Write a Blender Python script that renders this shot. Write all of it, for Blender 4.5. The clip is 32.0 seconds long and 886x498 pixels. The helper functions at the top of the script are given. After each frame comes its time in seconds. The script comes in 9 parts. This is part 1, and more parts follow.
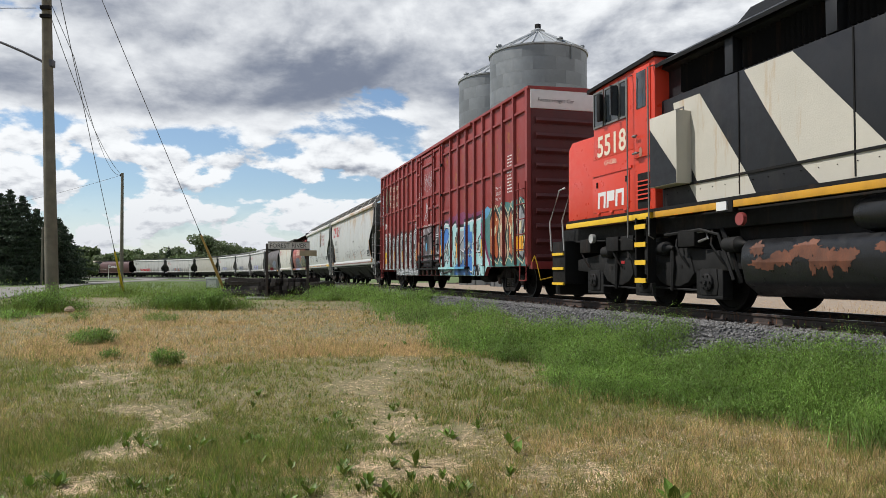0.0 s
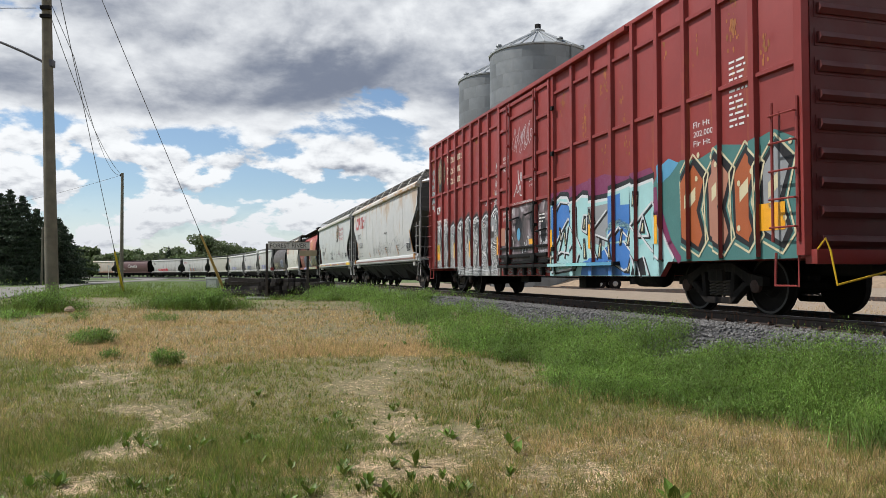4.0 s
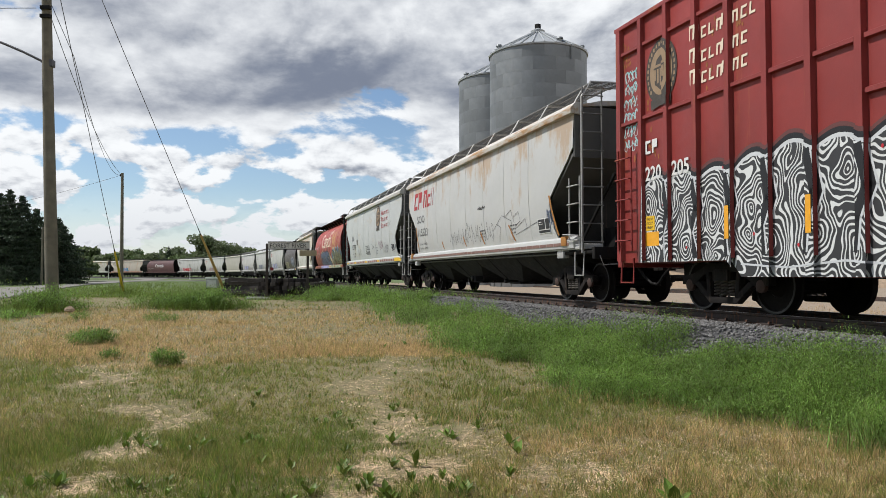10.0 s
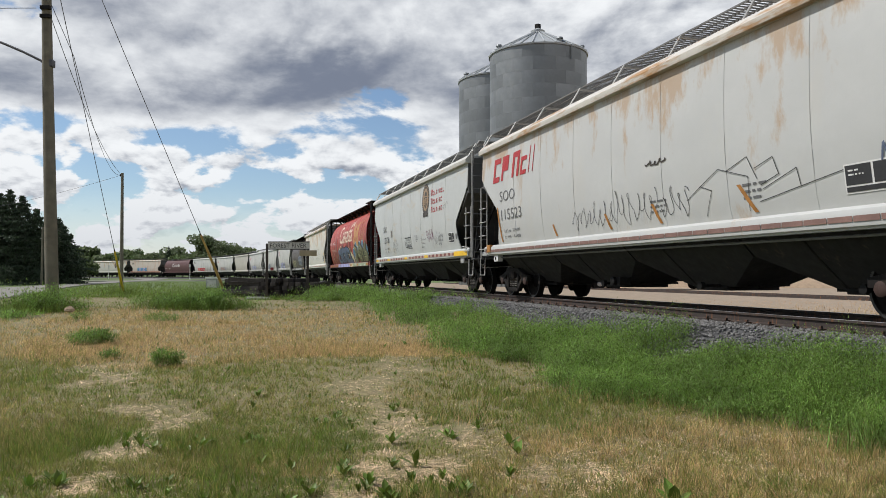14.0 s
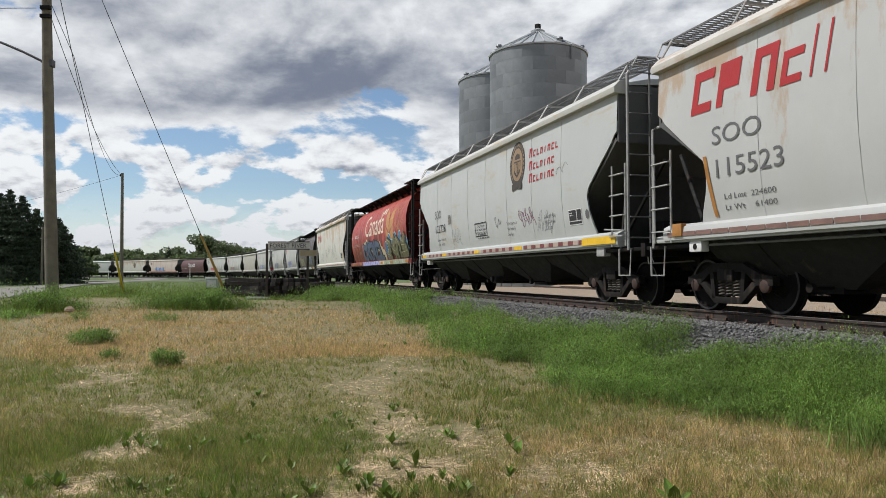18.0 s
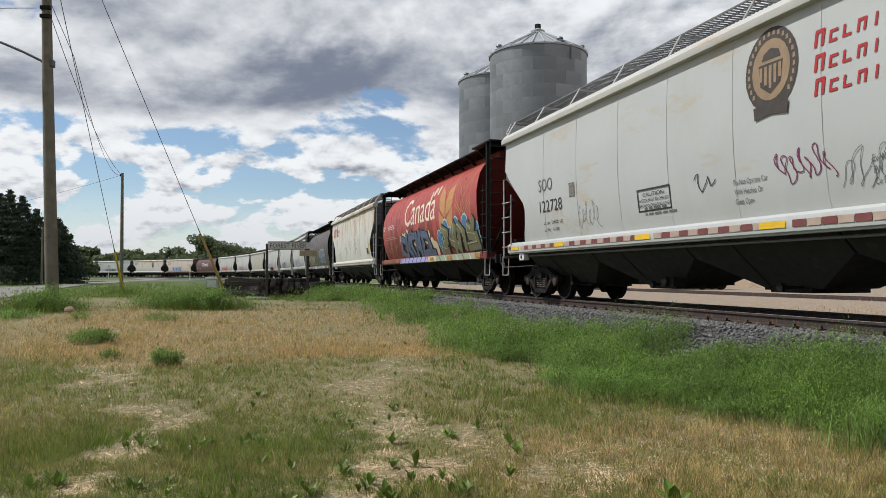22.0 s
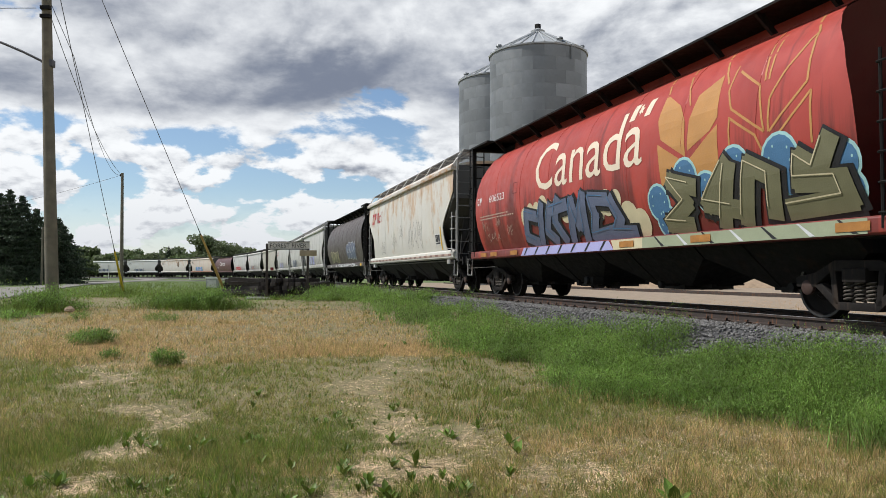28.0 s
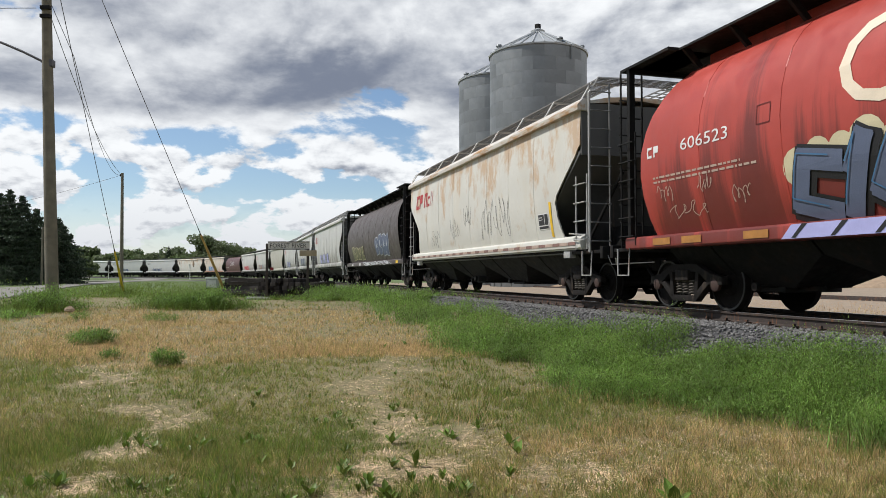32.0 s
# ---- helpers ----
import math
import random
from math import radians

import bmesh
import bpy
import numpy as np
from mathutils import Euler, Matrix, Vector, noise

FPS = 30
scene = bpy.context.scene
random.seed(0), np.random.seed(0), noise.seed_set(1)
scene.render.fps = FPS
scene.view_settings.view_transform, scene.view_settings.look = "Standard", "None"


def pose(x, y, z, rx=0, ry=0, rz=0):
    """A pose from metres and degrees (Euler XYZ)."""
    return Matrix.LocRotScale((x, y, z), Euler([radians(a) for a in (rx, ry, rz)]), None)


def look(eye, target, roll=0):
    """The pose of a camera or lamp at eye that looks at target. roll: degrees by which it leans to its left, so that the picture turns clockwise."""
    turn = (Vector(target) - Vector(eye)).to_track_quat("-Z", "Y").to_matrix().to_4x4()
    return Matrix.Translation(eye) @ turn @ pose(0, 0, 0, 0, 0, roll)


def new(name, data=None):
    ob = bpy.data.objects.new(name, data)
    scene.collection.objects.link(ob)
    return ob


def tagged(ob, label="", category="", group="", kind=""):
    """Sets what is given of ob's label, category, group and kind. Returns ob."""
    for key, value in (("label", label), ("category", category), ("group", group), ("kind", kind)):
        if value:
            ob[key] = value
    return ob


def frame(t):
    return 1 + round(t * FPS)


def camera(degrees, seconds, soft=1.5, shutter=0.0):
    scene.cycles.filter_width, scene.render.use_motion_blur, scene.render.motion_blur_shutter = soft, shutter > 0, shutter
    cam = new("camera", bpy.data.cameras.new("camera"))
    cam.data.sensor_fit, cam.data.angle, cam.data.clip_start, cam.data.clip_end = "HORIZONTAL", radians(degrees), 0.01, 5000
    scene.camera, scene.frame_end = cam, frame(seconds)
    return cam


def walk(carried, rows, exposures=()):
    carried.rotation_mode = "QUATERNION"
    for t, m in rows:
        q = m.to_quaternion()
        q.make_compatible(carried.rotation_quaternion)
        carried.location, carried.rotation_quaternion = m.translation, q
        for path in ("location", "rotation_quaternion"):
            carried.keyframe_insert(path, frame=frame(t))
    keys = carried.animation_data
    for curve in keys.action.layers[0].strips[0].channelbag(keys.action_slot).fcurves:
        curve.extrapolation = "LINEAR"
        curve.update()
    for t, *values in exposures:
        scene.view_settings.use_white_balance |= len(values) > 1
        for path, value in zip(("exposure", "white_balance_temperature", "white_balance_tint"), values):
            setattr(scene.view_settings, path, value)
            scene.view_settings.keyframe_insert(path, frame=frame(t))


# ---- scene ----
from mathutils.geometry import tessellate_polygon

# Rail top is z = 0. The camera stands on a tripod beside the line and does not move.
cam = camera(61.45, 32.0, soft=0.5)
EYE, AIM = (0, 0, 0.638), (0, 10, 0.98)
walk(cam, [(0, look(EYE, AIM)), (32.0, look(EYE, AIM))], exposures=[(0, 0.13), (12.0, 0.13), (14.0, 0.05), (16.5, 0.03), (25.5, 0.03), (28.0, 0.13), (32.0, 0.13)])

# ---------------------------------------------------------------- light
SUN_EL, SUN_AZ = radians(52), math.atan2(0.11, -0.994)   # azimuth counted from +x
world = bpy.data.worlds.new("sky")
scene.world = world
world.use_nodes = True


def sky_nodes():
    nt = world.node_tree
    nt.nodes.clear()
    N, L = nt.nodes.new, nt.links.new

    def math_(op, a, b=None, clamp=False):
        n = N("ShaderNodeMath")
        n.operation, n.use_clamp = op, clamp
        for i, q in enumerate((a, b)):
            if q is None:
                continue
            if isinstance(q, (int, float)):
                n.inputs[i].default_value = q
            else:
                L(q, n.inputs[i])
        return n.outputs[0]

    def ramp(x, a, b, lo=0.0, hi=1.0):
        n = N("ShaderNodeMapRange")
        n.interpolation_type = "SMOOTHSTEP"
        L(x, n.inputs[0])
        for i, q in enumerate((a, b, lo, hi)):
            n.inputs[i + 1].default_value = q
        return n.outputs[0]

    def noise_(vec, scale, detail, rough, dist=0.0):
        n = N("ShaderNodeTexNoise")
        L(vec, n.inputs["Vector"])
        n.inputs["Scale"].default_value, n.inputs["Detail"].default_value = scale, detail
        n.inputs["Roughness"].default_value, n.inputs["Distortion"].default_value = rough, dist
        return n.outputs["Fac"]

    def mix(f, a, b):
        n = N("ShaderNodeMix")
        n.data_type = "RGBA"
        for i, q in ((0, f), (6, a), (7, b)):
            if isinstance(q, (int, float)):
                n.inputs[i].default_value = q
            elif isinstance(q, tuple):
                n.inputs[i].default_value = (*q, 1)
            else:
                L(q, n.inputs[i])
        return n.outputs[2]

    sky = N("ShaderNodeTexSky")
    sky.sky_type, sky.sun_disc = "NISHITA", False
    sky.sun_elevation, sky.sun_rotation = SUN_EL, math.pi / 2 - SUN_AZ
    sky.air_density, sky.dust_density, sky.ozone_density = 1.0, 0.3, 3.0
    coord = N("ShaderNodeTexCoord").outputs["Generated"]
    sep = N("ShaderNodeSeparateXYZ")
    L(coord, sep.inputs[0])
    x, y, z = sep.outputs
    zc = math_("MAXIMUM", z, 0.0)
    az = math_("ARCTAN2", x, y)                      # 0 ahead, to the right positive

    def at(lift, side_step=0.0):
        """Cloud space: bearing and height, a little higher up or to the side."""
        comb = N("ShaderNodeCombineXYZ")
        L(math_("ADD", az, side_step), comb.inputs[0])
        L(math_("MULTIPLY", math_("ADD", zc, lift), 2.0), comb.inputs[1])
        off = N("ShaderNodeVectorMath")
        off.operation = "ADD"
        L(comb.outputs[0], off.inputs[0])
        off.inputs[1].default_value = CLOUD_AT
        return off.outputs[0]

    def spot(a, e, ra, re, power):
        """A soft bank of cloud (or a gap) round one place in the sky."""
        p, q = math_("DIVIDE", math_("SUBTRACT", az, a), ra), math_("DIVIDE", math_("SUBTRACT", zc, e), re)
        r2 = math_("ADD", math_("MULTIPLY", p, p), math_("MULTIPLY", q, q))
        return math_("MULTIPLY", math_("POWER", math.e, math_("MULTIPLY", r2, -1.0)), power)

    def total(items):
        out = items[0]
        for i in items[1:]:
            out = math_("ADD", out, i)
        return out

    high = ramp(zc, 0.11, 0.23)

    low = math_("SUBTRACT", 1.0, high)

    def banks(vec):
        return noise_(vec, 4.6, 13.0, 0.57, 0.12)

    def puffs(vec):
        return noise_(vec, 11.0, 10.0, 0.56, 0.1)

    def blend(a, b):
        """Large banks high up, small heaps low down."""
        return math_("ADD", math_("MULTIPLY", a, high), math_("MULTIPLY", b, low))
    bank, puff = banks(at(0.0)), puffs(at(0.0))
    body = blend(bank, puff)
    shade_up = blend(math_("SUBTRACT", banks(at(0.020)), bank), math_("MULTIPLY", math_("SUBTRACT", puffs(at(0.009)), puff), 2.0))
    shade_left = blend(math_("SUBTRACT", banks(at(0.006, -0.02)), bank), math_("SUBTRACT", puffs(at(0.003, -0.010)), puff))
    # heavy cover high up, a clear belt below it, heaps thinning into haze above the horizon
    gaps = [ramp(zc, 0.175, 0.225, 0.0, 0.165), ramp(zc, 0.135, 0.105, 0.0, 0.055), ramp(zc, 0.38, 0.55, 0.0, -0.26), ramp(az, -0.12, 0.10, 0.0, 0.12)]
    gaps += [spot(a, e, ra, re, k) for a, e, ra, re, k in (
        (-0.33, 0.165, 0.13, 0.020, -0.06), (-0.12, 0.148, 0.07, 0.016, 0.10), (-0.27, 0.142, 0.07, 0.014, 0.12), (-0.52, 0.150, 0.08, 0.018, 0.10), (-0.14, 0.172, 0.10, 0.016, 0.10),
        (-0.36, 0.146, 0.022, 0.012, 0.10), (-0.42, 0.168, 0.03, 0.009, 0.12), (-0.20, 0.112, 0.16, 0.010, -0.07), (-0.45, 0.122, 0.05, 0.010, -0.08))]
    f2 = math_("ADD", body, total(gaps))
    alpha = ramp(f2, 0.492, 0.552)
    relief = math_("ADD", math_("MULTIPLY", shade_up, 2.7), math_("MULTIPLY", shade_left, 1.6))
    thick = math_("ADD", math_("ADD", relief, 0.10), ramp(f2, 0.52, 0.80, 0.0, 0.50))
    # broad dark banks and bright ones
    thick = math_("ADD", thick, total([spot(a, e, ra, re, k) for a, e, ra, re, k in (
        (-0.17, 0.255, 0.16, 0.050, 0.36), (-0.48, 0.215, 0.22, 0.028, 0.40), (-0.50, 0.30, 0.10, 0.05, 0.12), (-0.05, 0.180, 0.11, 0.018, 0.35), (0.05, 0.215, 0.08, 0.03, 0.22), (-0.12, 0.135, 0.06, 0.008, 0.25),
        (-0.03, 0.315, 0.06, 0.030, -0.40), (-0.37, 0.330, 0.07, 0.022, -0.30), (-0.43, 0.250, 0.05, 0.020, -0.28), (0.20, 0.34, 0.12, 0.05, -0.25), (-0.20, 0.205, 0.12, 0.010, -0.12))]))
    thick = math_("ADD", math_("ADD", thick, ramp(zc, 0.18, 0.25, 0.0, 0.20)), ramp(az, -0.05, 0.15, 0.0, -0.20))
    thick = ramp(thick, -0.12, 1.35)
    thick = math_("MULTIPLY", thick, ramp(zc, 0.02, 0.17, 0.75, 1.0))
    thick = math_("MAXIMUM", thick, ramp(zc, 0.0, 0.15, 0.30, 0.0))
    cloud = mix(thick, (0.95, 0.975, 1.0), (0.205, 0.238, 0.315))
    haze = ramp(zc, 0.0, 0.12, 0.55, 0.0)
    bg1, bg2 = N("ShaderNodeBackground"), N("ShaderNodeBackground")
    L(sky.outputs[0], bg1.inputs[0])
    bg1.inputs[1].default_value = SKY_STRENGTH
    L(cloud, bg2.inputs[0])
    bg2.inputs[1].default_value = CLOUD_STRENGTH
    ms, out = N("ShaderNodeMixShader"), N("ShaderNodeOutputWorld")
    L(math_("MAXIMUM", alpha, haze), ms.inputs[0])
    L(bg1.outputs[0], ms.inputs[1])
    L(bg2.outputs[0], ms.inputs[2])
    L(ms.outputs[0], out.inputs[0])


CLOUD_AT, SKY_STRENGTH, CLOUD_STRENGTH = (7.3, 2.1, 0.0), 0.105, 0.92
sky_nodes()
sun = new("sun", bpy.data.lights.new("sun", "SUN"))
sun.data.energy, sun.data.angle, sun.data.color = 4.4, radians(0.53), (1.0, 0.975, 0.935)
SUN_DIR = Vector((math.cos(SUN_AZ) * math.cos(SUN_EL), math.sin(SUN_AZ) * math.cos(SUN_EL), math.sin(SUN_EL)))
sun.matrix_world = look(SUN_DIR * 100, (0, 0, 0))


# ---------------------------------------------------------------- materials
def surface(name, col, rough=0.6, metal=0.0, var=0.18, scale=3.0, rust=0.0, rust_col=(0.22, 0.085, 0.03), grime=0.0,
            grime_col=(0.05, 0.045, 0.04), bump=0.15, bump_scale=40.0, streak=(2.5, 2.5, 0.35), spec=0.4, island=0.0, obrand=0.0, trans=0.0, rust_top=None):
    """Painted or natural surface: colour varied at two scales, rust in streaks, grime in patches, fine relief."""
    m = bpy.data.materials.new(name)
    m.use_nodes = True
    nt = m.node_tree
    N, L = nt.nodes.new, nt.links.new
    b = nt.nodes["Principled BSDF"]
    b.inputs["Roughness"].default_value, b.inputs["Metallic"].default_value = rough, metal
    b.inputs["Specular IOR Level"].default_value = spec
    co = N("ShaderNodeTexCoord").outputs["Object"]

    def tex(sc, detail=6.0, stretch=None, ro=0.6):
        n = N("ShaderNodeTexNoise")
        n.inputs["Scale"].default_value, n.inputs["Detail"].default_value, n.inputs["Roughness"].default_value = sc, detail, ro
        if stretch:
            mp = N("ShaderNodeMapping")
            mp.inputs["Scale"].default_value = stretch
            L(co, mp.inputs[0])
            L(mp.outputs[0], n.inputs["Vector"])
        else:
            L(co, n.inputs["Vector"])
        return n.outputs["Fac"]

    def rng(x, a, b_, lo, hi):
        n = N("ShaderNodeMapRange")
        L(x, n.inputs[0])
        for i, q in enumerate((a, b_, lo, hi)):
            n.inputs[i + 1].default_value = q
        return n.outputs[0]

    def mix(f, a, c, blend="MIX"):
        n = N("ShaderNodeMix")
        n.data_type, n.blend_type = "RGBA", blend
        for i, q in ((0, f), (6, a), (7, c)):
            if isinstance(q, (int, float)):
                n.inputs[i].default_value = q
            elif isinstance(q, tuple):
                n.inputs[i].default_value = (*q, 1)
            else:
                L(q, n.inputs[i])
        return n.outputs[2]

    lo, hi = tuple(c * (1 - var) for c in col), tuple(min(1, c * (1 + var)) for c in col)
    c = mix(rng(tex(scale), 0.3, 0.7, 0, 1), lo, hi)
    c = mix(rng(tex(scale * 9, 3.0), 0.25, 0.75, 0.0, 0.5), c, lo)
    if island or obrand:
        r = N("ShaderNodeNewGeometry").outputs["Random Per Island"] if island else N("ShaderNodeObjectInfo").outputs["Random"]
        k = island or obrand
        hv = N("ShaderNodeHueSaturation")
        L(c, hv.inputs["Color"])
        L(rng(r, 0, 1, 1 - k, 1 + k), hv.inputs["Value"])
        L(rng(r, 0, 1, 0.5 - 0.03 * k, 0.5 + 0.03 * k), hv.inputs["Hue"])
        c = hv.outputs[0]
    if grime:
        c = mix(rng(tex(scale * 0.7, 8.0, (1.6, 1.6, 0.5)), 0.62 - 0.3 * grime, 0.85 - 0.2 * grime, 0, min(1, 0.35 + grime)), c, grime_col)
    if rust:
        f = tex(scale * 0.9, 9.0, streak, 0.68)
        if rust_top:
            # more of it high up, where water stands under the roof edge
            sp = N("ShaderNodeSeparateXYZ")
            L(co, sp.inputs[0])
            ad = N("ShaderNodeMath")
            L(f, ad.inputs[0])
            L(rng(sp.outputs[2], rust_top[0], rust_top[1], 0.0, rust_top[2]), ad.inputs[1])
            f = ad.outputs[0]
        c = mix(rng(f, 0.63 - 0.28 * rust, 0.74 - 0.26 * rust, 0, min(1, 0.5 + rust)), c, rust_col)
    L(c, b.inputs["Base Color"])
    L(rng(tex(scale * 4), 0.3, 0.7, max(0, rough - 0.12), min(1, rough + 0.12)), b.inputs["Roughness"])
    if bump:
        bp = N("ShaderNodeBump")
        bp.inputs["Strength"].default_value, bp.inputs["Distance"].default_value = bump, 0.02
        L(tex(bump_scale, 4.0), bp.inputs["Height"])
        L(bp.outputs[0], b.inputs["Normal"])
    if trans:
        tr = N("ShaderNodeBsdfTranslucent")
        L(c, tr.inputs[0])
        ms = N("ShaderNodeMixShader")
        ms.inputs[0].default_value = trans
        L(b.outputs[0], ms.inputs[1])
        L(tr.outputs[0], ms.inputs[2])
        L(ms.outputs[0], nt.nodes["Material Output"].inputs[0])
    return m


# ---------------------------------------------------------------- mesh helpers
class Geo:
    """Collects verts and faces, then becomes one mesh object."""

    def __init__(self):
        self.v, self.f = [], []

    def add(self, verts, faces):
        n = len(self.v)
        self.v += [tuple(p) for p in verts]
        self.f += [tuple(i + n for i in q) for q in faces]
        return self

    def box(self, x0, x1, y0, y1, z0, z1):
        return self.hexa([(x0, y0, z0), (x1, y0, z0), (x1, y1, z0), (x0, y1, z0), (x0, y0, z1), (x1, y0, z1), (x1, y1, z1), (x0, y1, z1)])

    def hexa(self, p):
        return self.add(p, [(3, 2, 1, 0), (4, 5, 6, 7), (0, 1, 5, 4), (1, 2, 6, 5), (2, 3, 7, 6), (3, 0, 4, 7)])

    def prism(self, poly, a, b, axis="y"):
        """poly in the plane across the axis, counter-clockwise or not, drawn from a to b."""
        put = {"x": lambda u, w, t: (t, u, w), "y": lambda u, w, t: (u, t, w), "z": lambda u, w, t: (u, w, t)}[axis]
        n = len(poly)
        vs = [put(u, w, a) for u, w in poly] + [put(u, w, b) for u, w in poly]
        return self.add(vs, [tuple(range(n))[::-1], tuple(range(n, 2 * n))] + [(i, (i + 1) % n, n + (i + 1) % n, n + i) for i in range(n)])

    def tube(self, pts, r, n=6, close=True):
        pts = [Vector(p) for p in pts]
        rs = r if isinstance(r, (list, tuple)) else [r] * len(pts)
        vs, fs = [], []
        up = Vector((0.13, 0.21, 0.97))
        for i, p in enumerate(pts):
            d = (pts[min(i + 1, len(pts) - 1)] - pts[max(i - 1, 0)]).normalized()
            s = d.cross(up if abs(d.dot(up)) < 0.95 else Vector((1, 0.1, 0))).normalized()
            t = s.cross(d)
            for k in range(n):
                w = 2 * math.pi * k / n
                vs.append(p + (s * math.cos(w) + t * math.sin(w)) * rs[i])
        for i in range(len(pts) - 1):
            for k in range(n):
                a, c = i * n + k, i * n + (k + 1) % n
                fs.append((a, c, c + n, a + n))
        if close:
            fs += [tuple(range(n))[::-1], tuple(range((len(pts) - 1) * n, len(pts) * n))]
        return self.add(vs, fs)

    def lathe(self, prof, c, axis="y", n=24):
        """prof: (distance along the axis, radius)."""
        vs, fs = [], []
        for t, r in prof:
            for k in range(n):
                w = 2 * math.pi * k / n
                a, b = r * math.cos(w), r * math.sin(w)
                q = {"x": (t, a, b), "y": (a, t, b), "z": (a, b, t)}[axis]
                vs.append((c[0] + q[0], c[1] + q[1], c[2] + q[2]))
        for i in range(len(prof) - 1):
            for k in range(n):
                a, d = i * n + k, i * n + (k + 1) % n
                fs.append((a, d, d + n, a + n))
        fs += [tuple(range(n)), tuple(range((len(prof) - 1) * n, len(prof) * n))]
        return self.add(vs, fs)

    def sheet(self, rows):
        """A grid of points, row by row."""
        m = len(rows[0])
        vs = [p for r in rows for p in r]
        return self.add(vs, [(i * m + j, i * m + j + 1, (i + 1) * m + j + 1, (i + 1) * m + j) for i in range(len(rows) - 1) for j in range(m - 1)])

    def mesh(self, name, mat, bevel=0.0, smooth=True):
        me = bpy.data.meshes.new(name)
        me.from_pydata(self.v, [], self.f)
        bm = bmesh.new()
        bm.from_mesh(me)
        bmesh.ops.recalc_face_normals(bm, faces=bm.faces)
        if bevel:
            bmesh.ops.bevel(bm, geom=[e for e in bm.edges if len(e.link_faces) == 2 and e.calc_face_angle(0) > 0.6], offset=bevel, segments=2, affect="EDGES", profile=0.6, clamp_overlap=True)
        bm.to_mesh(me)
        bm.free()
        if smooth:
            me.polygons.foreach_set("use_smooth", [True] * len(me.polygons))
            me.set_sharp_from_angle(angle=0.6)
        me.materials.append(mat)
        return me


def part(name, geo, mat, parent=None, label="", bevel=0.0, smooth=True):
    ob = new(name, geo.mesh(name, mat, bevel, smooth) if isinstance(geo, Geo) else geo)
    if parent:
        ob.parent = parent
    if label:
        ob["label"] = label
    return ob


def thing(name, label, category, group="", m=None):
    ob = new(name)
    ob.empty_display_size = 0.3
    if m is not None:
        ob.matrix_world = m
    return tagged(ob, label, category, group)


def lots(name, verts, faces_n, mat, label, category):
    """One big mesh of kind stuff from numpy arrays; verts (n, k, 3): n islands of k verts, each with the same faces."""
    n, k, _ = verts.shape
    loops = np.concatenate([np.array(q) for q in faces_n])
    idx = (loops[None, :] + (np.arange(n) * k)[:, None]).ravel()
    sizes = np.tile([len(q) for q in faces_n], n)
    me = bpy.data.meshes.new(name)
    me.vertices.add(n * k)
    me.vertices.foreach_set("co", verts.astype(np.float32).ravel())
    me.loops.add(len(idx))
    me.loops.foreach_set("vertex_index", idx.astype(np.int32))
    me.polygons.add(len(sizes))
    me.polygons.foreach_set("loop_start", np.concatenate([[0], np.cumsum(sizes)[:-1]]).astype(np.int32))
    me.update(calc_edges=True)
    me.materials.append(mat)
    return tagged(new(name, me), label, category, "", "stuff")


# ---------------------------------------------------------------- the line of the track
KNOTS = (-450.0, -329.6, -247.2, -185.4, -133.9, -92.7, -61.8, -30.9, 0.0, 41.2)
BENDS = (-0.003932, -0.003932, -0.003998, -0.008345, -0.001592, -0.002715, 0.000856, -0.000583, 0.000604, 0.0)
STEP = 0.5
LINE_S = np.arange(-450, 180.01, STEP)
kappa = np.interp(LINE_S, KNOTS, BENDS)
LINE_A = np.concatenate([[0], np.cumsum((kappa[1:] + kappa[:-1]) / 2 * STEP)])
ZERO = int(round(450 / STEP))
LINE_A += radians(-73.751) - LINE_A[ZERO]
LINE_X = np.concatenate([[0], np.cumsum((np.cos(LINE_A[1:]) + np.cos(LINE_A[:-1])) / 2 * STEP)])
LINE_Y = np.concatenate([[0], np.cumsum((np.sin(LINE_A[1:]) + np.sin(LINE_A[:-1])) / 2 * STEP)])
LINE_X += 5.904 - LINE_X[ZERO]
LINE_Y += 12.36 - LINE_Y[ZERO]


def on_line(s, w=0.0, z=0.0):
    """The place at s metres along the line, w metres out to the camera's side, and the line's heading there."""
    x, y, a = (np.interp(s, LINE_S, q) for q in (LINE_X, LINE_Y, LINE_A))
    return Vector((x + w * math.sin(a), y - w * math.cos(a), z)), a


def line_offset(x, y):
    """Signed distance of points from the line, positive on the camera's side, and the place along it."""
    x, y = np.asarray(x, float), np.asarray(y, float)
    step = slice(None, None, 4)
    lx, ly, la, ls = LINE_X[step], LINE_Y[step], LINE_A[step], LINE_S[step]
    d2 = (x[..., None] - lx) ** 2 + (y[..., None] - ly) ** 2
    i = d2.argmin(-1)
    return (x - lx[i]) * np.sin(la[i]) - (y - ly[i]) * np.cos(la[i]), ls[i]


def ground_z(x, y, w=None):
    """Height of the ground: a shallow hollow round the camera, level further off and a bank up to the ballast."""
    x, y = np.asarray(x, float), np.asarray(y, float)
    if w is None:
        w = line_offset(x, y)[0]
    t = np.clip((y - 9) / 22, 0, 1)
    z = -0.78 + 0.28 * t * t * (3 - 2 * t)
    near = np.clip((3.4 - np.abs(w)) / 1.0, 0, 1)
    z = z + near * (np.minimum(-0.42, z + 0.2) - z)
    z = np.where(w < -2.2, -0.36, z)
    return z + 0.035 * np.sin(x * 0.9 + 1.3 * np.sin(y * 0.45)) * np.cos(y * 0.7 + 0.6) * np.clip((np.abs(w) - 2.2) / 2, 0, 1) * (w > 0)

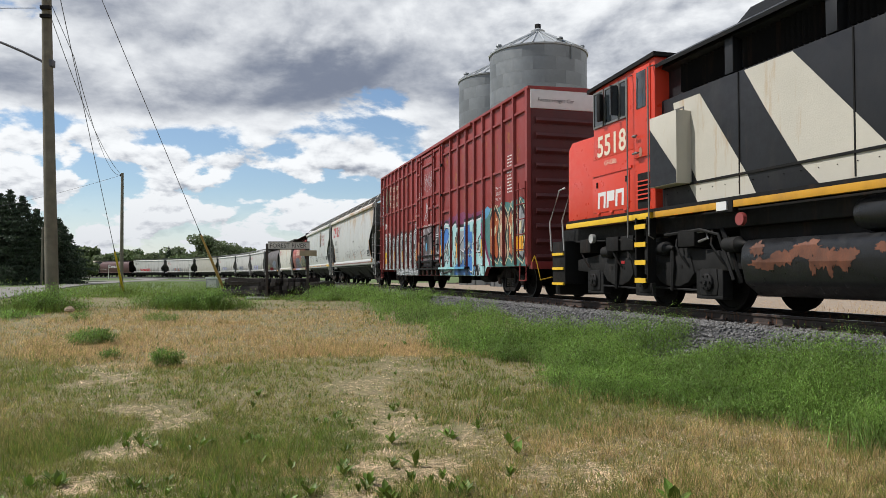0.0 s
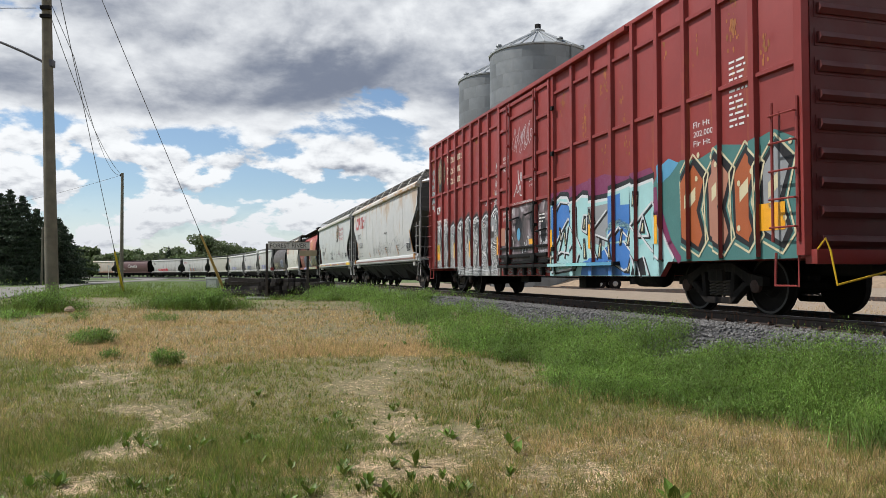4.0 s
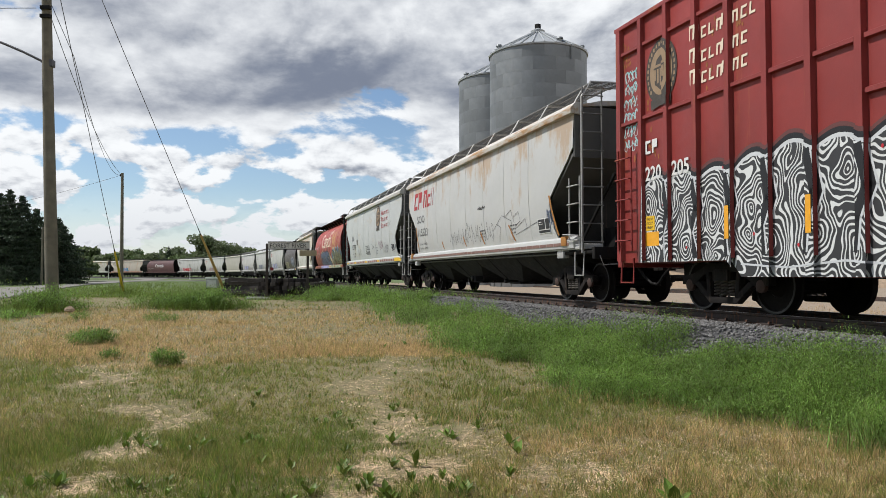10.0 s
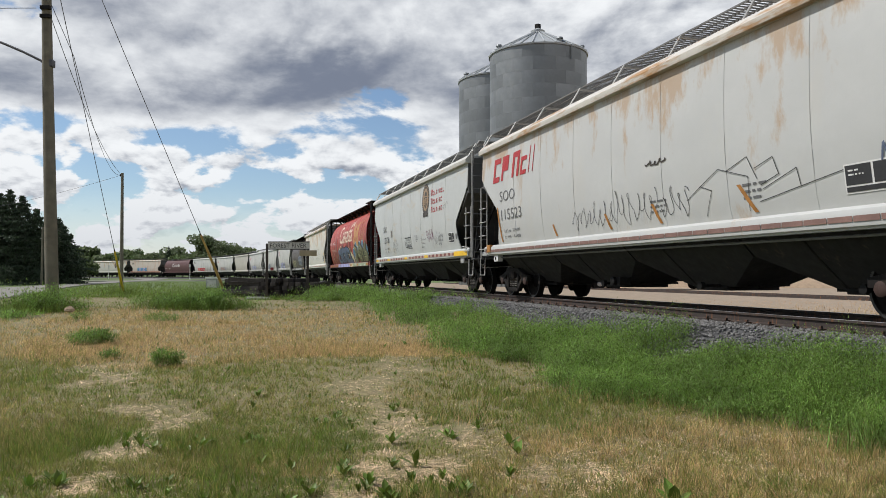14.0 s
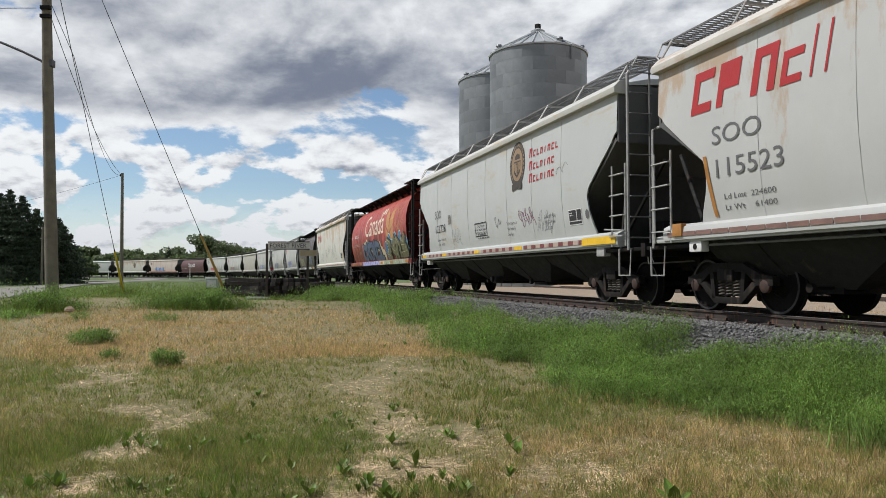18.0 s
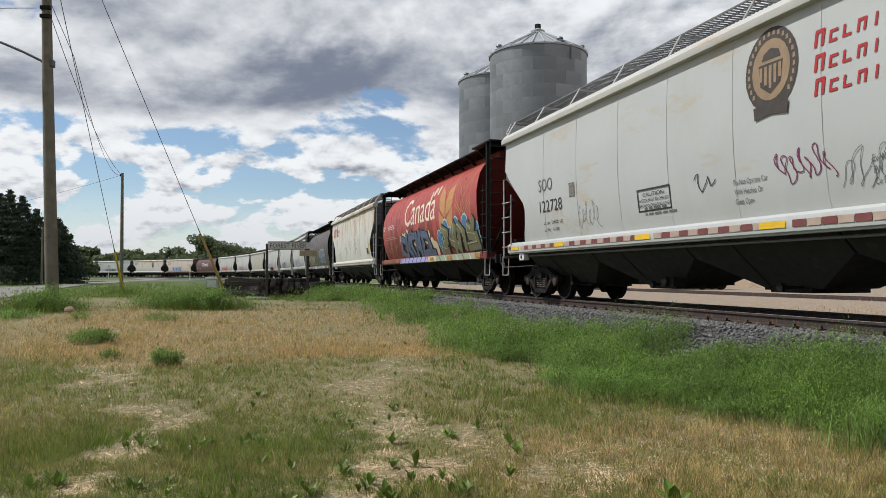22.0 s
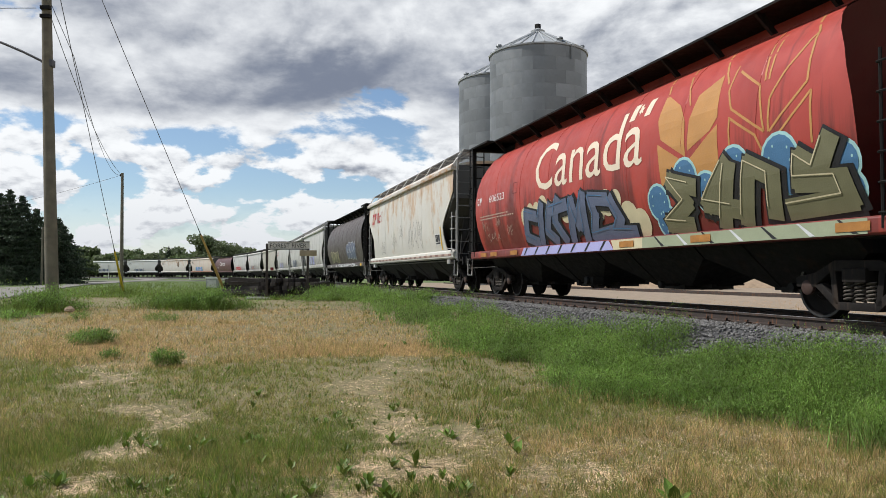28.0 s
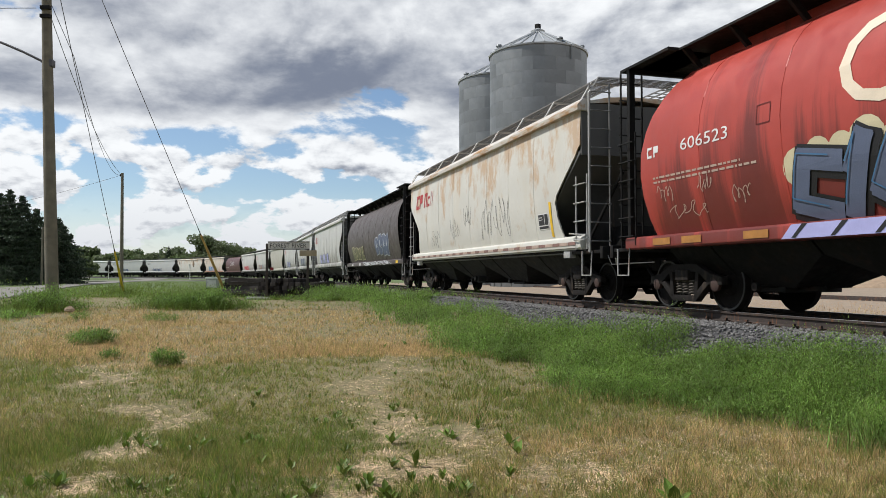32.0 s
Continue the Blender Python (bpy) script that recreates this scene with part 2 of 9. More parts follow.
# ---------------------------------------------------------------- the palette
STEEL_DARK = surface("dark_steel", (0.013, 0.0125, 0.012), 0.7, 0.2, 0.3, 2.0, rust=0.3, rust_col=(0.03, 0.019, 0.014), spec=0.15)
TRUCK = surface("truck_iron", (0.015, 0.013, 0.012), 0.8, 0.0, 0.4, 4.0, rust=0.34, rust_col=(0.046, 0.034, 0.026), spec=0.15)
LOCOIRON = surface("greasy_black_iron", (0.017, 0.0165, 0.016), 0.7, 0.1, 0.35, 4.0, rust=0.24, rust_col=(0.034, 0.028, 0.024), spec=0.15)
SPRING = surface("dusty_spring_steel", (0.085, 0.072, 0.06), 0.75, 0.1, 0.3, 8.0)
BEARING = surface("rusty_bearing_cap", (0.05, 0.027, 0.021), 0.75, 0.0, 0.35, 9.0)
TREAD = surface("wheel_steel", (0.011, 0.0095, 0.009), 0.7, 0.0, 0.3, 5.0, spec=0.08)
RIM = surface("worn_rim", (0.035, 0.034, 0.033), 0.45, 0.4, 0.15, 8.0)
RAIL = surface("rail_web", (0.048, 0.037, 0.032), 0.75, 0.2, 0.25, 6.0, rust=0.3)
RAILTOP = surface("rail_head", (0.28, 0.26, 0.25), 0.32, 0.9, 0.12, 6.0)
TIE = surface("creosoted_wood", (0.055, 0.042, 0.034), 0.85, 0, 0.35, 8.0, bump=0.4, obrand=0.25)
BALLAST = surface("crushed_stone", (0.145, 0.14, 0.135), 0.9, 0, 0.3, 14.0, bump=0.5, island=0.45)
BALLAST_BED = surface("ballast_bed", (0.07, 0.069, 0.069), 0.95, 0, 0.4, 18.0, bump=0.9, bump_scale=28)
GRAVEL = surface("tan_gravel", (0.27, 0.21, 0.15), 0.95, 0, 0.25, 2.5, bump=0.6, bump_scale=22)
PILE = surface("sandy_gravel", (0.33, 0.24, 0.16), 0.95, 0, 0.25, 3.0, bump=0.8, bump_scale=16)
ROAD = surface("grey_road_gravel", (0.20, 0.185, 0.165), 0.95, 0, 0.15, 0.5, bump=0.4)
WHITE = surface("white_paint", (0.44, 0.44, 0.425), 0.5, 0, 0.06, 0.8, rust=0.08, rust_col=(0.34, 0.19, 0.065), grime=0.18, grime_col=(0.45, 0.42, 0.36), bump=0.05, streak=(2.2, 2.2, 0.9), rust_top=(2.8, 4.25, 0.17))
GREYWHITE = surface("grey_white_paint", (0.42, 0.43, 0.415), 0.5, 0, 0.05, 0.7, streak=(0.7, 0.7, 2.2), rust=0.17, rust_col=(0.40, 0.30, 0.17), grime=0.15, grime_col=(0.36, 0.335, 0.29), bump=0.05)
RUSTWHITE = surface("rusty_white_paint", (0.52, 0.505, 0.455), 0.55, 0, 0.08, 0.9, streak=(1.8, 1.8, 1.0), rust_top=(2.2, 4.2, 0.15), rust=0.15, rust_col=(0.40, 0.23, 0.10), grime=0.2, grime_col=(0.5, 0.43, 0.32), bump=0.08)
DIRTYWHITE = surface("dirty_white_paint", (0.43, 0.425, 0.40), 0.55, 0, 0.10, 0.8, rust=0.22, rust_col=(0.15, 0.135, 0.12), streak=(2.6, 2.6, 0.35), rust_top=(2.9, 1.5, 0.16), grime=0.3, grime_col=(0.27, 0.25, 0.22))
BEIGE = surface("beige_paint", (0.36, 0.34, 0.29), 0.55, 0, 0.08, 0.8, rust=0.05, grime=0.15, grime_col=(0.26, 0.23, 0.19))
ORANGEWHITE = surface("orange_stained_paint", (0.50, 0.44, 0.38), 0.6, 0, 0.1, 0.9, rust=0.33, rust_col=(0.42, 0.17, 0.07), grime=0.2, grime_col=(0.4, 0.32, 0.25))
REDCAR = surface("faded_red_paint", (0.36, 0.05, 0.036), 0.45, 0, 0.16, 0.8, rust=0.22, rust_col=(0.07, 0.018, 0.015), rust_top=(3.3, 1.5, 0.24), grime=0.26, grime_col=(0.16, 0.025, 0.02), bump=0.05, streak=(3.0, 0.2, 0.12))
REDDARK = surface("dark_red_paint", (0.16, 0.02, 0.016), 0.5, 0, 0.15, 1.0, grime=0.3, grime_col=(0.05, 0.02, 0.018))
BROWNCAR = surface("brown_grey_paint", (0.075, 0.06, 0.055), 0.5, 0, 0.12, 0.8, grime=0.1, grime_col=(0.05, 0.04, 0.035))
MAROON = surface("maroon_brown_paint", (0.095, 0.042, 0.04), 0.5, 0, 0.12, 0.8, grime=0.1)
BOXRED = surface("oxide_red_paint", (0.225, 0.031, 0.027), 0.5, 0, 0.18, 0.6, rust=0.17, rust_col=(0.33, 0.12, 0.035), grime=0.22, grime_col=(0.12, 0.025, 0.02), bump=0.08)
BOXRUST = surface("rust_flecks", (0.30, 0.105, 0.03), 0.7, 0, 0.4, 5.0, rust=0.3)
# Box car ends: oxide red darkened to carry their shade, with rust and grime.
BOXEND = surface("shaded_oxide_red", (0.075, 0.013, 0.012), 0.55, 0, 0.2, 0.7, rust=0.12, rust_col=(0.20, 0.08, 0.03), grime=0.3, grime_col=(0.05, 0.014, 0.013), bump=0.08)
EMBLEM_TAN = surface("tan_emblem", (0.27, 0.185, 0.11), 0.6, 0, 0.15, 6.0)
STRIPE_DULL = surface("dull_brown_tape", (0.20, 0.115, 0.095), 0.6, 0, 0.3, 3.0)
STRIPE_PLATE = surface("grey_brown_stencil", (0.20, 0.18, 0.155), 0.6, 0, 0.1, 6.0)
BURNT = surface("burnt_orange_tape", (0.34, 0.15, 0.035), 0.6, 0, 0.25, 6.0)
# Pale hopper ends: their shade is put into this dark grey, plus grime patches.
GREYEND = surface("shaded_grey_steel", (0.085, 0.084, 0.08), 0.65, 0, 0.1, 1.0, grime=0.35, grime_col=(0.07, 0.065, 0.06))
# Near-black sheets of bays and end bulkheads, with darker and brown patches.
HOPGREY = surface("dark_bay_sheet", (0.022, 0.021, 0.018), 0.8, 0, 0.3, 1.5, grime=0.45, grime_col=(0.013, 0.012, 0.011), rust=0.1, rust_col=(0.12, 0.08, 0.05))
GRATE = surface("galvanised_grating", (0.16, 0.157, 0.15), 0.6, 0.4, 0.2, 6.0)
CHORD = surface("stained_top_chord", (0.50, 0.47, 0.42), 0.55, 0, 0.12, 1.2, rust=0.52, rust_col=(0.34, 0.19, 0.08), streak=(0.6, 3, 3))
LADDER = surface("worn_grey_rung", (0.36, 0.355, 0.34), 0.5, 0.1, 0.2, 8.0, rust=0.2)
YELLOW = surface("yellow_paint", (0.68, 0.42, 0.02), 0.5, 0, 0.12, 3.0, grime=0.15, grime_col=(0.35, 0.2, 0.04))
SILLYELLOW = surface("grimy_orange_yellow", (0.50, 0.25, 0.018), 0.5, 0, 0.15, 2.0, grime=0.25, grime_col=(0.2, 0.1, 0.025), streak=(2, 2, 0.4))
ORANGE = surface("orange_reflector", (0.72, 0.33, 0.02), 0.4, 0, 0.12, 9.0)
STRIPE_RED = surface("faded_red_tape", (0.17, 0.05, 0.046), 0.5, 0, 0.2, 6.0)
STRIPE_PALE = surface("faded_pale_tape", (0.40, 0.30, 0.24), 0.5, 0, 0.15, 6.0)
LOCORED = surface("orange_red_enamel", (0.56, 0.045, 0.02), 0.35, 0, 0.05, 1.0, grime=0.04, grime_col=(0.3, 0.05, 0.03), bump=0.04)
LOCOBLACK = surface("faded_black_enamel", (0.0125, 0.013, 0.015), 0.5, 0, 0.25, 1.2, grime=0.12, grime_col=(0.055, 0.05, 0.042), bump=0.05, streak=(3, 3, 0.25), rust=0.1, rust_col=(0.05, 0.035, 0.025), spec=0.3)
LOCOCREAM = surface("stained_cream_enamel", (0.46, 0.43, 0.36), 0.5, 0, 0.07, 1.4, rust=0.20, rust_col=(0.36, 0.22, 0.1), grime=0.08, grime_col=(0.4, 0.35, 0.26))
TANKBLACK = surface("tank_black", (0.009, 0.009, 0.0095), 0.36, 0, 0.3, 2.0, spec=0.35)
TANKRUST = surface("flaked_rust", (0.135, 0.05, 0.026), 0.7, 0, 0.45, 4.0, grime=0.4, grime_col=(0.05, 0.03, 0.022))
GLASS_DARK = surface("dark_window_glass", (0.02, 0.025, 0.028), 0.06, 0, 0.1, 2.0, bump=0, spec=0.8)
INK_RED = surface("red_lettering", (0.36, 0.022, 0.024), 0.5, 0, 0.08, 4.0)
INK_BLACK = surface("black_lettering", (0.03, 0.03, 0.032), 0.6, 0, 0.2, 8.0)
INK_GREY = surface("faded_black_lettering", (0.12, 0.12, 0.12), 0.6, 0, 0.2, 8.0)
INK_WHITE = surface("white_lettering", (0.62, 0.61, 0.59), 0.5, 0, 0.06, 6.0)
INK_CREAM = surface("cream_lettering", (0.66, 0.56, 0.43), 0.5, 0, 0.06, 6.0)
GOLD = surface("wheat_gold", (0.42, 0.21, 0.065), 0.5, 0, 0.12, 2.0)
EMBLEM = surface("dark_brown_emblem", (0.055, 0.045, 0.038), 0.6, 0, 0.3, 6.0)
SPRAY = {k: surface("spray_" + k, c, 0.45, 0, 0.1, 3.0) for k, c in {
    "white": (0.52, 0.53, 0.54), "black": (0.018, 0.018, 0.02), "blue": (0.05, 0.16, 0.42), "teal": (0.22, 0.48, 0.48), "pale": (0.30, 0.50, 0.50),
    "purple": (0.17, 0.035, 0.09), "green": (0.06, 0.16, 0.15), "cream": (0.52, 0.46, 0.30), "slate": (0.10, 0.12, 0.18), "lilac": (0.34, 0.34, 0.58),
    "olive": (0.145, 0.14, 0.08), "sky": (0.09, 0.27, 0.42), "red": (0.45, 0.03, 0.04), "grey": (0.24, 0.25, 0.26), "soot": (0.06, 0.052, 0.05), "tan": (0.34, 0.16, 0.11), "rust": (0.32, 0.085, 0.03), "haze": (0.12, 0.045, 0.042), "bluegrey": (0.06, 0.15, 0.27), "sage": (0.27, 0.30, 0.20)}.items()}
for q in SPRAY:
    SPRAY[q].node_tree.nodes["Principled BSDF"].inputs["Specular IOR Level"].default_value = 0.3


def swirl_paint():
    """White strokes curling round many centres on black spray paint."""
    m = bpy.data.materials.new("black_white_swirls")
    m.use_nodes = True
    nt = m.node_tree
    N, L = nt.nodes.new, nt.links.new
    co = N("ShaderNodeTexCoord").outputs["Object"]
    sp, cb = N("ShaderNodeSeparateXYZ"), N("ShaderNodeCombineXYZ")
    L(co, sp.inputs[0])
    for src, dst, k in ((0, 0, 1.45), (2, 1, 1.15)):
        q = N("ShaderNodeMath")
        q.operation = "MULTIPLY"
        L(sp.outputs[src], q.inputs[0])
        q.inputs[1].default_value = k
        L(q.outputs[0], cb.inputs[dst])
    n = N("ShaderNodeTexNoise")
    n.inputs["Scale"].default_value, n.inputs["Detail"].default_value = 1.5, 1.5
    L(cb.outputs[0], n.inputs["Vector"])
    sc = N("ShaderNodeVectorMath")
    sc.operation = "MULTIPLY_ADD"
    L(n.outputs["Color"], sc.inputs[0])
    sc.inputs[1].default_value = (0.55, 0.55, 0)
    L(cb.outputs[0], sc.inputs[2])
    v = N("ShaderNodeTexVoronoi")
    v.voronoi_dimensions, v.feature = "2D", "SMOOTH_F1"
    v.inputs["Scale"].default_value, v.inputs["Randomness"].default_value, v.inputs["Smoothness"].default_value = 1.0, 0.75, 0.35
    L(sc.outputs[0], v.inputs["Vector"])

    def op(kind, a, b):
        q = N("ShaderNodeMath")
        q.operation = kind
        for i, c in enumerate((a, b)):
            if isinstance(c, (int, float)):
                q.inputs[i].default_value = c
            else:
                L(c, q.inputs[i])
        return q.outputs[0]
    wave = op("SINE", op("MULTIPLY", v.outputs["Distance"], 74.0), 0.0)
    gapn = N("ShaderNodeTexNoise")
    gapn.inputs["Scale"].default_value = 3.2
    L(sc.outputs[0], gapn.inputs["Vector"])
    wave = op("ADD", wave, op("MULTIPLY", op("SUBTRACT", gapn.outputs["Fac"], 0.5), 2.2))
    r = N("ShaderNodeMapRange")
    L(wave, r.inputs[0])
    r.inputs[1].default_value, r.inputs[2].default_value = 0.22, 0.46
    x = N("ShaderNodeMix")
    x.data_type = "RGBA"
    L(r.outputs[0], x.inputs[0])
    x.inputs[6].default_value, x.inputs[7].default_value = (0.028, 0.028, 0.03, 1), (0.58, 0.585, 0.575, 1)
    b = nt.nodes["Principled BSDF"]
    L(x.outputs[2], b.inputs["Base Color"])
    b.inputs["Roughness"].default_value = 0.5
    return m


def smoke_paint():
    """Sprayed clouds of grey, lilac and black that run into one another."""
    m = bpy.data.materials.new("smoky_grey_spray")
    m.use_nodes = True
    nt = m.node_tree
    N, L = nt.nodes.new, nt.links.new
    n = N("ShaderNodeTexNoise")
    n.inputs["Scale"].default_value, n.inputs["Detail"].default_value, n.inputs["Distortion"].default_value = 1.5, 4.0, 1.6
    L(N("ShaderNodeTexCoord").outputs["Object"], n.inputs["Vector"])
    r = N("ShaderNodeValToRGB")
    for q in range(2):
        r.color_ramp.elements.new(0.5)
    for e, (p, c) in zip(r.color_ramp.elements, ((0.36, (0.03, 0.026, 0.026, 1)), (0.46, (0.10, 0.075, 0.078, 1)), (0.56, (0.17, 0.135, 0.145, 1)), (0.68, (0.42, 0.40, 0.42, 1)))):
        e.position, e.color = p, c
    L(n.outputs["Fac"], r.inputs[0])
    b = nt.nodes["Principled BSDF"]
    L(r.outputs[0], b.inputs["Base Color"])
    b.inputs["Roughness"].default_value = 0.55
    return m


SMOKE = smoke_paint()
SWIRL = swirl_paint()

# ---------------------------------------------------------------- the train
# Car space: x along the line towards the train's head, y to the left of travel (the camera is on the -y side), z up from the rail.
PITCH, TRAIN_S, TRAIN_V, TRAIN_ACC = 17.935, -30.129, 2.4331, 0.000496
WHEEL_R = 0.457
CARS = []        # (thing, place of its middle along the train, half the distance of its pivots)
WHEELSETS = []   # (wheelset, x in its car, radius)


def flat_shape(pts):
    """2D polygon (u, v) as a filled bmesh in the x-z plane."""
    bm = bmesh.new()
    vs = [bm.verts.new((u, 0, v)) for u, v in pts]
    for a, b, c in tessellate_polygon([[Vector((u, v, 0)) for u, v in pts]]):
        bm.faces.new((vs[a], vs[b], vs[c]))
    return bm


def wrap(bm, side, proud=0.006):
    """Lays a flat bmesh (x, z) on a car's side: side(z) gives the half width there. The mesh is cut level by level to follow the curve."""
    zs = [v.co.z for v in bm.verts]
    if not zs:
        return bm
    lo, hi = min(zs), max(zs)
    n = int((hi - lo) / 0.12)
    for i in range(1, n + 1):
        z = lo + (hi - lo) * i / (n + 1)
        bmesh.ops.bisect_plane(bm, geom=bm.verts[:] + bm.edges[:] + bm.faces[:], plane_co=(0, 0, z), plane_no=(0, 0, 1))
    for v in bm.verts:
        v.co.y = -(side(v.co.z) + proud)
    for f in bm.faces:
        f.normal_update()
        if f.normal.y > 0:
            f.normal_flip()
    return bm


def to_part(name, bm, mat, parent, label=""):
    me = bpy.data.meshes.new(name)
    bm.to_mesh(me)
    bm.free()
    me.materials.append(mat)
    return part(name, me, mat, parent, label)


def text_bm(s, height, width=None, slant=0.0, bold=0.0):
    """A word as a flat bmesh in x-z, its lower left corner at the origin."""
    cu = bpy.data.curves.new("word", "FONT")
    cu.body, cu.size, cu.resolution_u, cu.shear, cu.offset = s, 1.0, 3, slant, bold
    ob = new("word", cu)
    dg = bpy.context.evaluated_depsgraph_get()
    me = bpy.data.meshes.new_from_object(ob.evaluated_get(dg))
    bpy.data.objects.remove(ob)
    bm = bmesh.new()
    bm.from_mesh(me)
    bpy.data.meshes.remove(me)
    xs, ys = [v.co.x for v in bm.verts], [v.co.y for v in bm.verts]
    cap = 0.69
    k = height / cap
    kx = width / (max(xs) - min(xs)) if width else k
    x0, y0 = min(xs), min(0, min(ys)) if not s.isupper() and not s.isdigit() else 0
    for v in bm.verts:
        v.co = ((v.co.x - x0) * kx, 0, (v.co.y - (0 if y0 > -0.05 else 0)) * k)
    return bm


def word(parent, s, x, z, h, mat, side, width=None, name="lettering", slant=0.0, proud=0.008, bold=0.0):
    bm = text_bm(s, h, width, slant, bold)
    for v in bm.verts:
        v.co.x += x
        v.co.z += z
    return to_part(name, wrap(bm, side, proud), mat, parent)


def shape(parent, name, pts, mat, side, proud=0.008):
    return to_part(name, wrap(flat_shape(pts), side, proud), mat, parent)


def bars(parent, x, z, w, h, rows, mat, side, seed=1, name="small_print", fill=0.38, proud=0.008):
    """Small print as bars of its size."""
    rnd = random.Random(seed)
    bm = bmesh.new()
    step = h / rows
    for r in range(rows):
        u = x
        end = x + w * rnd.uniform(0.6, 1.0)
        while u < end - 0.02:
            l = min(rnd.uniform(0.5, 2.2) * step, end - u)
            b = z + h - (r + 1) * step
            vs = [bm.verts.new(q) for q in ((u, 0, b), (u + l, 0, b), (u + l, 0, b + step * fill), (u, 0, b + step * fill))]
            bm.faces.new(vs)
            u += l + 0.45 * step
    return to_part(name, wrap(bm, side, proud), mat, parent)


def scrawl(parent, x, z, w, h, mat, side, seed, width=0.02, loops=6, name="scrawl", proud=0.009):
    """A looping hand-drawn line of spray paint."""
    rnd = random.Random(seed)
    bm = bmesh.new()
    n = loops * 14
    ph = [rnd.uniform(0, 6.3) for _ in range(4)]
    pts = []
    for i in range(n + 1):
        t = i / n
        a = t * loops * 2 * math.pi
        pts.append((x + w * (t * 0.9 + 0.06 * math.sin(a + ph[0]) + 0.03 * math.sin(2.3 * a + ph[1])),
                    z + h * (0.5 + 0.34 * math.sin(a * 0.97 + ph[2]) + 0.16 * math.sin(a * 0.41 + ph[3]))))
    last = None
    for i, (u, q) in enumerate(pts):
        p0, p1 = pts[max(0, i - 1)], pts[min(n, i + 1)]
        d = Vector((p1[0] - p0[0], p1[1] - p0[1]))
        d = d.normalized() if d.length > 1e-6 else Vector((1, 0))
        k = width / 2
        pair = (bm.verts.new((u - d.y * k, 0, q + d.x * k)), bm.verts.new((u + d.y * k, 0, q - d.x * k)))
        if last:
            bm.faces.new((last[0], last[1], pair[1], pair[0]))
        last = pair
    for v in bm.verts:
        v.co.y = -(side(v.co.z) + proud)
    return to_part(name, bm, mat, parent)


def stroke_word(n, seed, x, z, w, h, lean=0.15):
    """Fat graffiti letters as outlines: a list of polygons."""
    rnd = random.Random(seed)
    out = []
    cw = w / n
    for i in range(n):
        a = x + i * cw
        top, bot = z + h * rnd.uniform(0.86, 1.0), z + h * rnd.uniform(0.0, 0.1)
        k = lean * h * rnd.uniform(-0.6, 1.2)
        mid = z + h * rnd.uniform(0.4, 0.6)
        kind = rnd.randrange(4)
        if kind == 0:
            p = [(a, bot), (a + 0.4 * cw, bot + 0.04 * h), (a + 0.5 * cw, mid), (a + 0.72 * cw, bot), (a + 1.08 * cw, bot + 0.05 * h), (a + 0.92 * cw + k, top), (a + 0.15 * cw + k, top - 0.06 * h)]
        elif kind == 1:
            p = [(a + 0.05 * cw, mid), (a + 0.2 * cw, bot), (a + 0.95 * cw, bot + 0.06 * h), (a + 1.05 * cw, mid - 0.1 * h), (a + 0.7 * cw, mid), (a + 1.05 * cw + k, mid + 0.15 * h), (a + 0.9 * cw + k, top), (a + 0.25 * cw + k, top - 0.03 * h), (a - 0.05 * cw + k, top - 0.2 * h)]
        elif kind == 2:
            p = [(a, bot), (a + 1.05 * cw, bot + 0.03 * h), (a + 0.98 * cw, bot + 0.3 * h), (a + 0.5 * cw, bot + 0.33 * h), (a + 0.9 * cw + k, mid + 0.1 * h), (a + 0.95 * cw + k, top), (a + 0.1 * cw + k, top - 0.1 * h)]
        else:
            p = [(a + 0.1 * cw, bot), (a + 0.6 * cw, bot - 0.03 * h), (a + 0.75 * cw, mid), (a + 1.1 * cw + k, mid + 0.2 * h), (a + 0.95 * cw + k, top), (a + 0.45 * cw + k, top - 0.12 * h), (a - 0.02 * cw + k, top), (a - 0.05 * cw, mid)]
        out.append(p)
    return out


def grow(p, d):
    """A polygon moved outwards by d (for outlines)."""
    n = len(p)
    area = sum(p[i][0] * p[(i + 1) % n][1] - p[(i + 1) % n][0] * p[i][1] for i in range(n))
    sg = 1 if area > 0 else -1
    out = []
    for i in range(n):
        a, b, c = Vector(p[i - 1]), Vector(p[i]), Vector(p[(i + 1) % n])
        e, f = (b - a).normalized(), (c - b).normalized()
        m = Vector((e.y + f.y, -(e.x + f.x)))
        m = m.normalized() if m.length > 1e-4 else Vector((e.y, -e.x))
        out.append(tuple(b + m * d * sg))
    return out


def graffiti(parent, n, seed, x, z, w, h, fill, line, glow, side, lw=0.05, lean=0.15, proud=0.008):
    """One piece of fat letters: a glow shape behind, dark outlines, coloured fills and light cuts."""
    rnd = random.Random(seed + 7)
    for i, p in enumerate(stroke_word(n, seed, x, z, w, h, lean)):
        if glow:
            shape(parent, "graffiti_glow", grow(p, lw * 2.2), glow, side, proud + 0.0005 * i)
        shape(parent, "graffiti_outline", grow(p, lw * 0.9), line, side, proud + 0.008 + 0.0005 * i)
        shape(parent, "graffiti_letter", p, fill[i % len(fill)], side, proud + 0.016 + 0.0005 * i)
        cx, cz = sum(q[0] for q in p) / len(p), sum(q[1] for q in p) / len(p)
        k, l = rnd.uniform(-0.3, 0.3), 0.18 * w / n
        shape(parent, "graffiti_cut", [(cx - l * 0.5, cz - 0.12 * h), (cx + l * 0.3, cz - 0.13 * h), (cx + l * (0.5 + k), cz + 0.2 * h), (cx + l * (k - 0.1), cz + 0.22 * h)], line, side, proud + 0.024)


